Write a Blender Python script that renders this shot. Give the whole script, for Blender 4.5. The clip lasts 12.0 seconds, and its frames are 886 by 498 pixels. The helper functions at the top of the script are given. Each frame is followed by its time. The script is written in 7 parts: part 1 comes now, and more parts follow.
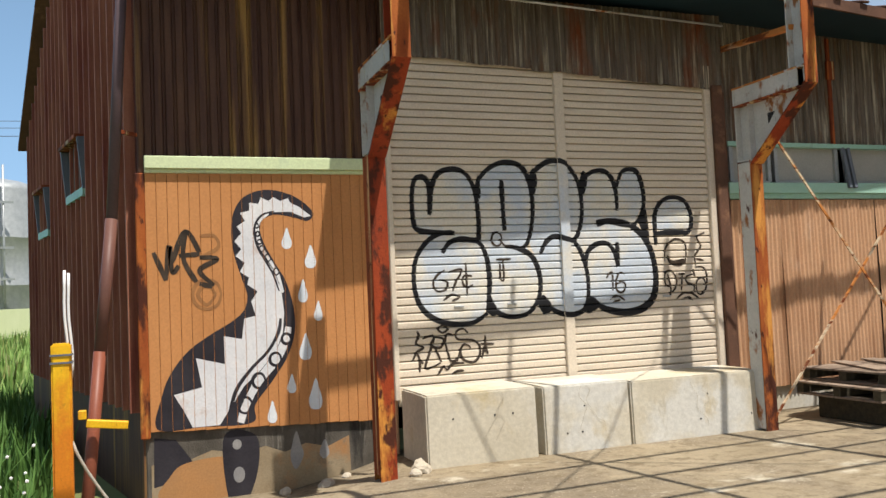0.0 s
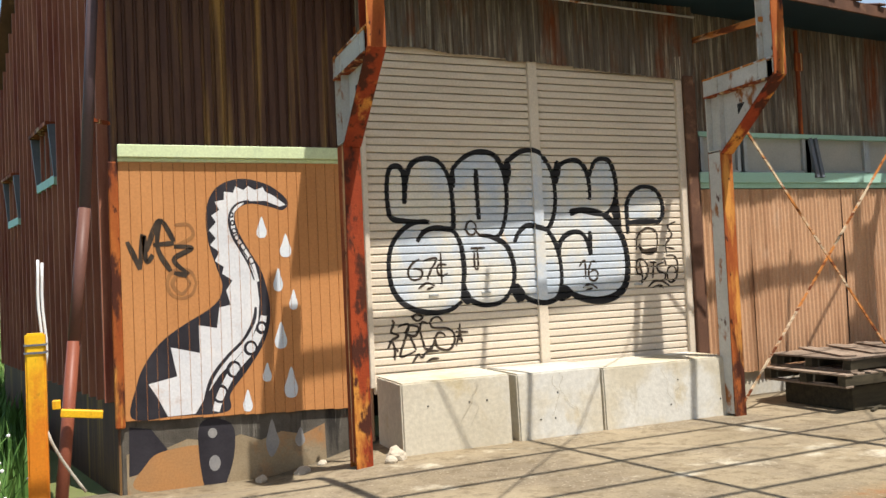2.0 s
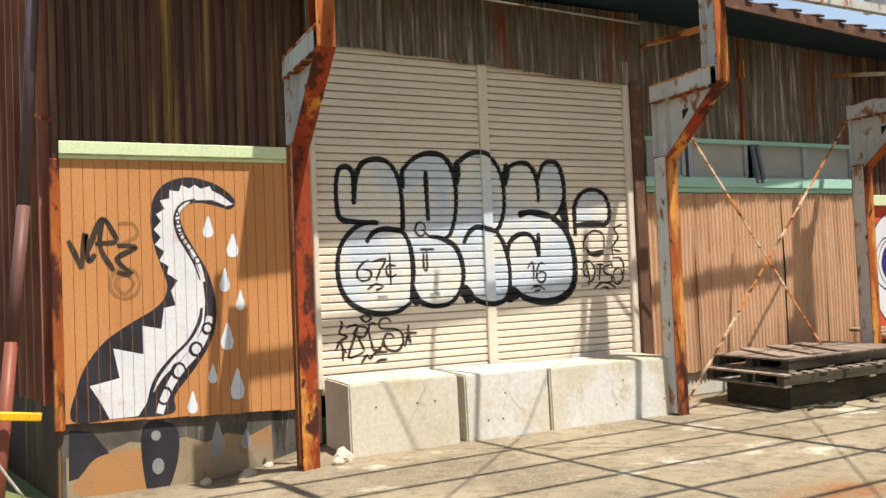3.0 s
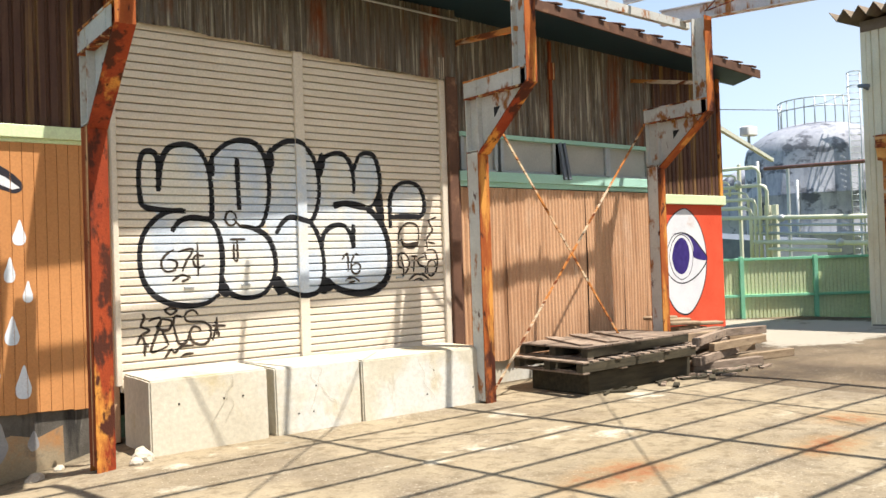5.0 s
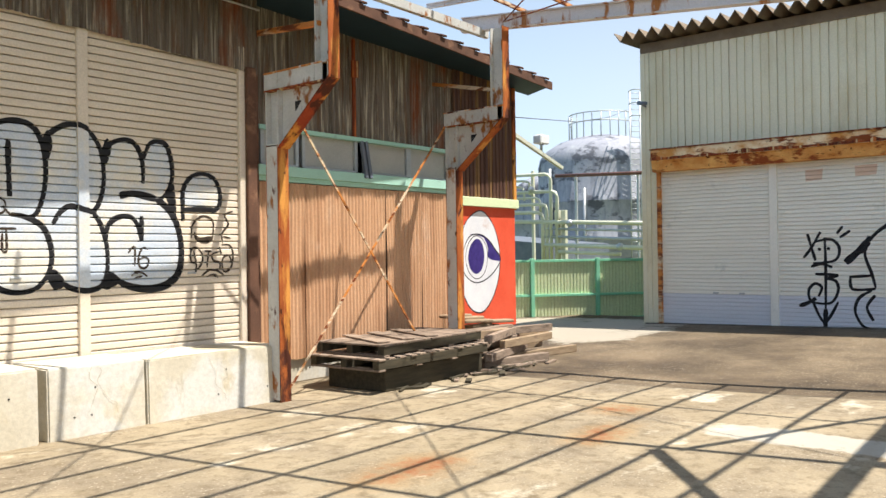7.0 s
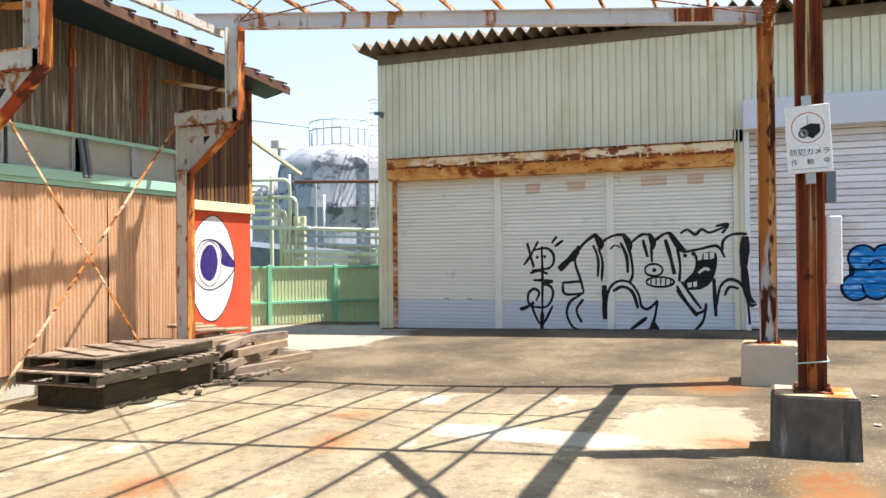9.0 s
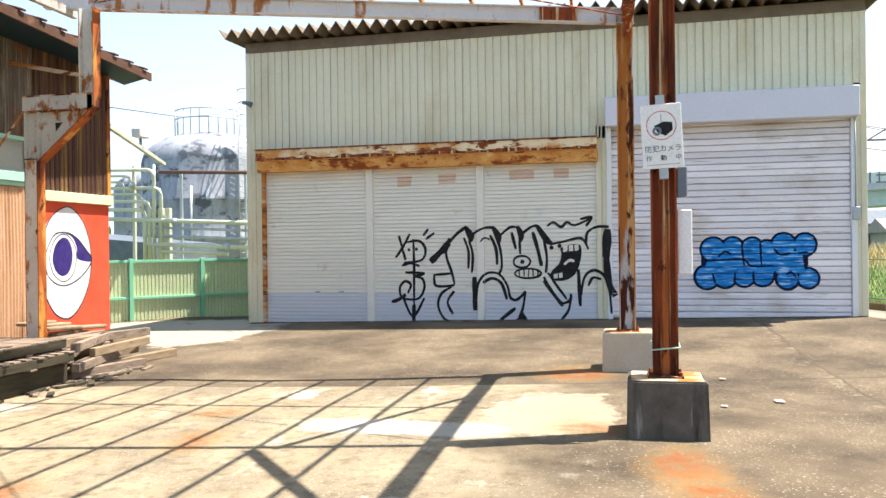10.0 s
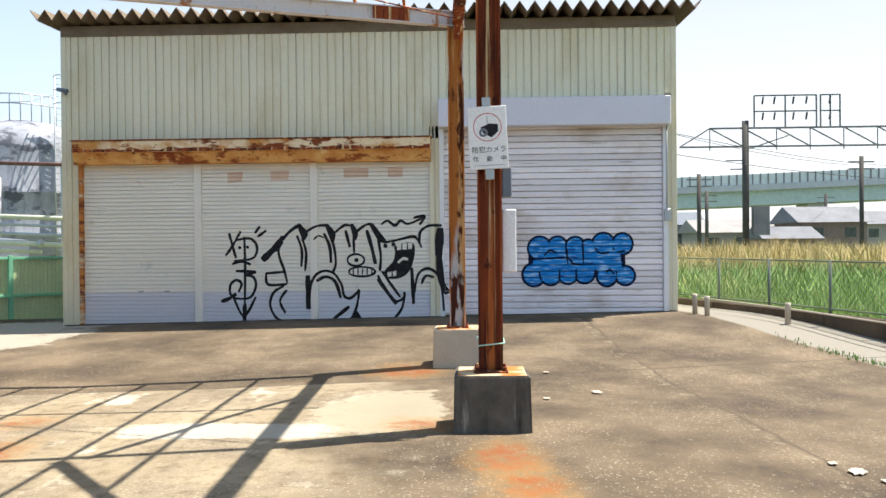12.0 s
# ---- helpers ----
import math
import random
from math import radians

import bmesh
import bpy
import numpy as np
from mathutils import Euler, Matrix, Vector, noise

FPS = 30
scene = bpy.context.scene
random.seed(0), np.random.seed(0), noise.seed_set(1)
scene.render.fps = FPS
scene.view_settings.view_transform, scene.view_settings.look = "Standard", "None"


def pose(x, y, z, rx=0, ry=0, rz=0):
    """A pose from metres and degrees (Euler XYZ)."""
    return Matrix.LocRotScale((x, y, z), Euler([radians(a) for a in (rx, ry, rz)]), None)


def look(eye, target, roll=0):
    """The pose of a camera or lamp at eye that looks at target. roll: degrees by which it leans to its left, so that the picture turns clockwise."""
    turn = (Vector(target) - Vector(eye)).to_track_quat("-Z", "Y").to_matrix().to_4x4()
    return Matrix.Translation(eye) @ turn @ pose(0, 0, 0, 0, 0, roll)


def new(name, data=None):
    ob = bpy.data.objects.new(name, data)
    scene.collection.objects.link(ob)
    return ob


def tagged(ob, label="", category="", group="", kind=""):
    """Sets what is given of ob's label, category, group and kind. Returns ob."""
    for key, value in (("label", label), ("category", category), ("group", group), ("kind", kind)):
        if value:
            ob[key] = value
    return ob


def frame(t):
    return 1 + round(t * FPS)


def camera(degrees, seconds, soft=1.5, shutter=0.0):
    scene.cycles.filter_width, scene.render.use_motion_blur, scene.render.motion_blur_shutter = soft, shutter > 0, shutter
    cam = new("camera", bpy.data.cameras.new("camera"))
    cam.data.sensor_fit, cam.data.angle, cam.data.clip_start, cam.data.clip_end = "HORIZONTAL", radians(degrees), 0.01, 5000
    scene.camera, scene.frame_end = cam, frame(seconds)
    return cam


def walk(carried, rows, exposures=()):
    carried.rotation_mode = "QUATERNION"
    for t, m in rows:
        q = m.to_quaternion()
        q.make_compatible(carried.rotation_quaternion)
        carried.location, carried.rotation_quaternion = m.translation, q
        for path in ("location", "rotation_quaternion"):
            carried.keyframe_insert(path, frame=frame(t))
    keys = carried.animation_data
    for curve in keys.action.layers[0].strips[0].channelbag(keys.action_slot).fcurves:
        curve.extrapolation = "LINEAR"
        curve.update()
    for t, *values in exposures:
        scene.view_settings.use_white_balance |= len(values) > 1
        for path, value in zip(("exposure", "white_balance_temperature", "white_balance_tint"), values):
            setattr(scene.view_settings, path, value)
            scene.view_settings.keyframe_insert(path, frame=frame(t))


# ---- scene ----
cam = camera(55.8, 12.0)
PATH = [
    (0, (0.702, -0.785, 1.484), (1.395, 1.088, 1.587), -2.5),
    (0.5, (0.665, -0.844, 1.484), (1.365, 1.026, 1.584), -2.6),
    (1, (0.662, -0.843, 1.488), (1.369, 1.025, 1.587), -2.6),
    (1.5, (0.67, -0.847, 1.483), (1.39, 1.016, 1.578), -2.7),
    (2, (0.677, -0.835, 1.493), (1.427, 1.018, 1.564), -2.6),
    (2.5, (0.675, -0.839, 1.486), (1.472, 0.993, 1.555), -2.4),
    (4.3, (0.772, -0.88, 1.514), (1.846, 0.807, 1.56), -2.3),
    (4.5, (0.783, -0.876, 1.513), (1.897, 0.784, 1.553), -2.2),
    (5, (0.802, -0.892, 1.517), (2.012, 0.7, 1.543), -1.9),
    (5.5, (0.822, -0.895, 1.51), (2.124, 0.624, 1.527), -1.6),
    (6, (0.836, -0.907, 1.508), (2.217, 0.539, 1.521), -1.4),
    (6.5, (0.849, -0.904, 1.5), (2.307, 0.465, 1.511), -1.1),
    (7, (0.853, -0.908, 1.507), (2.399, 0.361, 1.518), -0.8),
    (8.8, (0.899, -0.939, 1.511), (2.735, -0.147, 1.527), -0.5),
    (9, (0.909, -0.936, 1.513), (2.766, -0.196, 1.532), -0.5),
    (9.5, (0.924, -0.963, 1.518), (2.83, -0.358, 1.526), -0.6),
    (10, (0.938, -0.979, 1.514), (2.886, -0.524, 1.512), -0.7),
    (10.5, (0.962, -1.005, 1.513), (2.937, -0.69, 1.506), -0.6),
    (11, (0.967, -1.024, 1.51), (2.957, -0.825, 1.505), -0.7),
    (11.5, (0.969, -1.036, 1.513), (2.966, -0.916, 1.506), -0.6),
    (12, (0.969, -1.042, 1.511), (2.968, -0.97, 1.501), -0.5),
]
walk(cam, [(t, look(eye, target, roll)) for t, eye, target, roll in PATH], [(0, 0.34), (0.5, 0.30), (1.5, 0.44), (2.5, 0.58), (4.5, 0.90), (5.5, 0.96), (7, 0.90), (9, 1.20), (10, 1.33), (11, 1.24), (12, 1.05)])

# ---- light ----
SUN = Vector((0.165, -0.37, 1.0)).normalized()
world = bpy.data.worlds.new("sky")
scene.world = world
world.use_nodes = True
wn = world.node_tree.nodes
sky = wn.new("ShaderNodeTexSky")
sky.sky_type, sky.sun_disc = "NISHITA", False
sky.sun_elevation, sky.sun_rotation = math.asin(SUN.z), math.atan2(SUN.x, SUN.y)
sky.air_density, sky.dust_density, sky.ozone_density = 1.0, 0.6, 1.0
# white haze that thickens towards the horizon
tc, sx = wn.new("ShaderNodeTexCoord"), wn.new("ShaderNodeSeparateXYZ")
hz, hm = wn.new("ShaderNodeMapRange"), wn.new("ShaderNodeMix")
hm.data_type = "RGBA"
hz.interpolation_type = "SMOOTHSTEP"
hz.inputs[1].default_value, hz.inputs[2].default_value, hz.inputs[3].default_value, hz.inputs[4].default_value = -0.02, 0.45, 0.92, 0.42
# the haze is whiter on the sun's side
sd, sm, mu = wn.new("ShaderNodeVectorMath"), wn.new("ShaderNodeMapRange"), wn.new("ShaderNodeMath")
sd.operation, mu.operation = "DOT_PRODUCT", "MULTIPLY"
sd.inputs[1].default_value = (0.55, -0.83, 0)
sm.inputs[1].default_value, sm.inputs[2].default_value, sm.inputs[3].default_value, sm.inputs[4].default_value = -0.9, 0.5, 0.82, 1.0
hc = wn.new("ShaderNodeMix")
hc.data_type = "RGBA"
hc.inputs[6].default_value, hc.inputs[7].default_value = (5.4, 9.4, 14.6, 1), (9.6, 9.9, 10.2, 1)
hs = wn.new("ShaderNodeMapRange")
hs.inputs[1].default_value, hs.inputs[2].default_value = -0.75, 0.55
wl = world.node_tree.links.new
wl(sd.outputs["Value"], hs.inputs[0]), wl(hs.outputs[0], hc.inputs[0]), wl(hc.outputs[2], hm.inputs[7])
wl(tc.outputs["Generated"], sx.inputs[0]), wl(sx.outputs[2], hz.inputs[0]), wl(tc.outputs["Generated"], sd.inputs[0]), wl(sd.outputs["Value"], sm.inputs[0])
wl(hz.outputs[0], mu.inputs[0]), wl(sm.outputs[0], mu.inputs[1]), wl(mu.outputs[0], hm.inputs[0])
wl(sky.outputs[0], hm.inputs[6]), wl(hm.outputs[2], wn["Background"].inputs[0])
wn["Background"].inputs[1].default_value = 0.062
sun_data = bpy.data.lights.new("sun", "SUN")
sun_data.energy, sun_data.angle, sun_data.color = 5.0, radians(0.55), (1.0, 0.94, 0.86)
sun = new("sun", sun_data)
sun.matrix_world = look(SUN * 40, (0, 0, 0))


# ---- materials ----
def material(name, c1, c2, scale=3.0, stretch=(1, 1, 1), rough=0.7, metal=0.0, bump=0.15, layers=(), vary=0.0, fine=60.0, spec=0.25):
    """Two tones over noise, then layers of (colour, scale, low, high, stretch, roughness); vary: tone by object."""
    m = bpy.data.materials.new(name)
    m.use_nodes = True
    nt = m.node_tree
    n, link = nt.nodes, nt.links.new
    bsdf = n["Principled BSDF"]
    geo = n.new("ShaderNodeNewGeometry")

    def field(sc, st, detail=6.0):
        mp = n.new("ShaderNodeMapping")
        mp.inputs["Scale"].default_value = st
        link(geo.outputs["Position"], mp.inputs[0])
        t = n.new("ShaderNodeTexNoise")
        t.inputs["Scale"].default_value, t.inputs["Detail"].default_value, t.inputs["Roughness"].default_value = sc, detail, 0.62
        link(mp.outputs[0], t.inputs["Vector"])
        return t.outputs[0]

    def ramp(src, lo, hi):
        r = n.new("ShaderNodeMapRange")
        r.inputs[1].default_value, r.inputs[2].default_value = lo, hi
        link(src, r.inputs[0])
        return r.outputs[0]

    def mix(f, a, b):
        x = n.new("ShaderNodeMix")
        x.data_type = "RGBA"
        if isinstance(f, float):
            x.inputs[0].default_value = f
        else:
            link(f, x.inputs[0])
        for s, v in ((6, a), (7, b)):
            if isinstance(v, tuple):
                x.inputs[s].default_value = (*v, 1)
            else:
                link(v, x.inputs[s])
        return x.outputs[2]

    main = field(scale, stretch)
    col = mix(ramp(main, 0.3, 0.7), c1, c2)
    ro = None
    for colour, sc, lo, hi, st, r in layers:
        mask = ramp(field(sc, st), lo, hi)
        col = mix(mask, col, colour)
        rr = n.new("ShaderNodeMix")
        link(mask, rr.inputs[0])
        if ro is None:
            rr.inputs[2].default_value = rough
        else:
            link(ro, rr.inputs[2])
        rr.inputs[3].default_value = r
        ro = rr.outputs[0]
    grain = field(fine, (1, 1, 1), 3.0)
    g = n.new("ShaderNodeMapRange")
    g.inputs[1].default_value, g.inputs[2].default_value, g.inputs[3].default_value, g.inputs[4].default_value = 0.25, 0.75, 0.88, 1.12
    link(grain, g.inputs[0])
    hsv = n.new("ShaderNodeHueSaturation")
    if vary:
        oi = n.new("ShaderNodeObjectInfo")
        v = n.new("ShaderNodeMapRange")
        v.inputs[3].default_value, v.inputs[4].default_value = 1 - vary, 1 + vary
        link(oi.outputs["Random"], v.inputs[0])
        mul = n.new("ShaderNodeMath")
        mul.operation = "MULTIPLY"
        link(v.outputs[0], mul.inputs[0]), link(g.outputs[0], mul.inputs[1])
        link(mul.outputs[0], hsv.inputs["Value"])
    else:
        link(g.outputs[0], hsv.inputs["Value"])
    link(col, hsv.inputs["Color"])
    link(hsv.outputs[0], bsdf.inputs["Base Color"])
    if ro is None:
        bsdf.inputs["Roughness"].default_value = rough
    else:
        link(ro, bsdf.inputs["Roughness"])
    bsdf.inputs["Metallic"].default_value = metal
    bsdf.inputs["Specular IOR Level"].default_value = spec
    if bump:
        both = n.new("ShaderNodeMath")
        link(main, both.inputs[0]), link(grain, both.inputs[1])
        b = n.new("ShaderNodeBump")
        b.inputs["Strength"].default_value, b.inputs["Distance"].default_value = bump, 0.01
        link(both.outputs[0], b.inputs["Height"])
        link(b.outputs[0], bsdf.inputs["Normal"])
    return m


ONE, DOWN = (1, 1, 1), (1, 1, 0.12)
RUST, DRUST, ORUST = (0.20, 0.055, 0.018), (0.075, 0.022, 0.012), (0.42, 0.13, 0.03)
m_concrete = material("concrete", (0.50, 0.45, 0.345), (0.60, 0.555, 0.45), 1.2, rough=0.85, bump=0.2,
                      layers=[((0.60, 0.585, 0.53), 0.9, 0.52, 0.62, ONE, 0.85), ((0.50, 0.41, 0.24), 1.7, 0.57, 0.70, (1, 1, 0.6), 0.9), ((0.40, 0.35, 0.25), 4.0, 0.64, 0.76, (1, 1, 0.3), 0.9)], fine=25)
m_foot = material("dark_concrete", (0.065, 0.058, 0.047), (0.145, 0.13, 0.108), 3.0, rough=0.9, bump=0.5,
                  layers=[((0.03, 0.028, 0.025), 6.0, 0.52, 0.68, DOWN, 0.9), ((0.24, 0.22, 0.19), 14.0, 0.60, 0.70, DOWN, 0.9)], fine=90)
m_foot_pale = material("pale_concrete", (0.42, 0.36, 0.28), (0.52, 0.46, 0.36), 2.5, rough=0.9, bump=0.3,
                       layers=[((0.32, 0.17, 0.07), 4.0, 0.62, 0.8, DOWN, 0.9)])
m_brown = material("brown_siding", (0.060, 0.028, 0.024), (0.12, 0.060, 0.034), 3.0, (4, 4, 0.35), 0.6, 0.0, 0.1,
                   [((0.32, 0.185, 0.055), 1.6, 0.54, 0.68, (3.5, 3.5, 0.12), 0.7), ((0.05, 0.02, 0.016), 3.0, 0.55, 0.75, (3, 3, 0.2), 0.7)], fine=40)
m_redside = material("dark_red_siding", (0.055, 0.016, 0.010), (0.14, 0.036, 0.020), 3.0, (3, 3, 0.3), 0.6, 0.0, 0.1,
                     [((0.15, 0.08, 0.03), 3.0, 0.56, 0.74, (3, 3, 0.12), 0.7), ((0.025, 0.012, 0.01), 4.0, 0.54, 0.7, (3, 3, 0.15), 0.7)], fine=40, spec=0.1)
m_grey_sheet = material("weathered_sheet", (0.10, 0.080, 0.060), (0.19, 0.155, 0.12), 3.0, (4, 4, 0.4), 0.55, 0.15, 0.1,
                        [((0.44, 0.39, 0.30), 4.0, 0.52, 0.66, (6, 6, 0.25), 0.5), ((0.08, 0.055, 0.035), 5.0, 0.54, 0.66, (5, 5, 0.2), 0.7), ((0.15, 0.08, 0.04), 2.2, 0.54, 0.7, (3, 3, 0.35), 0.8), (RUST, 1.4, 0.55, 0.68, (1.6, 1.6, 0.4), 0.85)], fine=40)
m_tan_sheet = material("tan_sheet", (0.50, 0.285, 0.16), (0.60, 0.365, 0.215), 2.0, (2, 2, 0.5), 0.6, 0.0, 0.1,
                       [((0.30, 0.15, 0.075), 1.8, 0.54, 0.74, (2.5, 2.5, 0.25), 0.7), ((0.66, 0.46, 0.32), 2.6, 0.6, 0.8, (1, 1, 0.4), 0.7)], fine=40)
m_orange = material("orange_board", (0.475, 0.205, 0.070), (0.545, 0.25, 0.092), 1.6, (1, 1, 0.4), 0.6, 0.0, 0.08,
                    [((0.46, 0.20, 0.08), 5.0, 0.6, 0.8, DOWN, 0.7)], vary=0.03)
m_trim = material("green_trim", (0.58, 0.68, 0.40), (0.66, 0.74, 0.46), 2.0, (0.3, 1, 1), 0.5, 0.0, 0.05,
                  [((0.45, 0.55, 0.38), 2.5, 0.55, 0.75, ONE, 0.6)])
m_mint = material("mint_trim", (0.33, 0.58, 0.47), (0.42, 0.66, 0.55), 2.0, (0.3, 1, 1), 0.5, 0.0, 0.05,
                  [((0.25, 0.36, 0.28), 4.0, 0.6, 0.75, ONE, 0.6)])
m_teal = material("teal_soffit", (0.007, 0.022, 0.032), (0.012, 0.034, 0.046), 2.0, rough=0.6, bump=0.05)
m_rust = material("rusted_steel", (0.26, 0.055, 0.015), (0.46, 0.14, 0.03), 5.0, (1, 1, 0.4), 0.8, 0.1, 0.35,
                  [(DRUST, 3.5, 0.54, 0.60, (1, 1, 0.35), 0.85), ((0.62, 0.28, 0.06), 3.0, 0.54, 0.62, (1.5, 1.5, 0.25), 0.75), (DRUST, 14.0, 0.60, 0.66, (1, 1, 0.5), 0.85)])
m_rust_red = material("red_rusted_steel", (0.20, 0.028, 0.010), (0.36, 0.06, 0.016), 4.0, (1, 1, 0.4), 0.75, 0.1, 0.3,
                      [((0.60, 0.26, 0.05), 2.2, 0.55, 0.62, (1.3, 1.3, 0.35), 0.75), (DRUST, 5.0, 0.51, 0.57, (1, 1, 0.5), 0.85), ((0.10, 0.025, 0.01), 16.0, 0.58, 0.66, (1, 1, 0.4), 0.85)])
m_half_rust = material("grey_paint_half_rusted", (0.50, 0.50, 0.50), (0.62, 0.61, 0.60), 2.0, rough=0.6, bump=0.15,
                       layers=[((0.46, 0.17, 0.04), 1.3, 0.42, 0.48, (2.4, 2.4, 0.35), 0.8), ((0.70, 0.42, 0.16), 2.2, 0.55, 0.62, (4, 4, 0.15), 0.75), (DRUST, 3.2, 0.53, 0.58, (1.5, 1.5, 0.4), 0.85)])
m_stain = material("orange_stain", (0.68, 0.50, 0.38), (0.72, 0.56, 0.44), 6.0, rough=0.6, bump=0.0, spec=0.1)
m_rust_dark = material("dark_rust", (0.15, 0.030, 0.011), (0.30, 0.065, 0.018), 4.0, (1, 1, 0.3), 0.75, 0.1, 0.3,
                       [(DRUST, 2.5, 0.5, 0.62, (1.5, 1.5, 0.2), 0.85), ((0.46, 0.13, 0.03), 3.0, 0.54, 0.62, (3.5, 3.5, 0.14), 0.7), ((0.66, 0.48, 0.24), 2.6, 0.56, 0.62, (5, 5, 0.10), 0.6), (DRUST, 11.0, 0.60, 0.66, (1, 1, 0.5), 0.85)])
m_grey_paint = material("peeling_grey_paint", (0.46, 0.46, 0.43), (0.62, 0.61, 0.57), 2.0, rough=0.55, bump=0.1,
                        layers=[((0.30, 0.12, 0.04), 4.5, 0.57, 0.64, (1, 1, 0.6), 0.8), (DRUST, 7.0, 0.64, 0.7, (1, 1, 0.5), 0.85)])
m_girder = material("lilac_grey_girder", (0.60, 0.58, 0.60), (0.70, 0.68, 0.69), 1.5, rough=0.55, bump=0.1,
                    layers=[((0.40, 0.17, 0.06), 3.5, 0.57, 0.64, (1, 1.6, 0.35), 0.8), (RUST, 2.0, 0.64, 0.7, (1, 0.7, 0.3), 0.85)])
m_shutter = material("cream_shutter", (0.66, 0.575, 0.46), (0.72, 0.63, 0.51), 1.5, (0.3, 1, 1), 0.45, 0.0, 0.03,
                     [((0.56, 0.46, 0.36), 3.0, 0.62, 0.8, (0.6, 1, 0.5), 0.55)], vary=0.035)
m_shutter_b = material("grey_cream_shutter", (0.80, 0.77, 0.67), (0.84, 0.81, 0.72), 1.5, (1, 0.3, 1), 0.45, 0.0, 0.03,
                       [((0.52, 0.51, 0.46), 3.0, 0.62, 0.8, ONE, 0.55)], vary=0.02)
m_shutter_low = material("blue_grey_slats", (0.64, 0.65, 0.69), (0.69, 0.70, 0.74), 1.5, (1, 0.3, 1), 0.5, 0.0, 0.03, vary=0.02)
m_shutter_c = material("lilac_shutter", (0.79, 0.74, 0.75), (0.84, 0.79, 0.80), 1.5, (1, 0.2, 2), 0.45, 0.0, 0.03,
                       [((0.50, 0.40, 0.32), 1.3, 0.50, 0.74, (1, 0.5, 0.8), 0.6), ((0.30, 0.22, 0.17), 5.0, 0.60, 0.72, (1, 0.22, 4), 0.65), ((0.86, 0.83, 0.84), 6.0, 0.62, 0.70, (1, 0.2, 5), 0.5)], vary=0.10)
m_cream_wall = material("cream_metal_siding", (0.70, 0.65, 0.47), (0.76, 0.71, 0.53), 1.0, (1, 1, 0.4), 0.5, 0.0, 0.03,
                        [((0.55, 0.46, 0.27), 1.2, 0.52, 0.80, (1, 1, 0.3), 0.6)])
m_roof_b = material("brown_grey_cement_roof", (0.15, 0.115, 0.08), (0.24, 0.185, 0.13), 3.0, rough=0.85, bump=0.2,
                    layers=[((0.16, 0.13, 0.10), 3.0, 0.55, 0.75, ONE, 0.9)])
m_hood_cream = material("cream_hood_paint", (0.80, 0.60, 0.36), (0.86, 0.70, 0.46), 2.0, rough=0.6, bump=0.1,
                        layers=[((0.60, 0.27, 0.07), 2.2, 0.46, 0.60, (1, 0.6, 1), 0.8), ((0.22, 0.055, 0.016), 4.5, 0.55, 0.60, (1, 0.5, 1.5), 0.85), ((0.10, 0.025, 0.01), 17.0, 0.63, 0.68, (1, 0.6, 1), 0.85)])
m_hood_rust = material("orange_rusted_hood", (0.56, 0.20, 0.04), (0.78, 0.44, 0.14), 5.0, (1, 0.6, 1), rough=0.8, bump=0.3,
                       layers=[((0.26, 0.06, 0.015), 4.0, 0.53, 0.60, (1, 0.5, 1.4), 0.85), ((0.84, 0.58, 0.28), 2.4, 0.60, 0.68, (1, 0.8, 1), 0.8), ((0.12, 0.03, 0.01), 15.0, 0.62, 0.67, (1, 0.6, 1), 0.85)])
m_rust_cream = material("rusted_cream_hood", (0.60, 0.46, 0.30), (0.66, 0.54, 0.38), 2.0, rough=0.6, bump=0.15,
                        layers=[((0.52, 0.20, 0.05), 1.5, 0.42, 0.50, (1, 0.5, 2.5), 0.8), ((0.16, 0.045, 0.015), 3.0, 0.51, 0.58, (1, 0.6, 4.0), 0.85)])
m_roof = material("rusty_brown_roof", (0.085, 0.045, 0.03), (0.16, 0.08, 0.05), 3.0, rough=0.8, bump=0.3,
                  layers=[((0.30, 0.16, 0.09), 4.0, 0.58, 0.75, ONE, 0.8)])
m_wood = material("weathered_wood", (0.17, 0.125, 0.09), (0.30, 0.23, 0.175), 4.0, (0.6, 5, 5), 0.85, 0.0, 0.4,
                  [((0.09, 0.07, 0.055), 5.0, 0.55, 0.7, (0.5, 3, 3), 0.9)], vary=0.2)
m_wood_dark = material("dark_olive_wood", (0.035, 0.03, 0.02), (0.075, 0.062, 0.038), 4.0, (0.6, 5, 5), 0.85, 0.0, 0.4, vary=0.2)
m_wood_pale = material("pale_timber", (0.22, 0.155, 0.095), (0.36, 0.27, 0.175), 4.0, (0.8, 4, 4), 0.8, 0.0, 0.3,
                       [((0.16, 0.11, 0.08), 4.0, 0.55, 0.72, (0.6, 3, 3), 0.9)], vary=0.2)
m_black = material("black_paint", (0.012, 0.012, 0.014), (0.03, 0.03, 0.032), 8.0, rough=0.5, bump=0.0, spec=0.1)
m_brownblack = material("thin_black_paint", (0.03, 0.024, 0.02), (0.08, 0.06, 0.045), 12.0, rough=0.5, bump=0.0, spec=0.1)
m_white_paint = material("white_paint", (0.62, 0.63, 0.66), (0.74, 0.735, 0.74), 3.0, rough=0.6, bump=0.0,
                         layers=[((0.52, 0.36, 0.28), 2.5, 0.6, 0.76, ONE, 0.6)], spec=0.1)
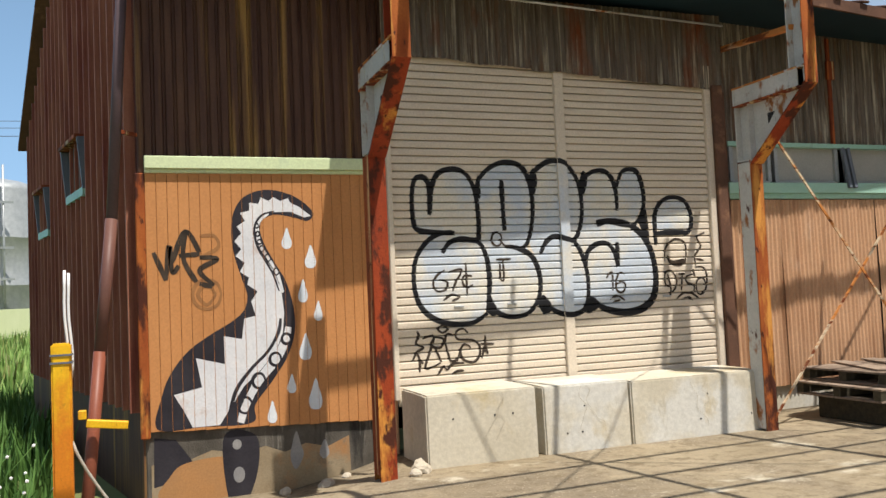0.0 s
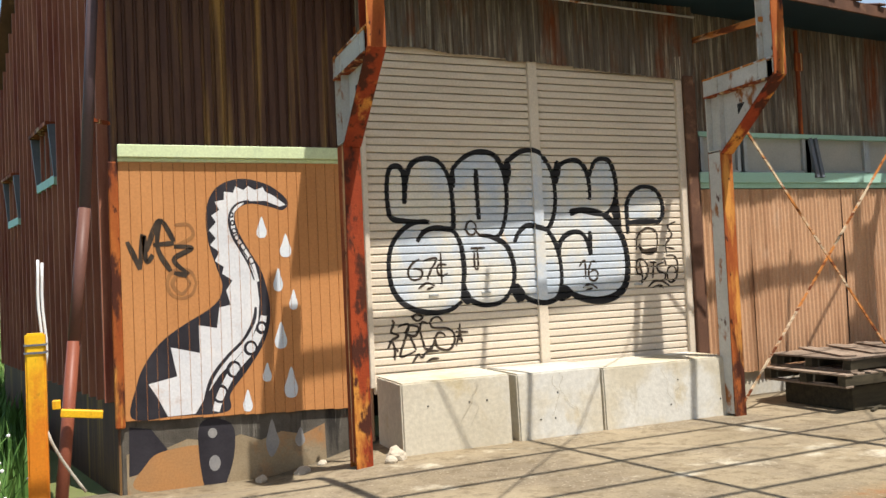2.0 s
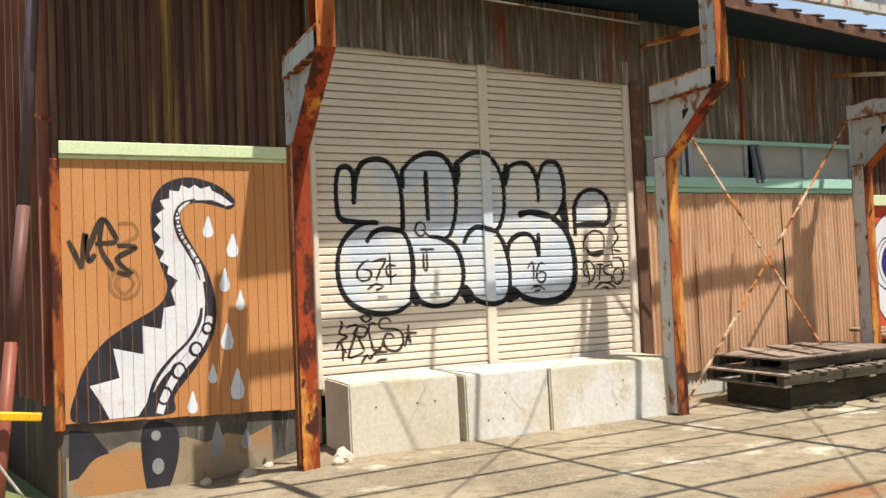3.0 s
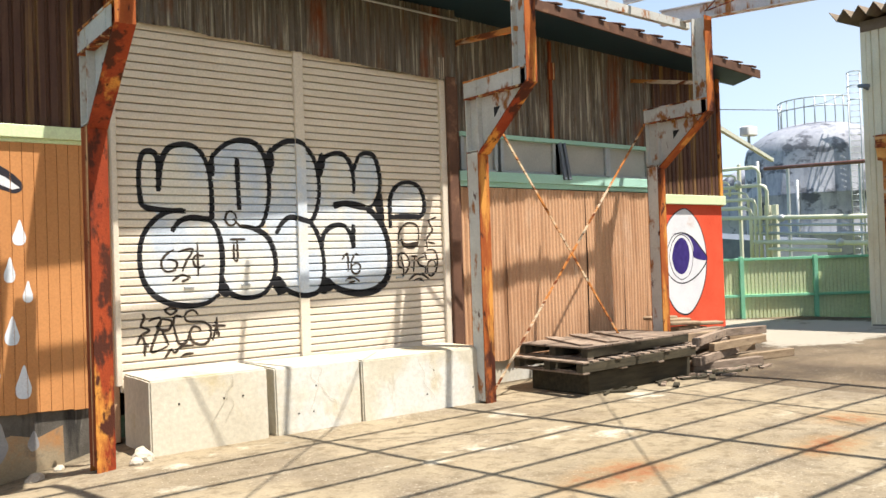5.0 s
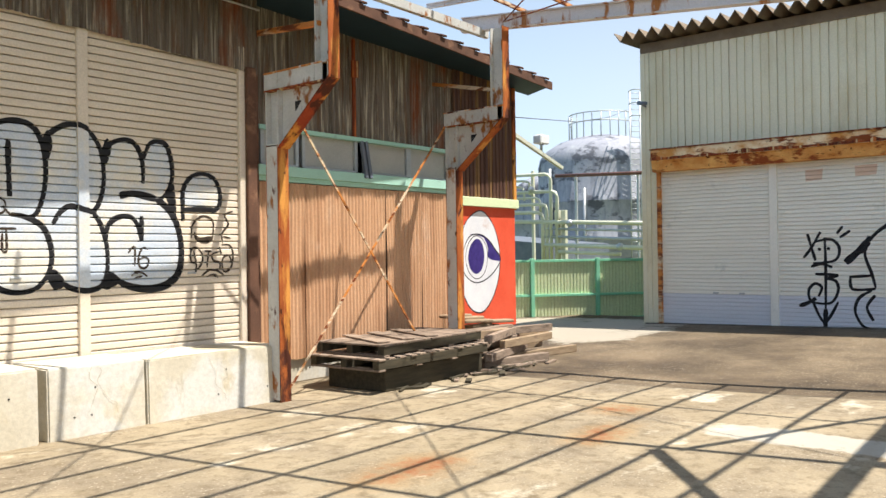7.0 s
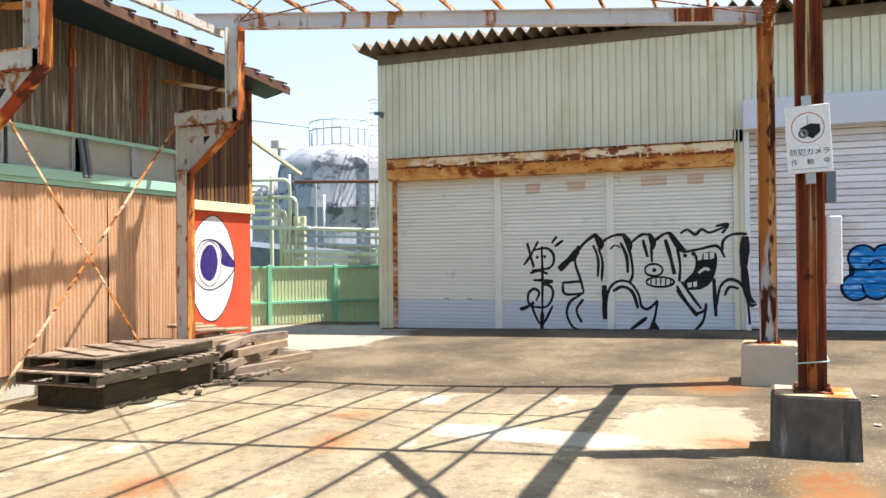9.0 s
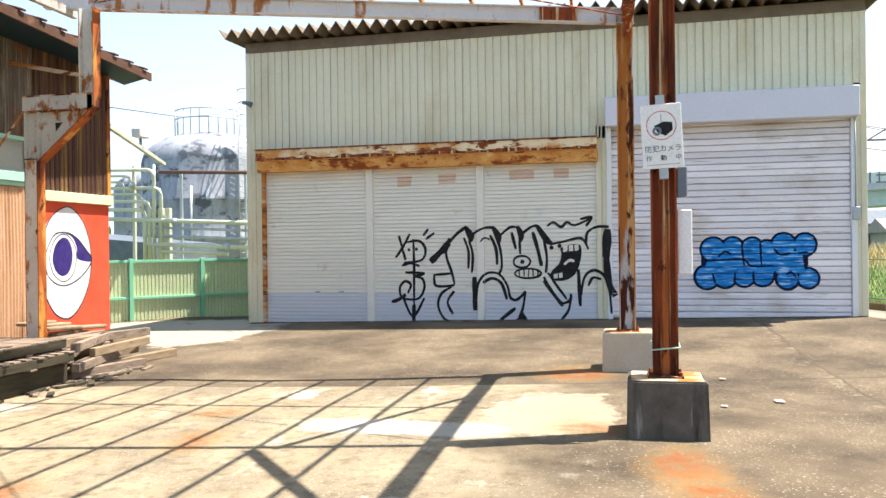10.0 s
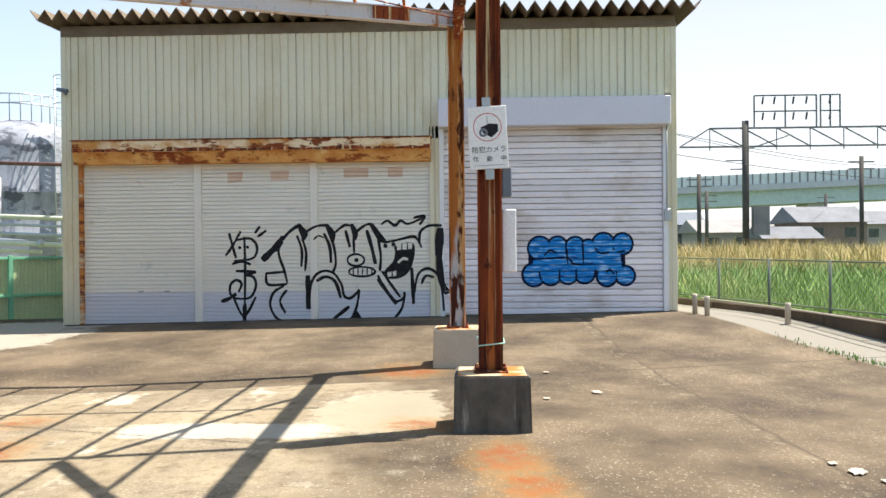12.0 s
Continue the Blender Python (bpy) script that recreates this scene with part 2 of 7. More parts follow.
m_blue_fill = material("pale_blue_paint", (0.50, 0.57, 0.66), (0.62, 0.64, 0.65), 1.6, rough=0.5, bump=0.0,
                       layers=[((0.70, 0.66, 0.57), 1.6, 0.44, 0.60, ONE, 0.5)], spec=0.1)
m_blue = material("blue_spray_paint", (0.005, 0.13, 0.46), (0.02, 0.30, 0.72), 6.0, (1, 1, 3), 0.45, 0.0, 0.0,
                  [((0.35, 0.60, 0.84), 5.0, 0.53, 0.62, (1, 0.6, 5), 0.5), ((0.004, 0.04, 0.20), 4.0, 0.58, 0.68, (1, 0.5, 5), 0.5)], spec=0.1)
m_navy = material("navy_outline_paint", (0.003, 0.006, 0.028), (0.006, 0.014, 0.05), 6.0, rough=0.5, bump=0.0, spec=0.1)
m_red = material("red_wall_paint", (0.62, 0.075, 0.035), (0.70, 0.11, 0.055), 2.0, rough=0.6, bump=0.05, spec=0.1)
m_purple = material("dark_purple_paint", (0.03, 0.02, 0.12), (0.06, 0.04, 0.2), 10.0, rough=0.5, bump=0.0, spec=0.1)
m_slate = material("charcoal_paint", (0.022, 0.02, 0.025), (0.045, 0.042, 0.05), 3.0, rough=0.6, bump=0.0, spec=0.1)
m_yellow = material("yellow_paint", (0.75, 0.42, 0.012), (0.82, 0.50, 0.02), 3.0, rough=0.5, bump=0.1,
                    layers=[((0.62, 0.20, 0.015), 1.6, 0.47, 0.58, (1, 1, 0.5), 0.6), ((0.20, 0.09, 0.02), 6.0, 0.6, 0.68, (1, 1, 0.5), 0.8)])
m_pipe_red = material("red_brown_pipe", (0.10, 0.045, 0.036), (0.17, 0.08, 0.06), 3.0, (1, 1, 0.4), 0.5, 0.0, 0.05)
m_pipe_orange = material("orange_plastic_pipe", (0.17, 0.05, 0.03), (0.25, 0.08, 0.045), 3.0, (1, 1, 0.4), 0.45, 0.0, 0.05)
# paler than the gable siding: light on the rib edges is put into the colour
m_rib = material("lit_rib_edges", (0.20, 0.05, 0.035), (0.44, 0.20, 0.12), 2.5, (3, 3, 0.3), 0.7, 0.0, 0.05)
m_pipe_dark = material("dark_brown_pipe", (0.075, 0.05, 0.055), (0.11, 0.075, 0.08), 3.0, (1, 1, 0.4), 0.5, 0.0, 0.05)
m_rope = material("grey_rope", (0.30, 0.27, 0.22), (0.45, 0.41, 0.34), 40.0, rough=0.9, bump=0.4)
m_wire = material("green_grey_wire", (0.12, 0.15, 0.12), (0.18, 0.21, 0.17), 3.0, rough=0.6, bump=0.0)
m_crack = material("crack_stain", (0.40, 0.36, 0.28), (0.50, 0.45, 0.36), 9.0, rough=0.9, bump=0.0)
m_cap = material("stained_mortar", (0.52, 0.40, 0.24), (0.58, 0.46, 0.30), 4.0, rough=0.85, bump=0.2, layers=[((0.44, 0.15, 0.03), 3.5, 0.46, 0.58, ONE, 0.85)])
m_dark = material("dark_interior", (0.02, 0.02, 0.022), (0.035, 0.035, 0.035), 2.0, rough=0.9, bump=0.0)
m_white = material("white_enamel", (0.74, 0.74, 0.74), (0.80, 0.80, 0.79), 2.0, rough=0.4, bump=0.02)
m_hood = material("lilac_white_hood", (0.64, 0.62, 0.68), (0.68, 0.66, 0.71), 1.0, rough=0.45, bump=0.02)
m_galv = material("galvanised_steel", (0.36, 0.38, 0.39), (0.48, 0.50, 0.50), 3.0, rough=0.45, metal=0.5, bump=0.05)
m_tank = material("silver_tank_paint", (0.25, 0.26, 0.30), (0.36, 0.37, 0.41), 0.5, (1, 1, 0.35), 0.7, 0.0, 0.05,
                  [((0.36, 0.37, 0.40), 0.9, 0.52, 0.64, (1.5, 1.5, 0.2), 0.7), ((0.19, 0.20, 0.235), 1.0, 0.54, 0.66, (1.5, 1.5, 0.3), 0.7), ((0.10, 0.105, 0.125), 0.62, 0.55, 0.60, (1, 1, 1.6), 0.8)], fine=6)
m_pipe_cream = material("cream_pipe_paint", (0.50, 0.50, 0.38), (0.60, 0.60, 0.48), 2.0, rough=0.5, bump=0.02)
m_fence = material("pale_green_fence", (0.58, 0.64, 0.38), (0.64, 0.69, 0.44), 2.0, (1, 1, 0.4), 0.5, 0.0, 0.03, fine=20)
m_fence_post = material("green_fence_rail", (0.22, 0.58, 0.36), (0.28, 0.62, 0.42), 2.0, rough=0.5, bump=0.02)
m_glass = material("dusty_window_pane", (0.07, 0.08, 0.075), (0.12, 0.135, 0.12), 2.0, rough=0.45, bump=0.02, spec=0.12)
m_slate_steel = material("blue_grey_steel", (0.10, 0.12, 0.15), (0.16, 0.18, 0.21), 3.0, rough=0.5, bump=0.05)
m_frost = material("dusty_pale_pane", (0.36, 0.36, 0.33), (0.45, 0.44, 0.40), 2.0, rough=0.3, bump=0.02)


# ---- shape helpers ----
def box(bm, x0, x1, y0, y1, z0, z1):
    v = [bm.verts.new((x, y, z)) for z in (z0, z1) for x, y in ((x0, y0), (x1, y0), (x1, y1), (x0, y1))]
    for f in ((3, 2, 1, 0), (4, 5, 6, 7), (0, 1, 5, 4), (1, 2, 6, 5), (2, 3, 7, 6), (3, 0, 4, 7)):
        bm.faces.new([v[i] for i in f])
    return bm


def bar(bm, p, q, w, h, up=(0, 0, 1)):
    """A straight piece from p to q, w wide and h high."""
    p, q = Vector(p), Vector(q)
    d = (q - p).normalized()
    s = d.cross(Vector(up))
    if s.length < 1e-4:
        s = d.cross(Vector((1, 0, 0)))
    s.normalize()
    t = s.cross(d)
    v = [bm.verts.new(e + s * a * w / 2 + t * b * h / 2) for e in (p, q) for a, b in ((-1, -1), (1, -1), (1, 1), (-1, 1))]
    for f in ((0, 1, 2, 3), (7, 6, 5, 4), (4, 5, 1, 0), (5, 6, 2, 1), (6, 7, 3, 2), (7, 4, 0, 3)):
        bm.faces.new([v[i] for i in f])
    return bm


def tube(bm, points, r, n=8):
    """A round pipe along the points."""
    pts = [Vector(p) for p in points]
    rings = []
    for i, p in enumerate(pts):
        d = (pts[min(i + 1, len(pts) - 1)] - pts[max(i - 1, 0)]).normalized()
        s = d.cross(Vector((0, 0, 1)) if abs(d.z) < 0.9 else Vector((1, 0, 0))).normalized()
        t = s.cross(d)
        rings.append([bm.verts.new(p + (s * math.cos(a) + t * math.sin(a)) * r) for a in (2 * math.pi * k / n for k in range(n))])
    for a, b in zip(rings, rings[1:]):
        for k in range(n):
            f = bm.faces.new((a[k], a[(k + 1) % n], b[(k + 1) % n], b[k]))
            f.smooth = True
    bm.faces.new(rings[0]), bm.faces.new(rings[-1][::-1])
    return bm


def h_section(bm, p, q, w, h, side, tf=0.012, tw=0.010):
    """A rolled H-beam from p to q; side: the way its flanges face."""
    p, q, s = Vector(p), Vector(q), Vector(side)
    d = (q - p).normalized()
    s = (s - d * s.dot(d)).normalized()
    t = d.cross(s)
    a, b, c = h / 2, h / 2 - tf, tw / 2
    prof = [(-w / 2, -a), (w / 2, -a), (w / 2, -b), (c, -b), (c, b), (w / 2, b), (w / 2, a), (-w / 2, a), (-w / 2, b), (-c, b), (-c, -b), (-w / 2, -b)]
    ends = [[bm.verts.new(e + t * u + s * v) for u, v in prof] for e in (p, q)]
    n = len(prof)
    for i in range(n):
        bm.faces.new((ends[0][i], ends[0][(i + 1) % n], ends[1][(i + 1) % n], ends[1][i]))
    for e in ends:
        for f in ((0, 1, 2, 11), (11, 2, 3, 10), (10, 3, 4, 9), (9, 4, 5, 8), (8, 5, 6, 7)):
            bm.faces.new([e[k] for k in f])
    return bm


def mesh_of(name, bm, mat, bevel=0.0):
    if bevel:
        bmesh.ops.bevel(bm, geom=bm.edges[:], offset=bevel, segments=1, affect="EDGES")
    bmesh.ops.recalc_face_normals(bm, faces=bm.faces[:])
    me = bpy.data.meshes.new(name)
    bm.to_mesh(me)
    bm.free()
    me.materials.append(mat)
    return me


def part(name, bm, mat, parent=None, label="", bevel=0.0):
    ob = new(name, bm if isinstance(bm, bpy.types.Mesh) else mesh_of(name, bm, mat, bevel))
    ob.parent = parent
    if label:
        ob["label"] = label
    return ob


def thing(name, label, category, at=(0, 0, 0), group="", kind=""):
    ob = tagged(new(name), label, category, group, kind)
    ob.location = at
    ob.empty_display_size = 0.1
    return ob


def single(name, bm, mat, label, category, group="", kind="", bevel=0.0):
    return tagged(part(name, bm, mat, None, "", bevel), label, category, group, kind)


def ribbed(p0, along, width, z0, z1, pitch, depth, out, form="sine", ragged=0.0, seed=0, fall=0.0):
    """A ribbed metal sheet standing on p0, with its ribs upright. out: the way it faces."""
    rnd = random.Random(seed)
    a, o, p0 = Vector(along).normalized(), Vector(out).normalized(), Vector(p0)
    prof = []
    if form == "sine":
        n = max(2, int(width / pitch * 8))
        prof = [(width * i / n, depth / 2 * math.cos(2 * math.pi * width * i / n / pitch)) for i in range(n + 1)]
    else:
        u = 0.0
        steps = ((0.0, depth), (0.80, depth), (0.83, 0), (0.97, 0)) if form == "groove" else ((0.0, 0), (0.12, depth), (0.70, depth), (0.82, 0))
        while u < width - 1e-6:
            for f, d in steps:
                if u + f * pitch <= width:
                    prof.append((u + f * pitch, d))
            u += pitch
        prof.append((width, 0))
    rows = [z0, z0 + (z1 - z0) / 2, z1]
    bm = bmesh.new()
    grid = []
    for k, z in enumerate(rows):
        row = []
        dent = [rnd.uniform(-1, 1) for _ in range(6)]
        for u, d in prof:
            dz = ragged * (0.5 * math.sin(u * 5 + seed) + 0.5 * math.sin(u * 13 + seed * 2)) - fall * u if k == 0 else 0
            w = ragged * 0.4 * dent[min(5, int(u / width * 6))]
            row.append(bm.verts.new(p0 + a * u + o * (d + w) + Vector((0, 0, z + dz))))
        grid.append(row)
    for r0, r1 in zip(grid, grid[1:]):
        for i in range(len(prof) - 1):
            f = bm.faces.new((r0[i], r0[i + 1], r1[i + 1], r1[i]))
            f.smooth = form == "sine"
    return bm


# ---- paint helpers ----
def smooth_line(points, closed=False, step=7):
    pts = [Vector(p) for p in points]
    n = len(pts)
    if n < 3:
        return [pts[0].lerp(pts[-1], i / 4) for i in range(5)]
    outp = []
    for i in range(n if closed else n - 1):
        g = (lambda k: pts[k % n]) if closed else (lambda k: pts[max(0, min(n - 1, k))])
        a, b, c, d = g(i - 1), g(i), g(i + 1), g(i + 2)
        for s in range(step):
            t = s / step
            outp.append(0.5 * (2 * b + (c - a) * t + (2 * a - 5 * b + 4 * c - d) * t * t + (3 * b - a - 3 * c + d) * t ** 3))
    if not closed:
        outp.append(pts[-1])
    return outp


layers_on = {}


def cut_at(polys, axis, marks):
    """Splits flat polygons where they cross the marks along one axis."""
    done = []
    for poly in polys:
        lo, hi = min(p[axis] for p in poly), max(p[axis] for p in poly)
        edges = [-1e9] + [m for m in marks if lo + 1e-7 < m < hi - 1e-7] + [1e9]
        for e0, e1 in zip(edges, edges[1:]):
            cur = poly
            for e, sign in ((e0, 1), (e1, -1)):
                if abs(e) > 1e8:
                    continue
                kept = []
                for i, p in enumerate(cur):
                    q = cur[(i + 1) % len(cur)]
                    dp, dq = (p[axis] - e) * sign, (q[axis] - e) * sign
                    if dp >= 0:
                        kept.append(p)
                    if dp * dq < 0:
                        f = dp / (dp - dq)
                        r = [p[0] + (q[0] - p[0]) * f, p[1] + (q[1] - p[1]) * f]
                        r[axis] = e
                        kept.append(tuple(r))
                cur = kept
            if len(cur) > 2:
                done.append(cur)
    return done


def profile_at(prof, f):
    for (f0, d0), (f1, d1) in zip(prof, prof[1:]):
        if f <= f1 + 1e-9:
            return d0 + (d1 - d0) * max(0.0, min(1.0, (f - f0) / (f1 - f0)))
    return prof[-1][1]


def slat_marks(z0, pitch, count):
    return [z0 + (k + f) * pitch for k in range(count) for f, d in SLAT[1:-1]]


def paint(name, parent, face, points, width, mat, marks_u, marks_v, depth, tip=0.5, sharp=False):
    """A stroke (width > 0) or a filled patch of paint that lies on the relief depth(u, v) of an upright face: 'a' lies across y, 'b' across x."""
    layers_on[parent.name] = layers_on.get(parent.name, 0) + 1
    n_layer = layers_on[parent.name]
    lift = 0.0007 + 0.00005 * n_layer
    polys = []
    if width:
        ln = [Vector(p) for p in points] if sharp else smooth_line(points)
        if sharp and len(ln) == 2:
            ln = [ln[0].lerp(ln[1], i / 4) for i in range(5)]
        n, prev = len(ln), None
        for i, p in enumerate(ln):
            d = (ln[min(i + 1, n - 1)] - ln[max(i - 1, 0)])
            d = d.normalized() if d.length > 1e-6 else Vector((1, 0))
            k = i / (n - 1)
            w = width / 2 * (tip + (1 - tip) * min(1, 6 * k, 6 * (1 - k)))
            w *= 1 + 0.12 * math.sin(9 * k + n_layer)
            t = Vector((-d.y, d.x)) * w
            cur = (tuple(p + t), tuple(p - t))
            if prev:
                polys.append([prev[0], prev[1], cur[1], cur[0]])
            prev = cur
    else:
        ln = [Vector(p) for p in points] if sharp else smooth_line(points, True)
        bm = bmesh.new()
        bm.faces.new([bm.verts.new((p.x, p.y, 0)) for p in ln])
        bm.normal_update()
        bmesh.ops.triangulate(bm, faces=bm.faces[:], ngon_method="EAR_CLIP")
        polys = [[(v.co.x, v.co.y) for v in f.verts] for f in bm.faces]
        bm.free()
    polys = cut_at(cut_at(polys, 0, marks_u), 1, marks_v)
    index, verts, faces = {}, [], []
    for poly in polys:
        ids = []
        for u, v in poly:
            key = (round(u, 5), round(v, 5))
            if key not in index:
                index[key] = len(verts)
                o = depth(u, v) - lift
                verts.append((u, o, v) if face == "a" else (o, u, v))
            if index[key] not in ids:
                ids.append(index[key])
        if len(ids) > 2:
            faces.append(ids)
    me = bpy.data.meshes.new(name)
    me.from_pydata(verts, [], faces)
    me.materials.append(mat or m_black)
    ob = new(name, me)
    ob.parent = parent
    return ob


# ---- ground ----
def rise(x, y):
    """The yard's height: level under the frame, up a little towards the far store's right-hand door."""
    k = max(0.0, min(1.0, (x - 11.5) / 4.5))
    k = k * k * (3 - 2 * k)
    up = max(-0.12, min(0.30, 0.035 + (6.7 - y) * 0.0182))
    dip = 0.045 * math.exp(-((x - 10.4) / 1.1) ** 2) * max(0.0, min(1.0, (4.6 - y) / 1.2))
    # the yard falls away to the gable corner
    fall = max(0.0, min(1.0, (3.0 - x) / 0.9)) * max(0.0, min(1.0, (y - 5.4) / 1.2))
    return k * up - dip - 0.22 * fall * fall * (3 - 2 * fall)


def ground_sheet():
    bm = bmesh.new()
    box(bm, -600, 1500, -1200, 1200, -1.2, -0.25)
    return bm


m_ground = material("rough_grass_soil", (0.09, 0.13, 0.035), (0.20, 0.19, 0.08), 0.4, rough=0.95, bump=0.4,
                    layers=[((0.05, 0.11, 0.02), 1.5, 0.5, 0.7, ONE, 0.95)], fine=12)
single("ground", ground_sheet(), m_ground, "rough green and straw-coloured grassland round the yard", "ground", kind="structure")


def yard_material():
    """Worn concrete: pale cream cement under the steel frame, grey-brown slabs round it, stains, rust and chips."""
    m = material("yard_concrete", (0.235, 0.187, 0.117), (0.335, 0.275, 0.183), 1.1, rough=0.88, bump=0.4,
                 layers=[((0.205, 0.165, 0.112), 0.9, 0.46, 0.62, ONE, 0.9), ((0.17, 0.13, 0.08), 3.2, 0.56, 0.68, ONE, 0.9),
                         ((0.46, 0.41, 0.31), 1.3, 0.60, 0.66, (0.7, 1, 1), 0.85)], fine=45)
    n, link = m.node_tree.nodes, m.node_tree.links.new
    bsdf = n["Principled BSDF"]
    src = bsdf.inputs["Base Color"].links[0].from_socket
    geo = n.new("ShaderNodeNewGeometry")
    sep = n.new("ShaderNodeSeparateXYZ")
    link(geo.outputs["Position"], sep.inputs[0])
    wob = n.new("ShaderNodeTexNoise")
    wob.inputs["Scale"].default_value, wob.inputs["Detail"].default_value = 0.9, 5
    link(geo.outputs["Position"], wob.inputs["Vector"])

    def math_node(op, a, b=0.0):
        k = n.new("ShaderNodeMath")
        k.operation = op
        for i, v in enumerate((a, b)):
            if isinstance(v, (int, float)):
                k.inputs[i].default_value = v
            else:
                link(v, k.inputs[i])
        return k.outputs[0]

    def soft(src2, lo, hi):
        r = n.new("ShaderNodeMapRange")
        r.inputs[1].default_value, r.inputs[2].default_value = lo, hi
        link(src2, r.inputs[0])
        return r.outputs[0]

    def blend(f, a, b, mode="MIX"):
        x = n.new("ShaderNodeMix")
        x.data_type, x.blend_type = "RGBA", mode
        link(f, x.inputs[0]), link(a, x.inputs[6])
        if isinstance(b, tuple):
            x.inputs[7].default_value = (*b, 1)
        else:
            link(b, x.inputs[7])
        return x.outputs[2]

    # the old slab beyond the pale pour and along the open side
    edge = math_node("ADD", sep.outputs[0], math_node("MULTIPLY", sep.outputs[1], 0.245))
    far = soft(edge, 10.44, 10.50)
    wy = math_node("ADD", sep.outputs[1], math_node("MULTIPLY", math_node("SUBTRACT", wob.outputs[0], 0.5), 3.0))
    side = soft(wy, 0.2, -0.5)
    old = math_node("MAXIMUM", far, side)
    grey = n.new("ShaderNodeTexNoise")
    grey.inputs["Scale"].default_value, grey.inputs["Detail"].default_value, grey.inputs["Roughness"].default_value = 0.7, 7, 0.65
    link(geo.outputs["Position"], grey.inputs["Vector"])
    rampn = n.new("ShaderNodeValToRGB")
    e = rampn.color_ramp.elements
    e[0].position, e[0].color = 0.37, (0.060, 0.044, 0.029, 1)
    e[1].position, e[1].color = 0.67, (0.175, 0.130, 0.081, 1)
    link(grey.outputs[0], rampn.inputs[0])
    fine = n.new("ShaderNodeTexNoise")
    fine.inputs["Scale"].default_value, fine.inputs["Detail"].default_value = 38, 3
    link(geo.outputs["Position"], fine.inputs["Vector"])
    oldc = blend(soft(fine.outputs[0], 0.66, 0.72), rampn.outputs[0], (0.25, 0.20, 0.135))
    col = blend(old, src, oldc)
    # gritty wear
    grit = math_node("MULTIPLY", soft(fine.outputs[0], 0.58, 0.7), soft(grey.outputs[0], 0.48, 0.62))
    col = blend(math_node("MULTIPLY", grit, 0.6), col, (0.46, 0.41, 0.32))
    # mottling and pale flecks
    mot = n.new("ShaderNodeTexNoise")
    mot.inputs["Scale"].default_value, mot.inputs["Detail"].default_value, mot.inputs["Roughness"].default_value = 7.0, 6, 0.7
    link(geo.outputs["Position"], mot.inputs["Vector"])
    col = blend(math_node("MULTIPLY", soft(mot.outputs[0], 0.50, 0.66), 0.65), col, (0.12, 0.088, 0.05))
    flk = n.new("ShaderNodeTexNoise")
    flk.inputs["Scale"].default_value, flk.inputs["Detail"].default_value = 21, 4
    link(geo.outputs["Position"], flk.inputs["Vector"])
    col = blend(math_node("MULTIPLY", soft(flk.outputs[0], 0.66, 0.72), 0.3), col, (0.48, 0.43, 0.33))
    # worn patches where the aggregate shows as pale and dark specks
    cell = n.new("ShaderNodeTexVoronoi")
    cell.inputs["Scale"].default_value = 48
    link(geo.outputs["Position"], cell.inputs["Vector"])
    tone = n.new("ShaderNodeSeparateColor")
    link(cell.outputs["Color"], tone.inputs[0])
    worn = soft(wob.outputs[0], 0.44, 0.60)
    chip = math_node("MULTIPLY", soft(cell.outputs["Distance"], 0.42, 0.30), worn)
    col = blend(math_node("MULTIPLY", math_node("MULTIPLY", chip, soft(tone.outputs[0], 0.80, 0.88)), 0.5), col, (0.52, 0.45, 0.33))
    col = blend(math_node("MULTIPLY", math_node("MULTIPLY", chip, soft(tone.outputs[1], 0.72, 0.80)), 0.5), col, (0.075, 0.056, 0.036))
    # a skim of fresh cement and a pale patch
    for cx, cy, rx, ry, c in ((8.75, -0.15, 1.15, 0.62, (0.33, 0.29, 0.205)), (7.75, 0.95, 0.30, 0.85, (0.42, 0.395, 0.33)), (15.1, 7.9, 2.5, 2.3, (0.40, 0.36, 0.29))):
        dx = math_node("DIVIDE", math_node("SUBTRACT", sep.outputs[0], cx), rx)
        dy = math_node("DIVIDE", math_node("SUBTRACT", sep.outputs[1], cy), ry)
        d = math_node("ADD", math_node("POWER", math_node("ABSOLUTE", dx), 4), math_node("POWER", math_node("ABSOLUTE", dy), 4))
        d = math_node("ADD", d, math_node("MULTIPLY", math_node("SUBTRACT", wob.outputs[0], 0.5), 3.5))
        d = math_node("ADD", d, math_node("MULTIPLY", math_node("SUBTRACT", mot.outputs[0], 0.5), 2.5))
        col = blend(math_node("MULTIPLY", soft(d, 1.0, 0.6), 0.75), col, c)
    # rust stains
    for cx, cy, rx, ry in ((6.85, -1.28, 0.60, 0.24), (6.1, -1.38, 0.55, 0.26), (7.05, 2.5, 0.45, 0.2), (8.1, 2.9, 0.3, 0.3), (5.2, 3.0, 0.5, 0.25), (8.0, -0.55, 0.3, 0.35), (11.2, -0.2, 0.5, 0.4), (5.5, -1.4, 0.5, 0.3)):
        dx = math_node("DIVIDE", math_node("SUBTRACT", sep.outputs[0], cx), rx)
        dy = math_node("DIVIDE", math_node("SUBTRACT", sep.outputs[1], cy), ry)
        d = math_node("ADD", math_node("MULTIPLY", dx, dx), math_node("MULTIPLY", dy, dy))
        d = math_node("ADD", d, math_node("MULTIPLY", math_node("ADD", math_node("SUBTRACT", grey.outputs[0], 0.5), math_node("SUBTRACT", mot.outputs[0], 0.5)), 4.5))
        col = blend(math_node("MULTIPLY", soft(d, 2.2, 0.2), 0.42), col, (0.30, 0.17, 0.055))
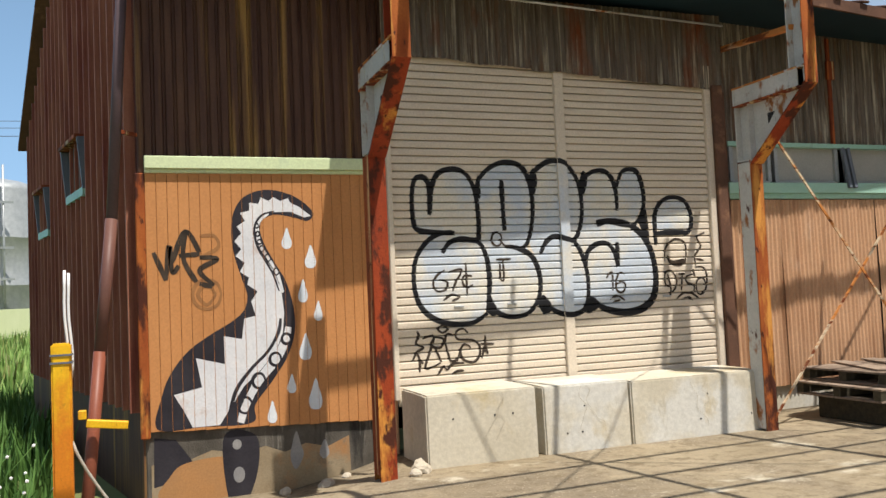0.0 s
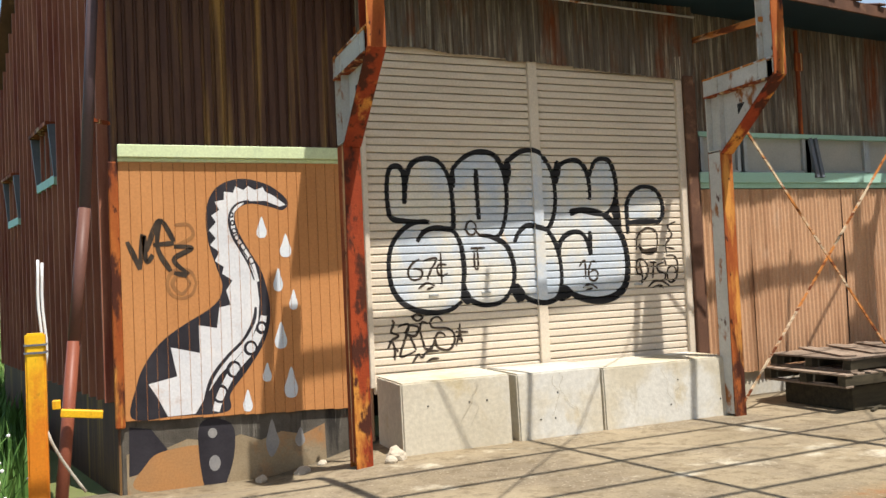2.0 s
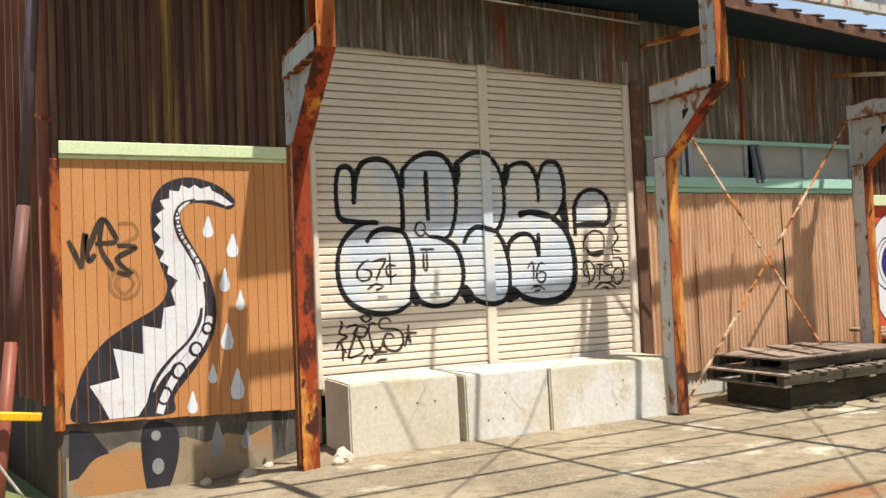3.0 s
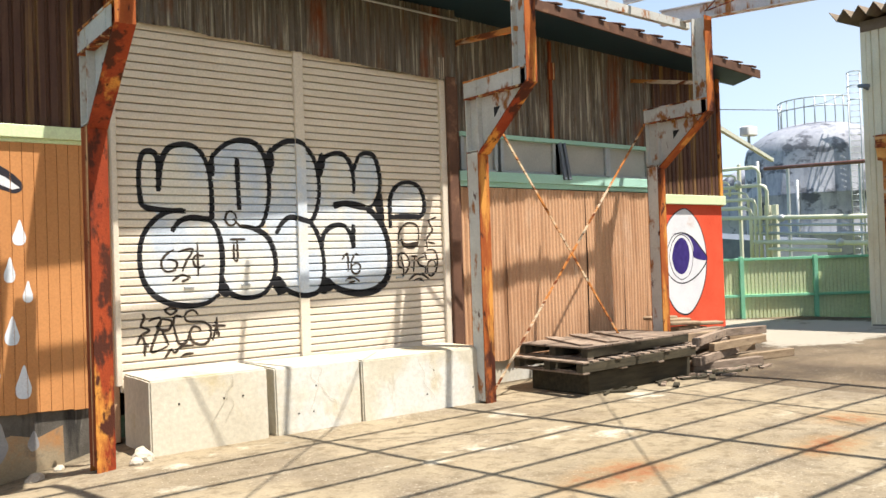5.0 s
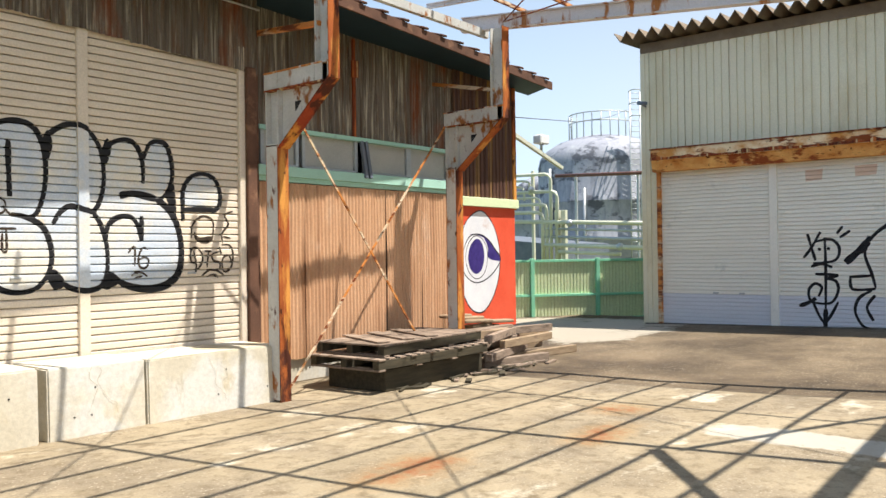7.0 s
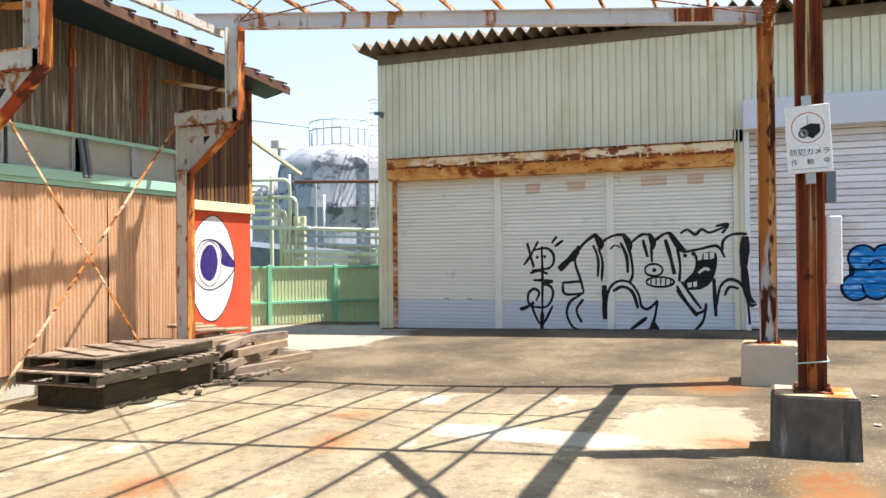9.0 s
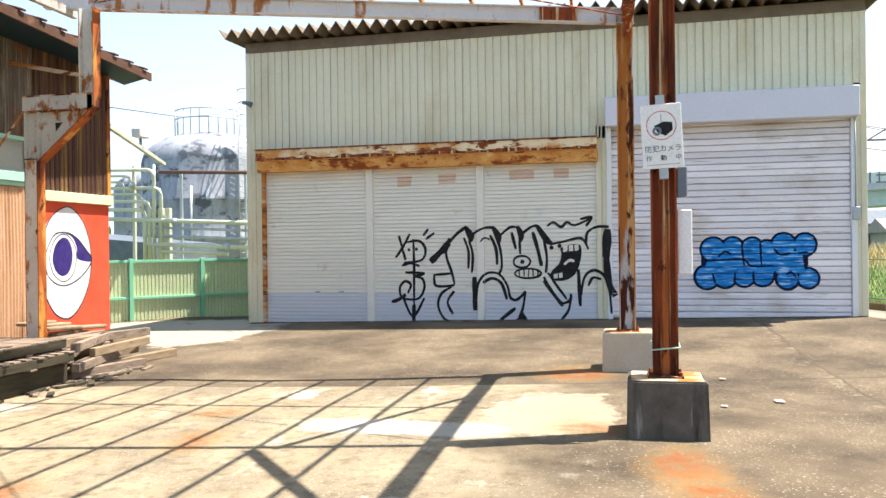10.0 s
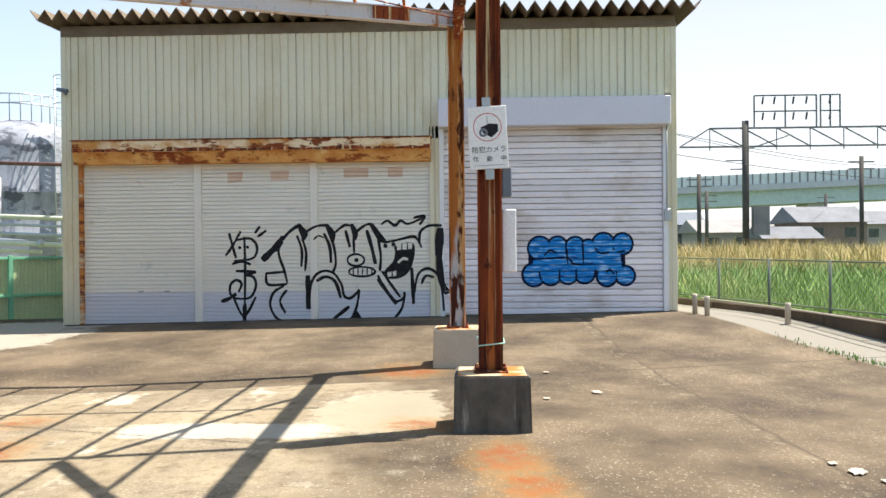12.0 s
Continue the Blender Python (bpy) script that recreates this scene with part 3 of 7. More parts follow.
        col = blend(math_node("MULTIPLY", soft(d, 0.8, -0.6), 0.8), col, (0.22, 0.050, 0.012))
    # pale newer strip by the low wall
    strip = math_node("ADD", sep.outputs[1], math_node("MULTIPLY", sep.outputs[0], -0.23))
    strip = math_node("ADD", strip, math_node("MULTIPLY", wob.outputs[0], 0.25))
    col = blend(soft(strip, -8.50, -8.58), col, (0.235, 0.215, 0.175))
    # a joint through the old slab
    run = math_node("ADD", sep.outputs[1], math_node("MULTIPLY", sep.outputs[0], -0.055))
    shore = math_node("ADD", run, math_node("MULTIPLY", math_node("SUBTRACT", grey.outputs[0], 0.5), 0.35))
    mend = math_node("MULTIPLY", soft(math_node("ABSOLUTE", math_node("SUBTRACT", shore, -3.70)), 0.09, 0.05), soft(mot.outputs[0], 0.54, 0.64))
    col = blend(math_node("MULTIPLY", mend, 0.45), col, (0.36, 0.31, 0.22))
    col = blend(math_node("MULTIPLY", soft(math_node("ABSOLUTE", math_node("SUBTRACT", shore, -3.79)), 0.03, 0.008), 0.6), col, (0.06, 0.045, 0.03))
    # a thin dark line where the pale and the old slab meet
    for axis, at in ((edge, 10.47),):
        line = math_node("ABSOLUTE", math_node("SUBTRACT", math_node("ADD", axis, math_node("MULTIPLY", wob.outputs[0], 0.05)), at + 0.025), 0)
        col = blend(math_node("MULTIPLY", soft(line, 0.03, 0.008), 0.7), col, (0.05, 0.042, 0.03))
    link(col, bsdf.inputs["Base Color"])
    return m


m_yard = yard_material()


def pavement():
    bm = bmesh.new()
    step, keep = 0.5, {}
    def vert(i, j):
        if (i, j) not in keep:
            x, y = i * step, j * step
            z = rise(x, y) + 0.006 * noise.noise(Vector((x * 0.7, y * 0.7, 0)))
            keep[i, j] = bm.verts.new((x, y, z))
        return keep[i, j]
    for i in range(-24, 42):
        for j in range(-32, 34):
            x, y = (i + 0.5) * step, (j + 0.5) * step
            if (x < 0.1 and y > 3.4) or (x < 12 and y > 7.1):
                continue
            if y < -6.0 + (x - 17.6) * 0.316 - 0.15 or x > 18.6:
                continue
            bm.faces.new((vert(i, j), vert(i + 1, j), vert(i + 1, j + 1), vert(i, j + 1)))
    for f in bm.faces:
        f.smooth = True
    skirt = bmesh.ops.extrude_face_region(bm, geom=bm.faces[:])
    for g in skirt["geom"]:
        if isinstance(g, bmesh.types.BMVert):
            g.co.z -= 0.3
    return bm


single("pavement", pavement(), m_yard, "worn cream and grey-brown concrete yard with rust stains", "pavement", kind="structure")


# ---- old warehouse: front wall along y = 6.85, gable end off its left corner ----
WY = 6.85
old = thing("old_warehouse", "old warehouse in rusty brown and grey ribbed metal siding", "warehouse", (6.4, WY, 0))


def on(parent, name, bm, mat, label="", bevel=0.0):
    """A part given in world places under a thing that stands elsewhere."""
    ob = part(name, bm, mat, parent, label, bevel)
    root, shift = parent, Vector((0, 0, 0))
    while root:
        shift += root.location
        root = root.parent
    ob.location = -shift
    return ob


wall = bmesh.new()
box(wall, 0.80, 3.00, WY + 0.05, WY + 0.2, 0.42, 5.0)
box(wall, 3.00, 6.85, WY + 0.05, WY + 0.2, 3.62, 4.8)
box(wall, 6.85, 12.1, WY + 0.05, WY + 0.2, 0.36, 2.45)
box(wall, 6.85, 12.1, WY + 0.05, WY + 0.2, 3.0, 4.5)
box(wall, 6.85, 7.15, WY + 0.05, WY + 0.2, 2.45, 3.0)
box(wall, 10.4, 12.1, WY + 0.05, WY + 0.2, 2.45, 3.0)
box(wall, 12.0, 12.1, WY + 0.2, 13.2, 0.0, 4.6)
box(wall, 0.8, 12.0, 13.0, 13.2, 0.0, 4.2)
box(wall, 3.0, 12.0, 8.2, 8.3, 0.0, 4.6)
on(old, "wall", wall, m_dark)
base = bmesh.new()
box(base, 0.76, 2.80, WY - 0.01, WY + 0.2, -0.6, 0.42)
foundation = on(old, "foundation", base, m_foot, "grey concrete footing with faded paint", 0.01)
base = bmesh.new()
box(base, 6.75, 12.12, WY + 0.0, WY + 0.2, -0.3, 0.36)
on(old, "foundation", base, m_concrete, "", 0.01)
# upper brown siding, sheet by sheet
for k in range(3):
    bm = ribbed((0.80 + 0.75 * k, WY + 0.02, 0), (1, 0, 0), 0.76, 2.76, 5.0, 0.094, 0.024, (0, -1, 0), "flat", 0, k)
    on(old, "siding_sheet", bm, m_brown, "brown ribbed metal siding" if k == 0 else "")
# gable end, skewed off the corner
GA, GD = Vector((0.76, WY, 0)), Vector((-1.48, 6.25, 0))
GL = GD.length
gdir, gout = GD.normalized(), Vector((-GD.y, GD.x, 0)).normalized()


def gable_top(s):
    return min(4.95 + s * 0.56, 3.9 + (GL - s) * 0.66)


for k in range(9):
    s0, s1 = GL * k / 9, GL * (k + 1) / 9
    bm = bmesh.new()
    n = 4
    rows = []
    for i in range(n * 4 + 1):
        s = s0 + (s1 - s0) * i / (n * 4)
        d = 0.02 if i % 4 == 1 else 0.0
        p = GA + gdir * s + gout * d
        rows.append((bm.verts.new(p + Vector((0, 0, 0.55))), bm.verts.new(p + Vector((0, 0, 1.7))), bm.verts.new(p + Vector((0, 0, gable_top(s))))))
    for a, b in zip(rows, rows[1:]):
        for j in (0, 1):
            bm.faces.new((a[j], b[j], b[j + 1], a[j + 1]))
    on(old, "siding_sheet", bm, m_redside, "dark red-brown gable siding" if k == 0 else "")
for k in range(22):
    s = 0.14 + GL * k / 22.4
    p = GA + gdir * s + gout * 0.045
    bm = bmesh.new()
    bar(bm, p + Vector((0, 0, 0.56)), p + Vector((0, 0, gable_top(s) - 0.03)), 0.034, 0.09, gout)
    on(old, "siding_rib", bm, m_rib)
bm = bmesh.new()
bar(bm, GA - gout * 0.06 + Vector((0, 0, 0.0)), GA + GD - gout * 0.06 + Vector((0, 0, 0.0)), 0.16, 1.12)
on(old, "foundation", bm, m_brown)
for s, w, zc in ((2.50, 1.0, 3.02), (4.75, 0.85, 2.78)):
    c = GA + gdir * s + gout * 0.045 + Vector((0, 0, zc))
    up = Vector((0, 0, 1))
    win = bmesh.new()
    bar(win, c - gdir * w / 2 - up * 0.30, c + gdir * w / 2 - up * 0.30, 0.10, 0.09)
    wob = on(old, "window", win, m_mint, "small awning window in the gable, propped open")
    bm = bmesh.new()
    bar(bm, c - gdir * w / 2 + up * 0.29 + gout * 0.04, c + gdir * w / 2 + up * 0.29 + gout * 0.04, 0.16, 0.04)
    part("window_hood", bm, m_rust_dark, wob)
    for q in (-w / 2, w / 2):
        bm = bmesh.new()
        bar(bm, c + gdir * q - up * 0.27, c + gdir * q + up * 0.28 + gout * 0.05, 0.04, 0.10, gout)
        part("window_frame", bm, m_slate_steel, wob)
    bm = bmesh.new()
    bar(bm, c - gdir * w / 2, c + gdir * w / 2, 0.02, 0.54)
    part("pane", bm, m_glass, wob)
# roofs
bm = bmesh.new()
peak = 3.35
for a, b in (((-0.75, 4.61), (peak, 6.85)), ((peak, 6.85), (6.9, 3.95))):
    p, q = GA + gdir * a[0] + Vector((0, 0, a[1])), GA + gdir * b[0] + Vector((0, 0, b[1]))
    v = [p + gout * 0.12, p + Vector((2.2, 0, 0)), q + Vector((3.2, 0, 0)), q + gout * 0.12]
    lo = [bm.verts.new(x) for x in v]
    hi = [bm.verts.new(x + Vector((0, 0, 0.07))) for x in v]
    bm.faces.new(lo), bm.faces.new(hi[::-1])
    for i in range(4):
        bm.faces.new((lo[i], lo[(i + 1) % 4], hi[(i + 1) % 4], hi[i]))
on(old, "roof", bm, m_roof, "rusty brown metal gable roof")


def eave(x):
    return 4.50 - 0.0412 * (x - 4.8)


def eave_y(x):
    """The eave draws nearer to the wall along the building."""
    return 5.85 + 0.06 * (x - 4.8)


def slab_on_eave(name, out, y1, slope, lift, thick, x1a, x1b, mat, label=""):
    bm = bmesh.new()
    v = [(2.75, eave_y(2.75) + out), (x1a, eave_y(x1a) + out)]
    v += [(x1b, y1), (2.75, y1)] if y1 else [(x1a, eave_y(x1a)), (2.75, eave_y(2.75))]
    lo = [bm.verts.new((x, y, eave(x) + lift + (y - eave_y(x)) * slope)) for x, y in v]
    hi = [bm.verts.new((x, y, eave(x) + lift + thick + (y - eave_y(x)) * slope)) for x, y in v]
    bm.faces.new(lo), bm.faces.new(hi[::-1])
    for i in range(4):
        bm.faces.new((lo[i], lo[(i + 1) % 4], hi[(i + 1) % 4], hi[i]))
    return on(old, name, bm, mat, label)


slab_on_eave("roof", 0.0, WY + 2.6, 0.30, 0.03, 0.05, 12.46, 14.1, m_roof, "low rusty brown roof with dark teal soffit")
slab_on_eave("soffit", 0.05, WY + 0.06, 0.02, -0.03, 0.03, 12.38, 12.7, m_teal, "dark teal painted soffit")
slab_on_eave("fascia", -0.03, None, 0.0, -0.05, 0.12, 12.46, None, m_roof)
for k in range(24):
    bm = bmesh.new()
    x = 3.05 + k * 0.4
    bar(bm, (x, eave_y(x) - 0.06, eave(x) + 0.085), (x, eave_y(x) + 2.4, eave(x) + 0.085 + 0.74), 0.11, 0.03)
    on(old, "roof_batten", bm, m_roof, "", 0.008)
# left trim, mural planks
bm = bmesh.new()
box(bm, 0.80, 2.98, WY - 0.09, WY + 0.03, 2.655, 2.765)
box(bm, 0.80, 2.98, WY - 0.06, WY + 0.03, 2.62, 2.655)
on(old, "trim", bm, m_trim, "pale green metal drip trim", 0.006)
PL0, PLW, PLN, MY = 0.80, 0.0905, 22, WY - 0.045
for k in range(PLN):
    b2 = bmesh.new()
    z0 = 0.40 - 0.0035 * k + random.uniform(-0.006, 0.006)
    box(b2, PL0 + PLW * k + 0.0012, PL0 + PLW * (k + 1) - 0.0012, MY, WY + 0.02, z0, 2.62)
    on(old, "plank", b2, m_orange, "orange-brown board of the painted panel" if k == 0 else "", 0.003)
b2 = bmesh.new()
box(b2, PL0, PL0 + PLW * PLN, MY + 0.012, MY + 0.03, 0.42, 2.60)
on(old, "backing_board", b2, m_brown)
b2 = bmesh.new()
box(b2, 0.72, 0.80, WY - 0.06, WY + 0.02, 0.35, 2.62)
on(old, "corner_strip", b2, m_rust, "rusty corner flashing", 0.01)
b2 = bmesh.new()
box(b2, 0.745, 0.805, WY - 0.03, WY + 0.03, 2.62, 5.0)
on(old, "corner_strip", b2, m_brown, "", 0.01)
# shutter head: hanging weathered sheets
for k in range(5):
    w = 0.79
    b2 = ribbed((2.93 + 0.78 * k, WY - 0.17, 0), (1, 0, 0), w, 3.765 - 0.0414 * k + random.uniform(-0.008, 0.008), 4.40, 0.064, 0.022, (0, -1, 0), "sine", 0.012, k + 3, 0.053)
    on(old, "head_sheet", b2, m_grey_sheet, "rust-stained grey corrugated sheet over the shutter" if k == 0 else "")
b2 = bmesh.new()
box(b2, 2.96, 6.80, WY - 0.09, WY + 0.05, 3.84, 3.95)
on(old, "lintel", b2, m_rust_dark, "", 0.006)
b2 = bmesh.new()
tube(b2, [(2.9, WY - 0.20, 4.42), (6.85, WY - 0.20, 4.28)], 0.012)
on(old, "conduit", b2, m_grey_paint)
# jamb to the right of the shutter
b2 = bmesh.new()
box(b2, 6.67, 6.80, WY - 0.20, WY + 0.05, 0.0, 3.62)
box(b2, 6.80, 6.92, WY - 0.08, WY + 0.05, 0.0, 4.2)
on(old, "door_jamb", b2, m_roof, "dark rusty door jamb", 0.008)
b2 = bmesh.new()
box(b2, 2.78, 2.98, WY - 0.10, WY + 0.05, 0.0, 3.62)
on(old, "door_jamb", b2, m_tan_sheet, "", 0.008)
# right bay: upper weathered sheets
for k in range(6):
    b2 = ribbed((6.86 + 0.62 * k, WY + 0.0, 0), (1, 0, 0), 0.63, 3.0, 4.42, 0.064, 0.018, (0, -1, 0), "sine", 0.006, k)
    on(old, "siding_sheet", b2, m_grey_sheet, "weathered grey corrugated siding" if k == 0 else "")
for k in range(2):
    b2 = ribbed((10.55 + 0.78 * k, WY - 0.02, 0), (1, 0, 0), 0.79, 2.36, 4.42, 0.094, 0.016, (0, -1, 0), "flat", 0, k)
    on(old, "siding_sheet", b2, m_brown)
b2 = bmesh.new()
box(b2, 8.48, 8.53, WY - 0.035, WY + 0.0, 3.02, 4.30)
box(b2, 8.45, 8.56, WY - 0.06, WY - 0.02, 3.80, 4.02)
on(old, "sheet_seam", b2, m_rust_dark, "rusty seam between two sheets", 0.006)
b2 = bmesh.new()
box(b2, 12.08, 12.16, WY - 0.05, WY + 0.04, 2.2, 4.4)
on(old, "corner_strip", b2, m_rust, "", 0.008)
# window band
win = bmesh.new()
box(win, 6.95, 10.45, WY - 0.05, WY + 0.05, 2.98, 3.03)
window = on(old, "window", win, m_mint, "band of dusty windows in green metal frames")
def under(parent, name, b, mat, label=""):
    ob = part(name, b, mat, parent, label, 0.004)
    return ob
for x0, x1 in ((7.02, 7.55), (7.65, 8.55), (8.72, 9.55), (9.6, 10.42)):
    b2 = bmesh.new()
    box(b2, x0, x1, WY + 0.03, WY + 0.045, 2.60, 2.99)
    under(window, "pane", b2, m_frost)
    b2 = bmesh.new()
    for xx in (x0, x1):
        box(b2, xx - 0.025, xx + 0.025, WY - 0.01, WY + 0.05, 2.58, 2.985)
    box(b2, x0, x1, WY - 0.005, WY + 0.05, 2.56, 2.60)
    under(window, "window_frame", b2, m_galv)
for x in (8.62, 8.70):
    b2 = bmesh.new()
    bar(b2, (x, WY - 0.03, 2.99), (x, WY - 0.12, 2.50), 0.05, 0.04, (0, -1, 0))
    under(window, "stay", b2, m_slate_steel)
b2 = bmesh.new()
box(b2, 6.90, 10.46, WY - 0.10, WY + 0.04, 2.44, 2.56)
box(b2, 6.90, 10.46, WY - 0.06, WY + 0.04, 2.38, 2.44)
under(window, "window_sill", b2, m_mint)
# lower tan corrugated sheets, hung proud of the wall
for k in range(5):
    b2 = ribbed((6.90 + 0.716 * k, WY - 0.045 - 0.006 * (k % 2), 0), (1, 0, 0), 0.73, 0.26 + random.uniform(-0.02, 0.02), 2.37, 0.058, 0.018, (0, -1, 0), "sine", 0.035, k + 11)
    on(old, "siding_sheet", b2, m_tan_sheet, "buckled tan corrugated siding" if k == 0 else "")
# eye panel
b2 = bmesh.new()
box(b2, 10.62, 12.12, WY - 0.03, WY + 0.03, 0.34, 2.22)
panel = on(old, "painted_panel", b2, m_red, "red panel with a large painted eye", 0.004)
b2 = bmesh.new()
box(b2, 10.50, 12.16, WY - 0.09, WY + 0.03, 2.22, 2.36)
on(old, "trim", b2, m_trim, "", 0.006)

# ---- roller shutter of the old warehouse ----
SY = 6.74
shutter = thing("roller_shutter", "cream double roller shutter covered in graffiti, closed", "roller shutter", (4.8, SY, 0))


SLAT = [(0.0, -2.4), (0.05, -2.4), (0.085, 0.7), (0.16, 1.0), (0.78, 1.0), (0.91, 0.6), (0.945, -2.4), (1.0, -2.4)]


def slat_mesh(name, width, pitch, depth, mat, along):
    """One slat with a rounded face and a hooked lower edge, centred on its middle."""
    prof = SLAT
    bm = bmesh.new()
    ends = []
    for u in (-width / 2, width / 2):
        ends.append([bm.verts.new(((u, -d * depth, f * pitch) if along == "x" else (-d * depth, u, f * pitch))) for f, d in prof])
    for i in range(len(prof) - 1):
        bm.faces.new((ends[0][i], ends[1][i], ends[1][i + 1], ends[0][i + 1]))
    return mesh_of(name, bm, mat)


def curtain(parent, u0, u1, at, z0, z1, pitch, mat, along, low=0, mat_low=None, depth=0.011):
    me = slat_mesh("slat", u1 - u0, pitch, depth, mat, along)
    me_low = slat_mesh("slat", u1 - u0, pitch, depth, mat_low, along) if mat_low else me
    root = Vector(parent.location)
    for k in range(int(round((z1 - z0) / pitch))):
        ob = new("slat", me_low if k < low else me)
        ob.parent = parent
        c = (u0 + u1) / 2
        ob.location = Vector((c, at, z0 + k * pitch) if along == "x" else (at, c, z0 + k * pitch)) - root


SP, SZ0 = 0.0748, 0.55
for u0, u1 in ((2.98, 4.75), (4.855, 6.60)):
    curtain(shutter, u0, u1, SY, SZ0, 3.84, SP, m_shutter, "x")
b2 = bmesh.new()
box(b2, 4.75, 4.855, SY - 0.045, SY + 0.04, 0.5, 3.84)
on(shutter, "mullion", b2, m_shutter, "cream centre post", 0.006)
for x0, x1 in ((2.94, 2.99), (6.59, 6.67)):
    b2 = bmesh.new()
    box(b2, x0, x1, SY - 0.05, SY + 0.04, 0.5, 3.84)
    on(shutter, "guide_rail", b2, m_shutter, "", 0.006)
b2 = bmesh.new()
box(b2, 2.98, 6.60, SY - 0.035, SY + 0.01, 0.44, 0.55)
on(shutter, "bottom_bar", b2, m_shutter, "", 0.006)

for x in (3.62, 4.18, 5.35, 5.98):
    b2 = bmesh.new()
    box(b2, x - 0.05, x + 0.05, SY - 0.024, SY - 0.012, 1.33, 1.35)
    on(shutter, "lift_handle", b2, m_galv, "", 0.003)

# ---- far store ----
BX = 16.58
store = thing("storage_building", "cream metal-clad storage building with folded-plate roof", "warehouse", (BX + 4, 0.9, 0))
b2 = bmesh.new()
box(b2, BX + 0.06, BX + 0.2, -4.75, -4.58, 0.0, 5.55)
box(b2, BX + 0.06, BX + 0.2, 6.38, 6.67, -0.2, 5.55)
box(b2, BX + 0.06, BX + 0.2, -4.58, 6.38, 3.68, 5.55)
box(b2, BX + 0.06, BX + 0.2, -0.46, 6.38, 3.05, 3.68)
box(b2, BX + 0.06, BX + 0.2, -0.47, -0.27, -0.2, 3.05)
box(b2, BX + 0.2, BX + 9, -4.75, -4.62, -0.2, 5.55)
box(b2, BX + 0.2, BX + 9, 6.54, 6.67, -0.2, 5.55)
box(b2, BX + 8.9, BX + 9, -4.62, 6.54, -0.2, 5.55)
on(store, "wall", b2, m_cream_wall)


def cladding(y0, y1, z0, z1, first):
    n = max(1, int(round((y1 - y0) / 0.9)))
    for k in range(n):
        w = (y1 - y0) / n
        bm = ribbed((BX + 0.004, y1 - w * k, 0), (0, -1, 0), w, z0, z1, w / max(1, round(w / 0.139)), 0.024, (-1, 0, 0), "groove", 0, k)
        on(store, "siding_sheet", bm, m_cream_wall, "cream ribbed metal cladding" if first and k == 0 else "")


cladding(-0.44, 6.67, 3.50, 5.56, True)
cladding(-4.75, -0.44, 4.15, 5.56, False)
cladding(6.36, 6.67, 0.02, 3.50, False)
cladding(-4.75, -4.60, 0.22, 4.27, False)
cladding(-0.46, -0.24, 0.16, 3.72, False)
for y, z0 in ((6.68, 0.0), (-4.76, 0.22)):
    b2 = bmesh.new()
    box(b2, BX - 0.035, BX + 0.08, y - 0.05, y + 0.05, z0, 5.56)
    on(store, "corner_strip", b2, m_cream_wall, "", 0.006)
# folded-plate roof
b2 = bmesh.new()
pitch, y0, n = 0.272, 7.06, 45
rows = []
for i in range(n * 2 + 1):
    y = y0 - i * pitch / 2
    z = 5.70 + (0.19 if i % 2 == 0 else 0.0)
    rows.append([b2.verts.new((x, y + s, z + dz + (x - BX) * 0.03)) for x in (BX - 0.5, BX + 9.3) for s, dz in ((0, 0), (0, 0.02))])
for a, b in zip(rows, rows[1:]):
    b2.faces.new((a[0], b[0], b[2], a[2])), b2.faces.new((a[1], a[3], b[3], b[1]))
    b2.faces.new((a[0], a[1], b[1], b[0])), b2.faces.new((a[2], b[2], b[3], a[3]))
on(store, "roof", b2, m_roof_b, "brown-grey folded-plate roof")
# added dark strip that stands in for the shade under the roof folds
b2 = bmesh.new()
box(b2, BX - 0.05, BX + 0.1, -4.8, 6.72, 5.50, 5.70)
on(store, "eaves_strip", b2, m_roof_b, "", 0.006)
b2 = bmesh.new()
box(b2, BX - 0.05, BX + 0.3, -4.8, 6.70, -0.2, 0.02)
for q in b2.verts:
    if q.co.z > 0:
        q.co.z = rise(BX, q.co.y) + 0.02
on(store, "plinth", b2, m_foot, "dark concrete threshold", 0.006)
# three-bay shutter under the rusty hood
trio = thing("roller_shutter", "cream three-bay roller shutter with a rusty hood, closed", "roller shutter", (BX, 3.0, 0))
BP = 0.0745
for k, (u0, u1) in enumerate(((4.20, 6.33), (2.00, 4.08), (-0.24, 1.88))):
    curtain(trio, u0, u1, BX + 0.03, 0.06, 3.10, BP, m_shutter_b, "y", 8, m_shutter_low, 0.0075)
for u in (4.14, 1.94):
    b2 = bmesh.new()
    box(b2, BX - 0.025, BX + 0.08, u - 0.07, u + 0.07, 0.05, 3.12)
    on(trio, "mullion", b2, m_shutter_b, "", 0.006)
b2 = bmesh.new()
box(b2, BX - 0.06, BX + 0.06, 6.33, 6.40, 0.05, 3.12)
on(trio, "guide_rail", b2, m_rust_cream, "rust-streaked guide rail", 0.006)
b2 = bmesh.new()
box(b2, BX - 0.26, BX + 0.05, -0.27, 6.43, 3.29, 3.50)
on(trio, "hood", b2, m_hood_cream, "cream hood eaten by rust", 0.012)
b2 = bmesh.new()
box(b2, BX - 0.225, BX + 0.05, -0.27, 6.43, 3.07, 3.29)
for q in b2.verts:
    if q.co.z < 3.2 and q.co.x < BX:
        q.co.x += 0.05
on(trio, "hood_lip", b2, m_hood_rust, "orange rusted underside of the hood")
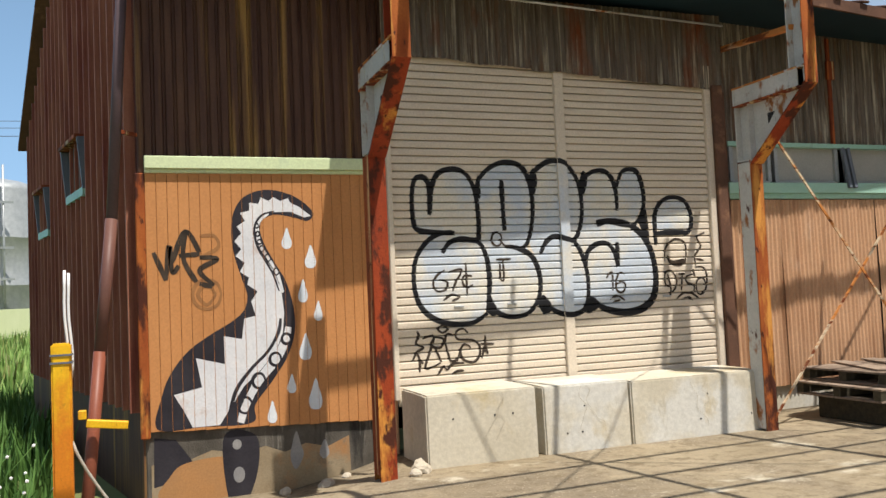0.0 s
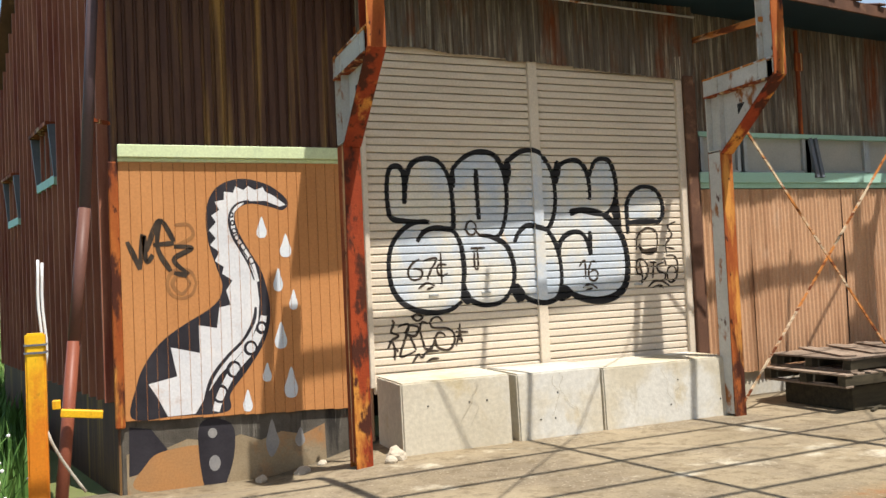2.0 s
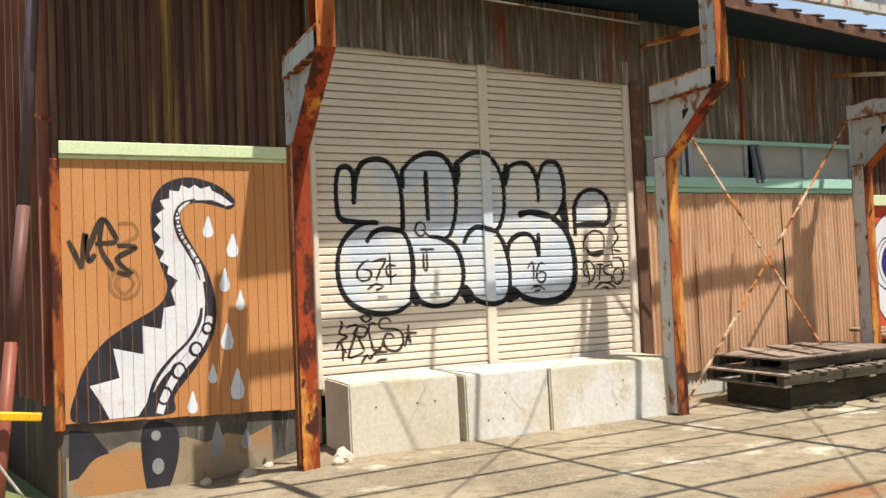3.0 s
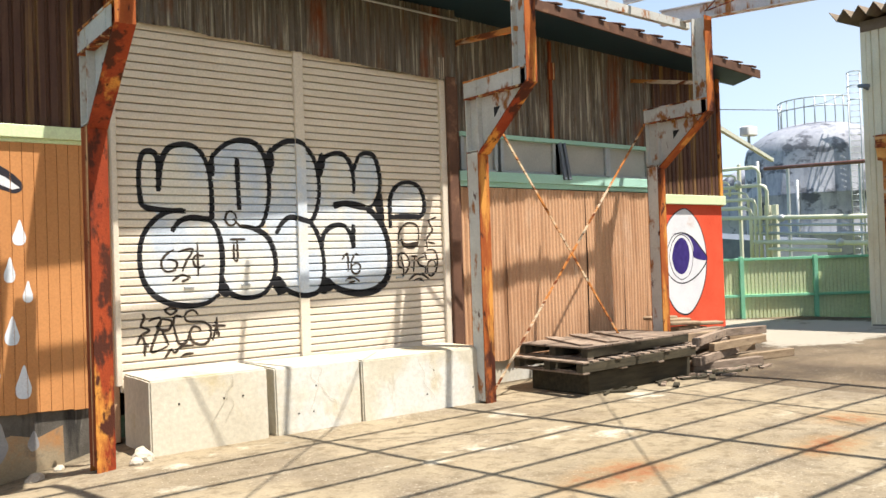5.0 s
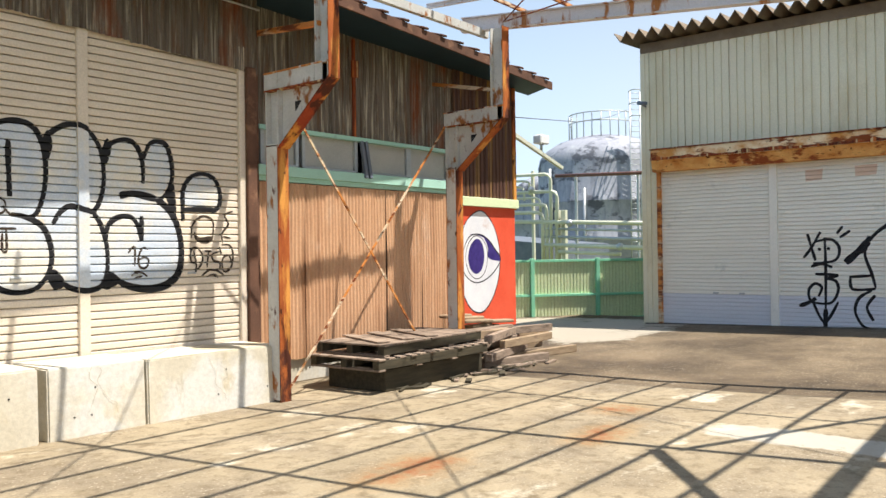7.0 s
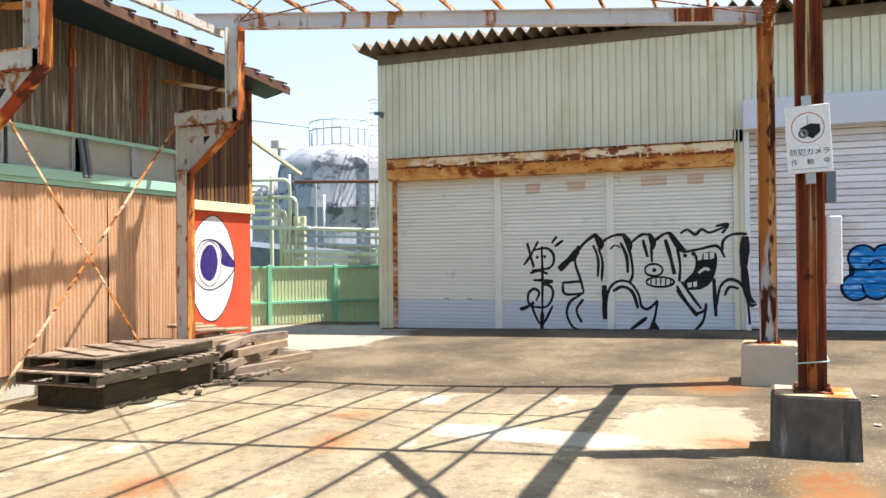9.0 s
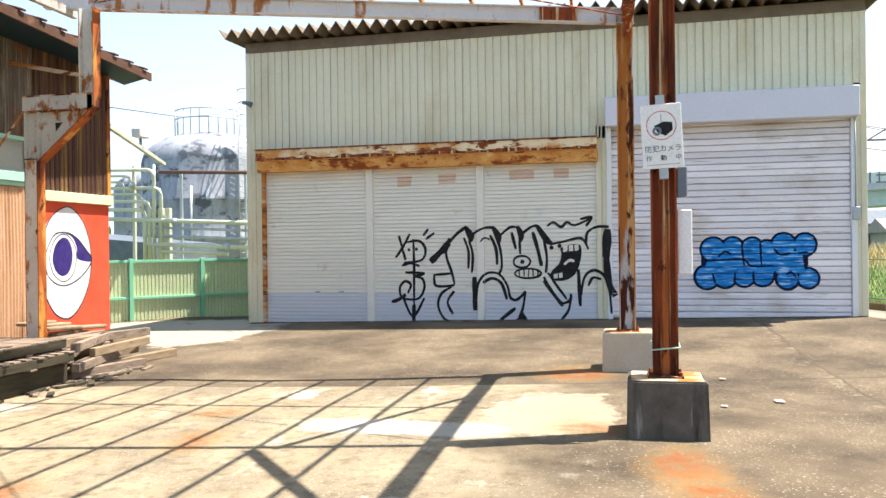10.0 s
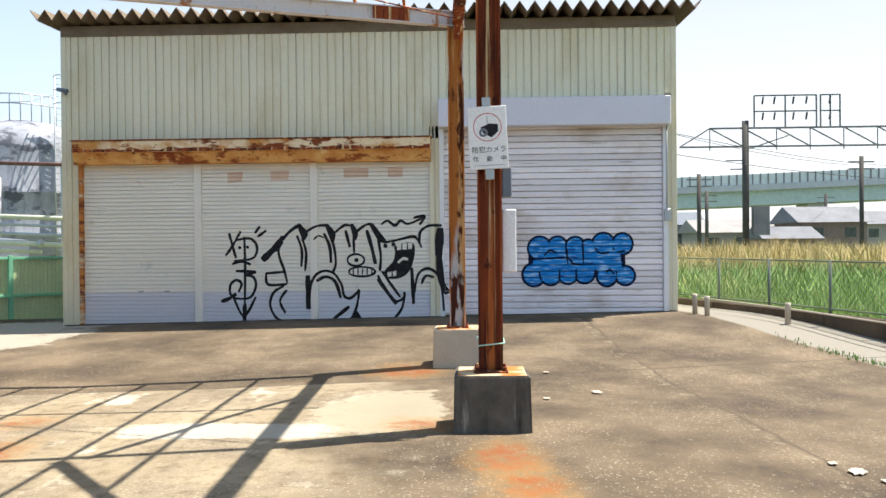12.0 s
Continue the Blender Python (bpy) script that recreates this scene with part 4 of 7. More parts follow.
# scale that eats up from the fold of the hood
b2 = bmesh.new()
edge_lo = edge_hi = None
for i in range(224):
    y = -0.26 + 0.03 * i
    h = 0.035 + 0.05 * max(0, noise.noise(Vector((y * 1.1, 2.0, 0))) + 0.25) + 0.03 * noise.noise(Vector((y * 7, 5.0, 0))) + 0.07 * max(0, noise.noise(Vector((y * 2.3, 9.0, 0))) - 0.15)
    lo, hi = b2.verts.new((BX - 0.264, y, 3.292)), b2.verts.new((BX - 0.264, y, 3.292 + max(0.008, h)))
    if edge_lo:
        b2.faces.new((edge_lo, lo, hi, edge_hi))
    edge_lo, edge_hi = lo, hi
on(trio, "rust_scale", b2, m_rust_dark, "dark rust along the fold")
b2 = bmesh.new()
box(b2, BX - 0.28, BX + 0.05, -0.29, 6.45, 3.50, 3.52)
on(trio, "hood_cap", b2, m_rust_dark)
for u in (5.25, 4.75):
    b2 = bmesh.new()
    box(b2, BX + 0.0, BX + 0.02, u - 0.05, u + 0.05, 0.66, 0.69)
    on(trio, "lift_handle", b2, m_galv, "", 0.003)
# wide shutter under the white hood
wide = thing("roller_shutter", "wide pale lilac-grey roller shutter with blue graffiti, closed", "roller shutter", (BX, -2.5, 0))
curtain(wide, -4.55, -0.50, BX + 0.03, 0.20, 3.76, 0.1145, m_shutter_c, "y", 0, None, 0.015)
b2 = bmesh.new()
box(b2, BX - 0.30, BX + 0.05, -4.65, -0.42, 3.67, 4.19)
on(wide, "hood", b2, m_hood, "smooth lilac-white shutter hood", 0.015)
for u in (-4.60, -0.47):
    b2 = bmesh.new()
    box(b2, BX - 0.05, BX + 0.06, u - 0.045, u + 0.045, 0.17, 3.72)
    on(wide, "guide_rail", b2, m_white, "", 0.006)


# ---- concrete blocks in front of the shutter ----
rnd = random.Random(21)
for x0, x1, y0, z1 in ((2.985, 4.02, 5.975, 0.615), (4.10, 4.985, 5.99, 0.60), (5.005, 6.53, 5.985, 0.583)):
    block = thing("concrete_block", "pale cast concrete block with hairline cracks before the shutter", "concrete block", ((x0 + x1) / 2, 6.3, 0), "blocks before the shutter")
    b2 = bmesh.new()
    box(b2, x0, x1, y0 - 0.02, 6.66, -0.02, z1)
    for q in b2.verts:
        if q.co.z > 0.3 and q.co.y < 6.2:
            q.co.y += 0.02
    bmesh.ops.bevel(b2, geom=b2.edges[:], offset=0.014, segments=2, affect="EDGES")
    bmesh.ops.triangulate(b2, faces=b2.faces[:])
    bmesh.ops.subdivide_edges(b2, edges=[e for e in b2.edges if e.calc_length() > 0.2], cuts=4, use_grid_fill=True)
    for q in b2.verts:
        q.co += noise.noise_vector(q.co * 4.0) * 0.004
    on(block, "body", b2, m_concrete)
    # small solid discs, their dark colour standing in for shade inside tie holes
    for k in range(3):
        b2 = bmesh.new()
        cx, cz = x0 + (x1 - x0) * rnd.uniform(0.1, 0.9), rnd.choice((0.17, 0.40))
        bmesh.ops.create_cone(b2, cap_ends=True, segments=10, radius1=0.008, radius2=0.008, depth=0.01, matrix=Matrix.Translation((cx, y0 - 0.018 + cz * 0.03, cz)) @ Matrix.Rotation(math.pi / 2, 4, "X"))
        on(block, "tie_hole", b2, m_dark)
    for k in range(2):
        px, pz = x0 + (x1 - x0) * rnd.uniform(0.2, 0.8), z1 - 0.02
        pts = [(px, pz)]
        for s in range(6):
            px, pz = px + rnd.uniform(-0.07, 0.07), pz - rnd.uniform(0.04, 0.1)
            pts.append((px, max(0.03, pz)))
        ob = paint("crack", block, "a", pts, 0.0035, m_crack, (), (), lambda u, v, y=y0: y - 0.025 + 0.02 * v / 0.6, 0.3)
        ob.location = -Vector(block.location)

# ---- steel frame of the lost canopy ----
frame_ob = thing("steel_canopy_frame", "rusty grey steel canopy frame standing without its roof", "canopy frame", (6.5, 3.0, 0))
ROW = ((2.60, 5.92, 0.20), (6.50, 5.945, 0.19), (9.70, 6.14, 0.18))
TOPZ = 4.42
for k, (x, y, dp) in enumerate(ROW):
    b2 = bmesh.new()
    h_section(b2, (x, y, -0.25), (x, y, 2.66), 0.14, dp, (0, 1, 0), 0.014)
    col = on(frame_ob, "column", b2, m_rust_red if k == 0 else m_rust, "rust-red steel column" if k == 0 else "grey-painted steel column with rusty flange")
    b2 = bmesh.new()
    box(b2, x - 0.074, x - 0.064, y - dp / 2 + 0.012, y + dp / 2 - 0.012, 0.02, 2.64)
    on(frame_ob, "column_plate", b2, m_grey_paint if k else m_rust_dark)
    # bracket reaching out to the upper post
    b2 = bmesh.new()
    for xx in (x - 0.005,):
        pts = [(xx, y + dp / 2, 2.62), (xx, y - 0.10, 2.62), (xx, y - 0.86, 3.24), (xx, y - 0.86, 3.40), (xx, y + dp / 2, 3.40)]
        if xx > x:
            pts = pts[::-1]
        lo = [b2.verts.new(p) for p in pts]
        hi = [b2.verts.new((p[0] + 0.01, p[1], p[2])) for p in pts]
        b2.faces.new(lo), b2.faces.new(hi[::-1])
        for i in range(5):
            b2.faces.new((lo[i], lo[(i + 1) % 5], hi[(i + 1) % 5], hi[i]))
    on(frame_ob, "bracket", b2, m_grey_paint, "peeling grey gusset bracket")
    # rusty flange; the first two are darker, their shade put into the colour
    b2 = bmesh.new()
    bar(b2, (x, y - 0.105, 2.62), (x, y - 0.87, 3.25), 0.15, 0.016, (0, -1, 1))
    on(frame_ob, "bracket_flange", b2, m_rust_red if k < 2 else m_rust, "rusty bracket flange")
    b2 = bmesh.new()
    bar(b2, (x, y + 0.11, 3.40), (x, y - 0.87, 3.40), 0.165, 0.016)
    on(frame_ob, "box_flange", b2, m_half_rust)
    b2 = bmesh.new()
    bar(b2, (x, y + 0.11, 3.22), (x, y - 0.80, 3.22), 0.165, 0.014)
    on(frame_ob, "box_flange", b2, m_rust_dark, "rust-bled lower flange")
    # dark patch laid on the gusset stands in for the shade of a hole
    b2 = bmesh.new()
    box(b2, x - 0.009, x - 0.0055, y - 0.40, y - 0.30, 2.98, 3.08)
    for q in b2.verts:
        if q.co.z < 3.0:
            q.co.y += 0.09 if q.co.y < y - 0.35 else -0.005
    on(frame_ob, "rust_hole", b2, m_dark)
    plates = [((x, yy, 3.22), (x, yy, 3.40), 0.16, 0.022, (0, 1, 0)) for yy in (y + 0.09, y - 0.10, y - 0.66)]
    plates += [((x, y - 0.10, 2.62), (x, y - 0.10, 3.22), 0.14, 0.012, (0, 1, 0)), ((x, y + dp / 2 - 0.006, 2.62), (x, y + dp / 2 - 0.006, 3.40), 0.14, 0.012, (0, 1, 0)), ((x, y - 0.11, 2.66), (x, y + dp / 2, 2.66), 0.14, 0.012, (0, 0, 1))]
    for p, q, w, h, up in plates:
        b2 = bmesh.new()
        bar(b2, p, q, w, h, up)
        on(frame_ob, "stiffener", b2, m_grey_paint)
    b2 = bmesh.new()
    box(b2, x - 0.072, x - 0.064, y - 0.78, y + dp / 2 - 0.012, 3.228, 3.392)
    on(frame_ob, "cover_plate", b2, m_grey_paint)
    b2 = bmesh.new()
    h_section(b2, (x, y - 0.77, 3.24), (x, y - 0.77, TOPZ), 0.14, 0.19, (0, 1, 0), 0.014)
    on(frame_ob, "upper_post", b2, m_rust_red if k == 0 else m_grey_paint)
    b2 = bmesh.new()
    bar(b2, (x, y - 0.873, 3.24), (x, y - 0.873, TOPZ), 0.145, 0.008, (0, 1, 0))
    on(frame_ob, "upper_flange", b2, m_rust, "orange rusty flange")
    if k:
        b2 = bmesh.new()
        bar(b2, (x - 0.02, y - 0.70, 3.80 if k == 1 else 3.62), (x + 0.42, WY - 0.03, 4.06 if k == 1 else 3.95), 0.07, 0.05)
        on(frame_ob, "wall_tie", b2, m_rust_cream)
K1, K2 = (7.93, -1.18), (11.62, -0.84)
for k, (x, y) in enumerate((K1, K2)):
    b2 = bmesh.new()
    h_section(b2, (x, y, 0.42), (x, y, TOPZ - 0.05), 0.20, 0.20, (0, 1, 0), 0.016)
    on(frame_ob, "column", b2, m_rust_dark if k == 0 else m_half_rust, "dark rust H-section column" if k == 0 else "")
# girders, oblique to the row
def girder(p, q, h=0.19, w=0.12, name="girder", mat=m_girder, label=""):
    b2 = bmesh.new()
    h_section(b2, p, q, w, h, (0, 0, 1), 0.012)
    return on(frame_ob, name, b2, mat, label)
GZ = TOPZ + 0.10
girder((9.68, 5.95, GZ + 0.03), (11.62, -0.95, GZ - 0.16), label="lilac-grey end girder with rust streaks")
girder((6.46, 5.75, GZ + 0.03), (7.93, -1.3, GZ - 0.16), 0.11, 0.07)
girder((2.58, 5.70, GZ + 0.03), (4.05, -1.5, GZ - 0.16), 0.12, 0.08)
girder((4.70, 5.62, GZ + 0.02), (5.93, -1.45, GZ - 0.13), 0.08, 0.045, "rafter")
girder((8.68, 5.72, GZ + 0.02), (9.45, -1.2, GZ - 0.13), 0.06, 0.04, "rafter")
girder((7.50, 0.28, GZ - 0.13), (6.30, -0.74, GZ - 0.15), 0.09, 0.09, "diagonal_beam")
girder((7.58, 0.12, GZ - 0.13), (10.25, -0.98, GZ - 0.15), 0.06, 0.06, "diagonal_beam")
girder((-3.5, -1.62, GZ - 0.15), (11.75, -0.86, GZ - 0.15), 0.17, 0.13, "edge_beam", m_rust_dark, "dark rusty edge beam")
# splice plate and knee of the edge column
b2 = bmesh.new()
c = Vector((11.62, -0.95, GZ - 0.16)).lerp(Vector((9.80, 5.95, GZ + 0.03)), 0.13)
d = (Vector((9.80, 5.95, 0)) - Vector((11.62, -0.95, 0))).normalized()
bar(b2, c - d * 0.23 + Vector((-0.065, 0, 0)), c + d * 0.23 + Vector((-0.065, 0, 0)), 0.012, 0.18)
on(frame_ob, "splice_plate", b2, m_rust_dark, "bolted dark rust splice plate")
b2 = bmesh.new()
bar(b2, (K2[0] - 0.12, K2[1] - 0.02, 4.10), (K2[0] - 0.45, K2[1] - 0.12, 4.75), 0.09, 0.07)
on(frame_ob, "knee_brace", b2, m_rust_dark)
# eaves channel along the row
b2 = bmesh.new()
bar(b2, (2.92, 5.42, TOPZ + 0.01), (9.90, 5.68, TOPZ + 0.01), 0.012, 0.10)
bar(b2, (2.92, 5.45, TOPZ + 0.06), (9.90, 5.71, TOPZ + 0.06), 0.05, 0.01)
bar(b2, (2.92, 5.45, TOPZ - 0.04), (9.90, 5.71, TOPZ - 0.04), 0.05, 0.01)
on(frame_ob, "eaves_channel", b2, m_grey_paint, "peeling grey eaves channel")
# purlins
for k in range(1, 11):
    f = (k + 0.35) / 11.6
    e = Vector((9.80, 5.95, 0)).lerp(Vector((11.62, -0.95, 0)), f)
    b2 = bmesh.new()
    x0 = 7.2 if k < 3 else -3.0
    bar(b2, (x0, e.y - (e.x - x0) * 0.045, GZ + 0.15 - 0.19 * f), (e.x + 0.04, e.y, GZ + 0.15 - 0.19 * f), 0.034, 0.045)
    on(frame_ob, "purlin", b2, m_rust_cream)
# roof tie rods
for p, q in (((9.9, 5.55), (8.0, -1.1)), ((6.55, 5.1), (11.5, -0.8)), ((10.25, 4.2), (10.8, 2.1)), ((6.52, 5.40), (3.40, 2.25)), ((2.75, 5.35), (6.9, 2.55)), ((9.85, 5.40), (4.35, -0.85))):
    b2 = bmesh.new()
    tube(b2, [(*p, GZ + 0.03 + (p[1] - 5.9) * 0.0275), (*q, GZ + 0.03 + (q[1] - 5.9) * 0.0275)], 0.009, 6)
    on(frame_ob, "tie_rod", b2, m_rust_dark)
# cross bracing between two columns
for p, q in (((6.60, 6.00, 3.30), (9.15, 6.06, 0.02)), ((9.78, 6.33, 3.28), (6.60, 5.99, 0.02))):
    b2 = bmesh.new()
    bar(b2, p, q, 0.012, 0.026)
    on(frame_ob, "cross_brace", b2, m_rust_cream)
# footings
for (x, y), mat, lab in ((K1, m_foot, "dark stained concrete footing with rusty top"), (K2, m_foot_pale, "pale concrete footing with rust stains")):
    foot = thing("column_footing", lab, "footing", (x, y, 0), "footings of the steel frame")
    b2 = bmesh.new()
    box(b2, x - 0.28, x + 0.30, y - 0.325, y + 0.31, -0.05, 0.455)
    for q in b2.verts:
        if q.co.z > 0.3:
            q.co.x = x + (q.co.x - x) * 0.95
            q.co.y = y + (q.co.y - y) * 0.96
    bmesh.ops.bevel(b2, geom=b2.edges[:], offset=0.012, segments=2, affect="EDGES")
    on(foot, "body", b2, mat)
    b2 = bmesh.new()
    box(b2, x - 0.24, x + 0.26, y - 0.285, y + 0.27, 0.45, 0.459)
    on(foot, "mortar_cap", b2, m_cap, "cream mortar cap stained orange by rust", 0.003)
    b2 = bmesh.new()
    box(b2, x - 0.14, x + 0.14, y - 0.14, y + 0.14, 0.459, 0.475)
    on(foot, "base_plate", b2, m_rust_dark, "rusty steel base plate", 0.003)
    for sx in (-0.115, 0.115):
        for sy in (-0.115, 0.115):
            b2 = bmesh.new()
            bmesh.ops.create_cone(b2, cap_ends=True, segments=6, radius1=0.016, radius2=0.014, depth=0.03, matrix=Matrix.Translation((x + sx, y + sy, 0.489)))
            on(foot, "bolt", b2, m_rust_dark)


# ---- stacked pallets and timber by the wall ----
def pallet(name, at, turn, size, label, mat, group, slats=7):
    """A wooden pallet: three stringers, top and bottom boards."""
    w, d = size
    ob = thing(name, label, "pallet", at, group)
    ob.rotation_euler.z = radians(turn)
    for y in (-d / 2 + 0.05, 0, d / 2 - 0.05):
        b = bmesh.new()
        box(b, -w / 2, w / 2, y - 0.045, y + 0.045, 0.018, 0.115)
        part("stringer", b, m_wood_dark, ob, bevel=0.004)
    for lev in (0.115, 0.0):
        n = slats if lev else 4
        for k in range(n):
            b = bmesh.new()
            x = -w / 2 + 0.05 + (w - 0.1) * k / (n - 1)
            s = random.uniform(-0.012, 0.012)
            box(b, x - 0.052, x + 0.052, -d / 2 + s, d / 2 + s, lev, lev + 0.02)
            part("board", b, mat, ob, bevel=0.003)
    return ob


PG = "pallets stacked by the wall"
# a squared timber bed under the stack
b2 = bmesh.new()
box(b2, -0.95, 0.95, -0.43, 0.43, 0.0, 0.25)
bmesh.ops.bevel(b2, geom=b2.edges[:], offset=0.012, segments=1, affect="EDGES")
bed = single("timber_crib", b2, m_wood_dark, "dark olive timber crib under the stacked pallets", "crib")
bed.location, bed.rotation_euler.z = (8.42, 5.86, 0.0), radians(3)
pallet("pallet", (8.30, 5.84, 0.25), 2, (2.05, 1.05), "weathered grey wooden pallet in the stack", m_wood, PG, 12)
pallet("pallet", (8.42, 5.95, 0.386), 5, (2.0, 1.0), "grey wooden pallet with curled top boards", m_wood, PG, 18)
for k in range(3):
    b2 = bmesh.new()
    x = 7.6 + 0.42 * k
    bar(b2, (x, 5.50, 0.535), (x + 0.35, 6.42, 0.538), 0.16, 0.016)
    single("loose_board", b2, m_wood, "loose grey board lying on the pallets", "board", "loose boards on the pallets", bevel=0.003)
rnd = random.Random(4)
for k in range(20):
    L = rnd.uniform(0.9, 2.3)
    lev = k // 5
    x, y = 10.45 + rnd.uniform(-0.3, 0.5), 5.55 + 0.17 * (k % 5) + lev * 0.08 + rnd.uniform(-0.04, 0.04)
    a = radians(rnd.uniform(-16, 22))
    b2 = bmesh.new()
    h = rnd.uniform(0.07, 0.10)
    z = 0.055 + lev * 0.11
    bar(b2, (x - L / 2 * math.cos(a), y - L / 2 * math.sin(a), z), (x + L / 2 * math.cos(a), y + L / 2 * math.sin(a), z), rnd.uniform(0.08, 0.13), 0.105)
    single("timber_beam", b2, (m_wood, m_wood_pale, m_wood)[k % 3], "rough sawn timber lying in a pile by the wall", "timber", "timber pile", bevel=0.006)
for k in range(6):
    b2 = bmesh.new()
    x, y, a = rnd.uniform(10.2, 11.2), rnd.uniform(6.35, 6.6), rnd.uniform(-0.5, 0.5)
    bar(b2, (x - 0.3, y, 0.42 + 0.04 * k), (x + 0.3, y + 0.2 * a, 0.40 + 0.04 * k), 0.16, 0.05)
    single("log", b2, m_wood_pale, "short split log on the timber pile", "log", "split logs", bevel=0.015)
b2 = bmesh.new()
box(b2, 9.9, 11.3, 6.28, 6.66, 0.0, 0.40)
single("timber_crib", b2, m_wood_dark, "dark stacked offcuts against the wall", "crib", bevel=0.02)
for k in range(46):
    b2 = bmesh.new()
    x, y, a = rnd.uniform(7.7, 10.6), 5.36 + rnd.gauss(0, 0.09), rnd.uniform(-0.7, 0.7)
    l = rnd.uniform(0.08, 0.38)
    z = 0.014
    bar(b2, (x - l / 2 * math.cos(a), y - l / 2 * math.sin(a), z), (x + l / 2 * math.cos(a), y + l / 2 * math.sin(a), z + 0.006), rnd.uniform(0.025, 0.07), 0.022)
    single("wood_scrap", b2, m_wood_dark if k % 3 else m_wood, "splintered wood scrap on the concrete", "wood scrap", "wood scraps by the pallets")
# broken concrete lump by the first column, and stones
for x, y, s in ((2.90, 5.90, 0.09), (2.82, 5.80, 0.05), (1.9, 6.68, 0.06), (2.25, 6.62, 0.08), (2.45, 6.68, 0.05)):
    b2 = bmesh.new()
    bmesh.ops.create_icosphere(b2, subdivisions=2, radius=s)
    for q in b2.verts:
        q.co *= 1 + 0.7 * noise.noise(q.co * 11 + Vector((x, y, 0)))
        q.co.z *= 0.7
        q.co += Vector((x, y, rise(x, y) + s * 0.45))
    single("rubble", b2, m_foot_pale, "broken pale concrete lump on the ground", "rubble", "rubble by the wall")
# yellow rag by the pile, pale scraps on the yard
for x, y, s, mat, lab in ((11.75, 5.95, 0.16, m_yellow, "crumpled yellow plastic scrap on the concrete"), (9.6, -2.3, 0.09, m_foot_pale, "flattened pale litter on the concrete"), (9.2, -1.75, 0.06, m_foot_pale, "flattened pale litter on the concrete"), (11.0, -1.9, 0.06, m_foot_pale, "flattened pale litter on the concrete"), (6.72, -3.46, 0.05, m_foot_pale, "broken pale flake of cement in a crack"), (6.50, -3.53, 0.09, m_foot_pale, "broken pale flake of cement in a crack"), (6.28, -3.62, 0.06, m_foot_pale, "broken pale flake of cement in a crack")):
    b2 = bmesh.new()
    bmesh.ops.create_grid(b2, x_segments=6, y_segments=6, size=s)
    for q in b2.verts:
        w = 1 + 0.6 * noise.noise(Vector((q.co.x * 14 + x, q.co.y * 14, y)))
        q.co = Vector((x + q.co.x * 0.7 * w, y + q.co.y * 0.5 * w, rise(x, y) + 0.012 + 0.05 * s * (1 + noise.noise(q.co * 30) * 3)))
    bmesh.ops.solidify(b2, geom=b2.faces[:], thickness=0.004)
    single("litter", b2, mat, lab, "litter", "litter on the yard")

# ---- warning sign and boxes on the column ----
SX = K1[0] - 0.135
sign = thing("warning_sign", "white warning sign with a black camera drawing in a red ring", "sign", (SX, -1.17, 2.38))
sign.rotation_euler.x = radians(-2.6)
b2 = bmesh.new()
box(b2, -0.006, 0.004, -0.158, 0.158, -0.255, 0.255)
part("panel", b2, m_white, sign, bevel=0.004)
m_ring = material("red_print", (0.5, 0.04, 0.05), (0.55, 0.06, 0.06), 3.0, rough=0.5, bump=0.0)
b2 = bmesh.new()
n = 40
for k in range(n):
    a0, a1 = 2 * math.pi * k / n, 2 * math.pi * (k + 1) / n
    b2.faces.new([b2.verts.new((-0.0075, r * math.cos(a), 0.085 + r * math.sin(a))) for r, a in ((0.110, a0), (0.116, a0), (0.116, a1), (0.110, a1))])
part("ring", b2, m_ring, sign)


def flat(points, x=-0.008):
    b = bmesh.new()
    b.faces.new([b.verts.new((x, y, z)) for y, z in points])
    return b


part("camera_drawing", flat([(0.035, 0.035), (0.055, 0.085), (-0.02, 0.115), (-0.085, 0.105), (-0.085, 0.045), (-0.03, 0.0)]), m_black, sign)
part("camera_drawing", flat([(0.004, 0.105), (-0.004, 0.105), (-0.004, 0.175), (0.004, 0.175)]), m_galv, sign)
b2 = bmesh.new()
for k in range(16):
    a0, a1 = 2 * math.pi * k / 16, 2 * math.pi * (k + 1) / 16
    b2.faces.new([b2.verts.new((-0.009, 0.035 + r * math.cos(a), 0.042 + r * math.sin(a))) for r, a in ((0.016, a0), (0.036, a0), (0.036, a1), (0.016, a1))])
part("camera_lens", b2, m_slate_steel, sign)
for text, y, z, size in (("防犯カメラ", 0.138, -0.118, 0.057), ("作", 0.132, -0.190, 0.05), ("動", 0.02, -0.190, 0.05), ("中", -0.095, -0.190, 0.05)):
    cu = bpy.data.curves.new("lettering", "FONT")
    cu.body, cu.size = text, size
    ob = new("lettering", cu)
    ob.matrix_basis = Matrix(((0, 0, -1, -0.0085), (-1, 0, 0, y), (0, 1, 0, z), (0, 0, 0, 1)))
    cu.materials.append(m_black)
    ob.parent = sign
part("small_print", flat([(0.125, -0.222), (-0.125, -0.222), (-0.125, -0.228), (0.125, -0.228)]), m_galv, sign)
for z0, z1 in ((0.255, 0.33), (-0.34, -0.255)):
    b2 = bmesh.new()
    box(b2, 0.0, 0.03, -0.035, 0.035, z0, z1)
    part("bracket", b2, m_galv, sign, bevel=0.004)
b2 = bmesh.new()
box(b2, K1[0] - 0.10, K1[0] + 0.04, -1.36, -1.285, 1.90, 2.14)
single("junction_box", b2, m_slate_steel, "dark grey junction box fixed to the column", "junction box", bevel=0.008)
b2 = bmesh.new()
box(b2, K1[0] - 0.04, K1[0] + 0.06, -1.40, -1.283, 1.28, 1.80)
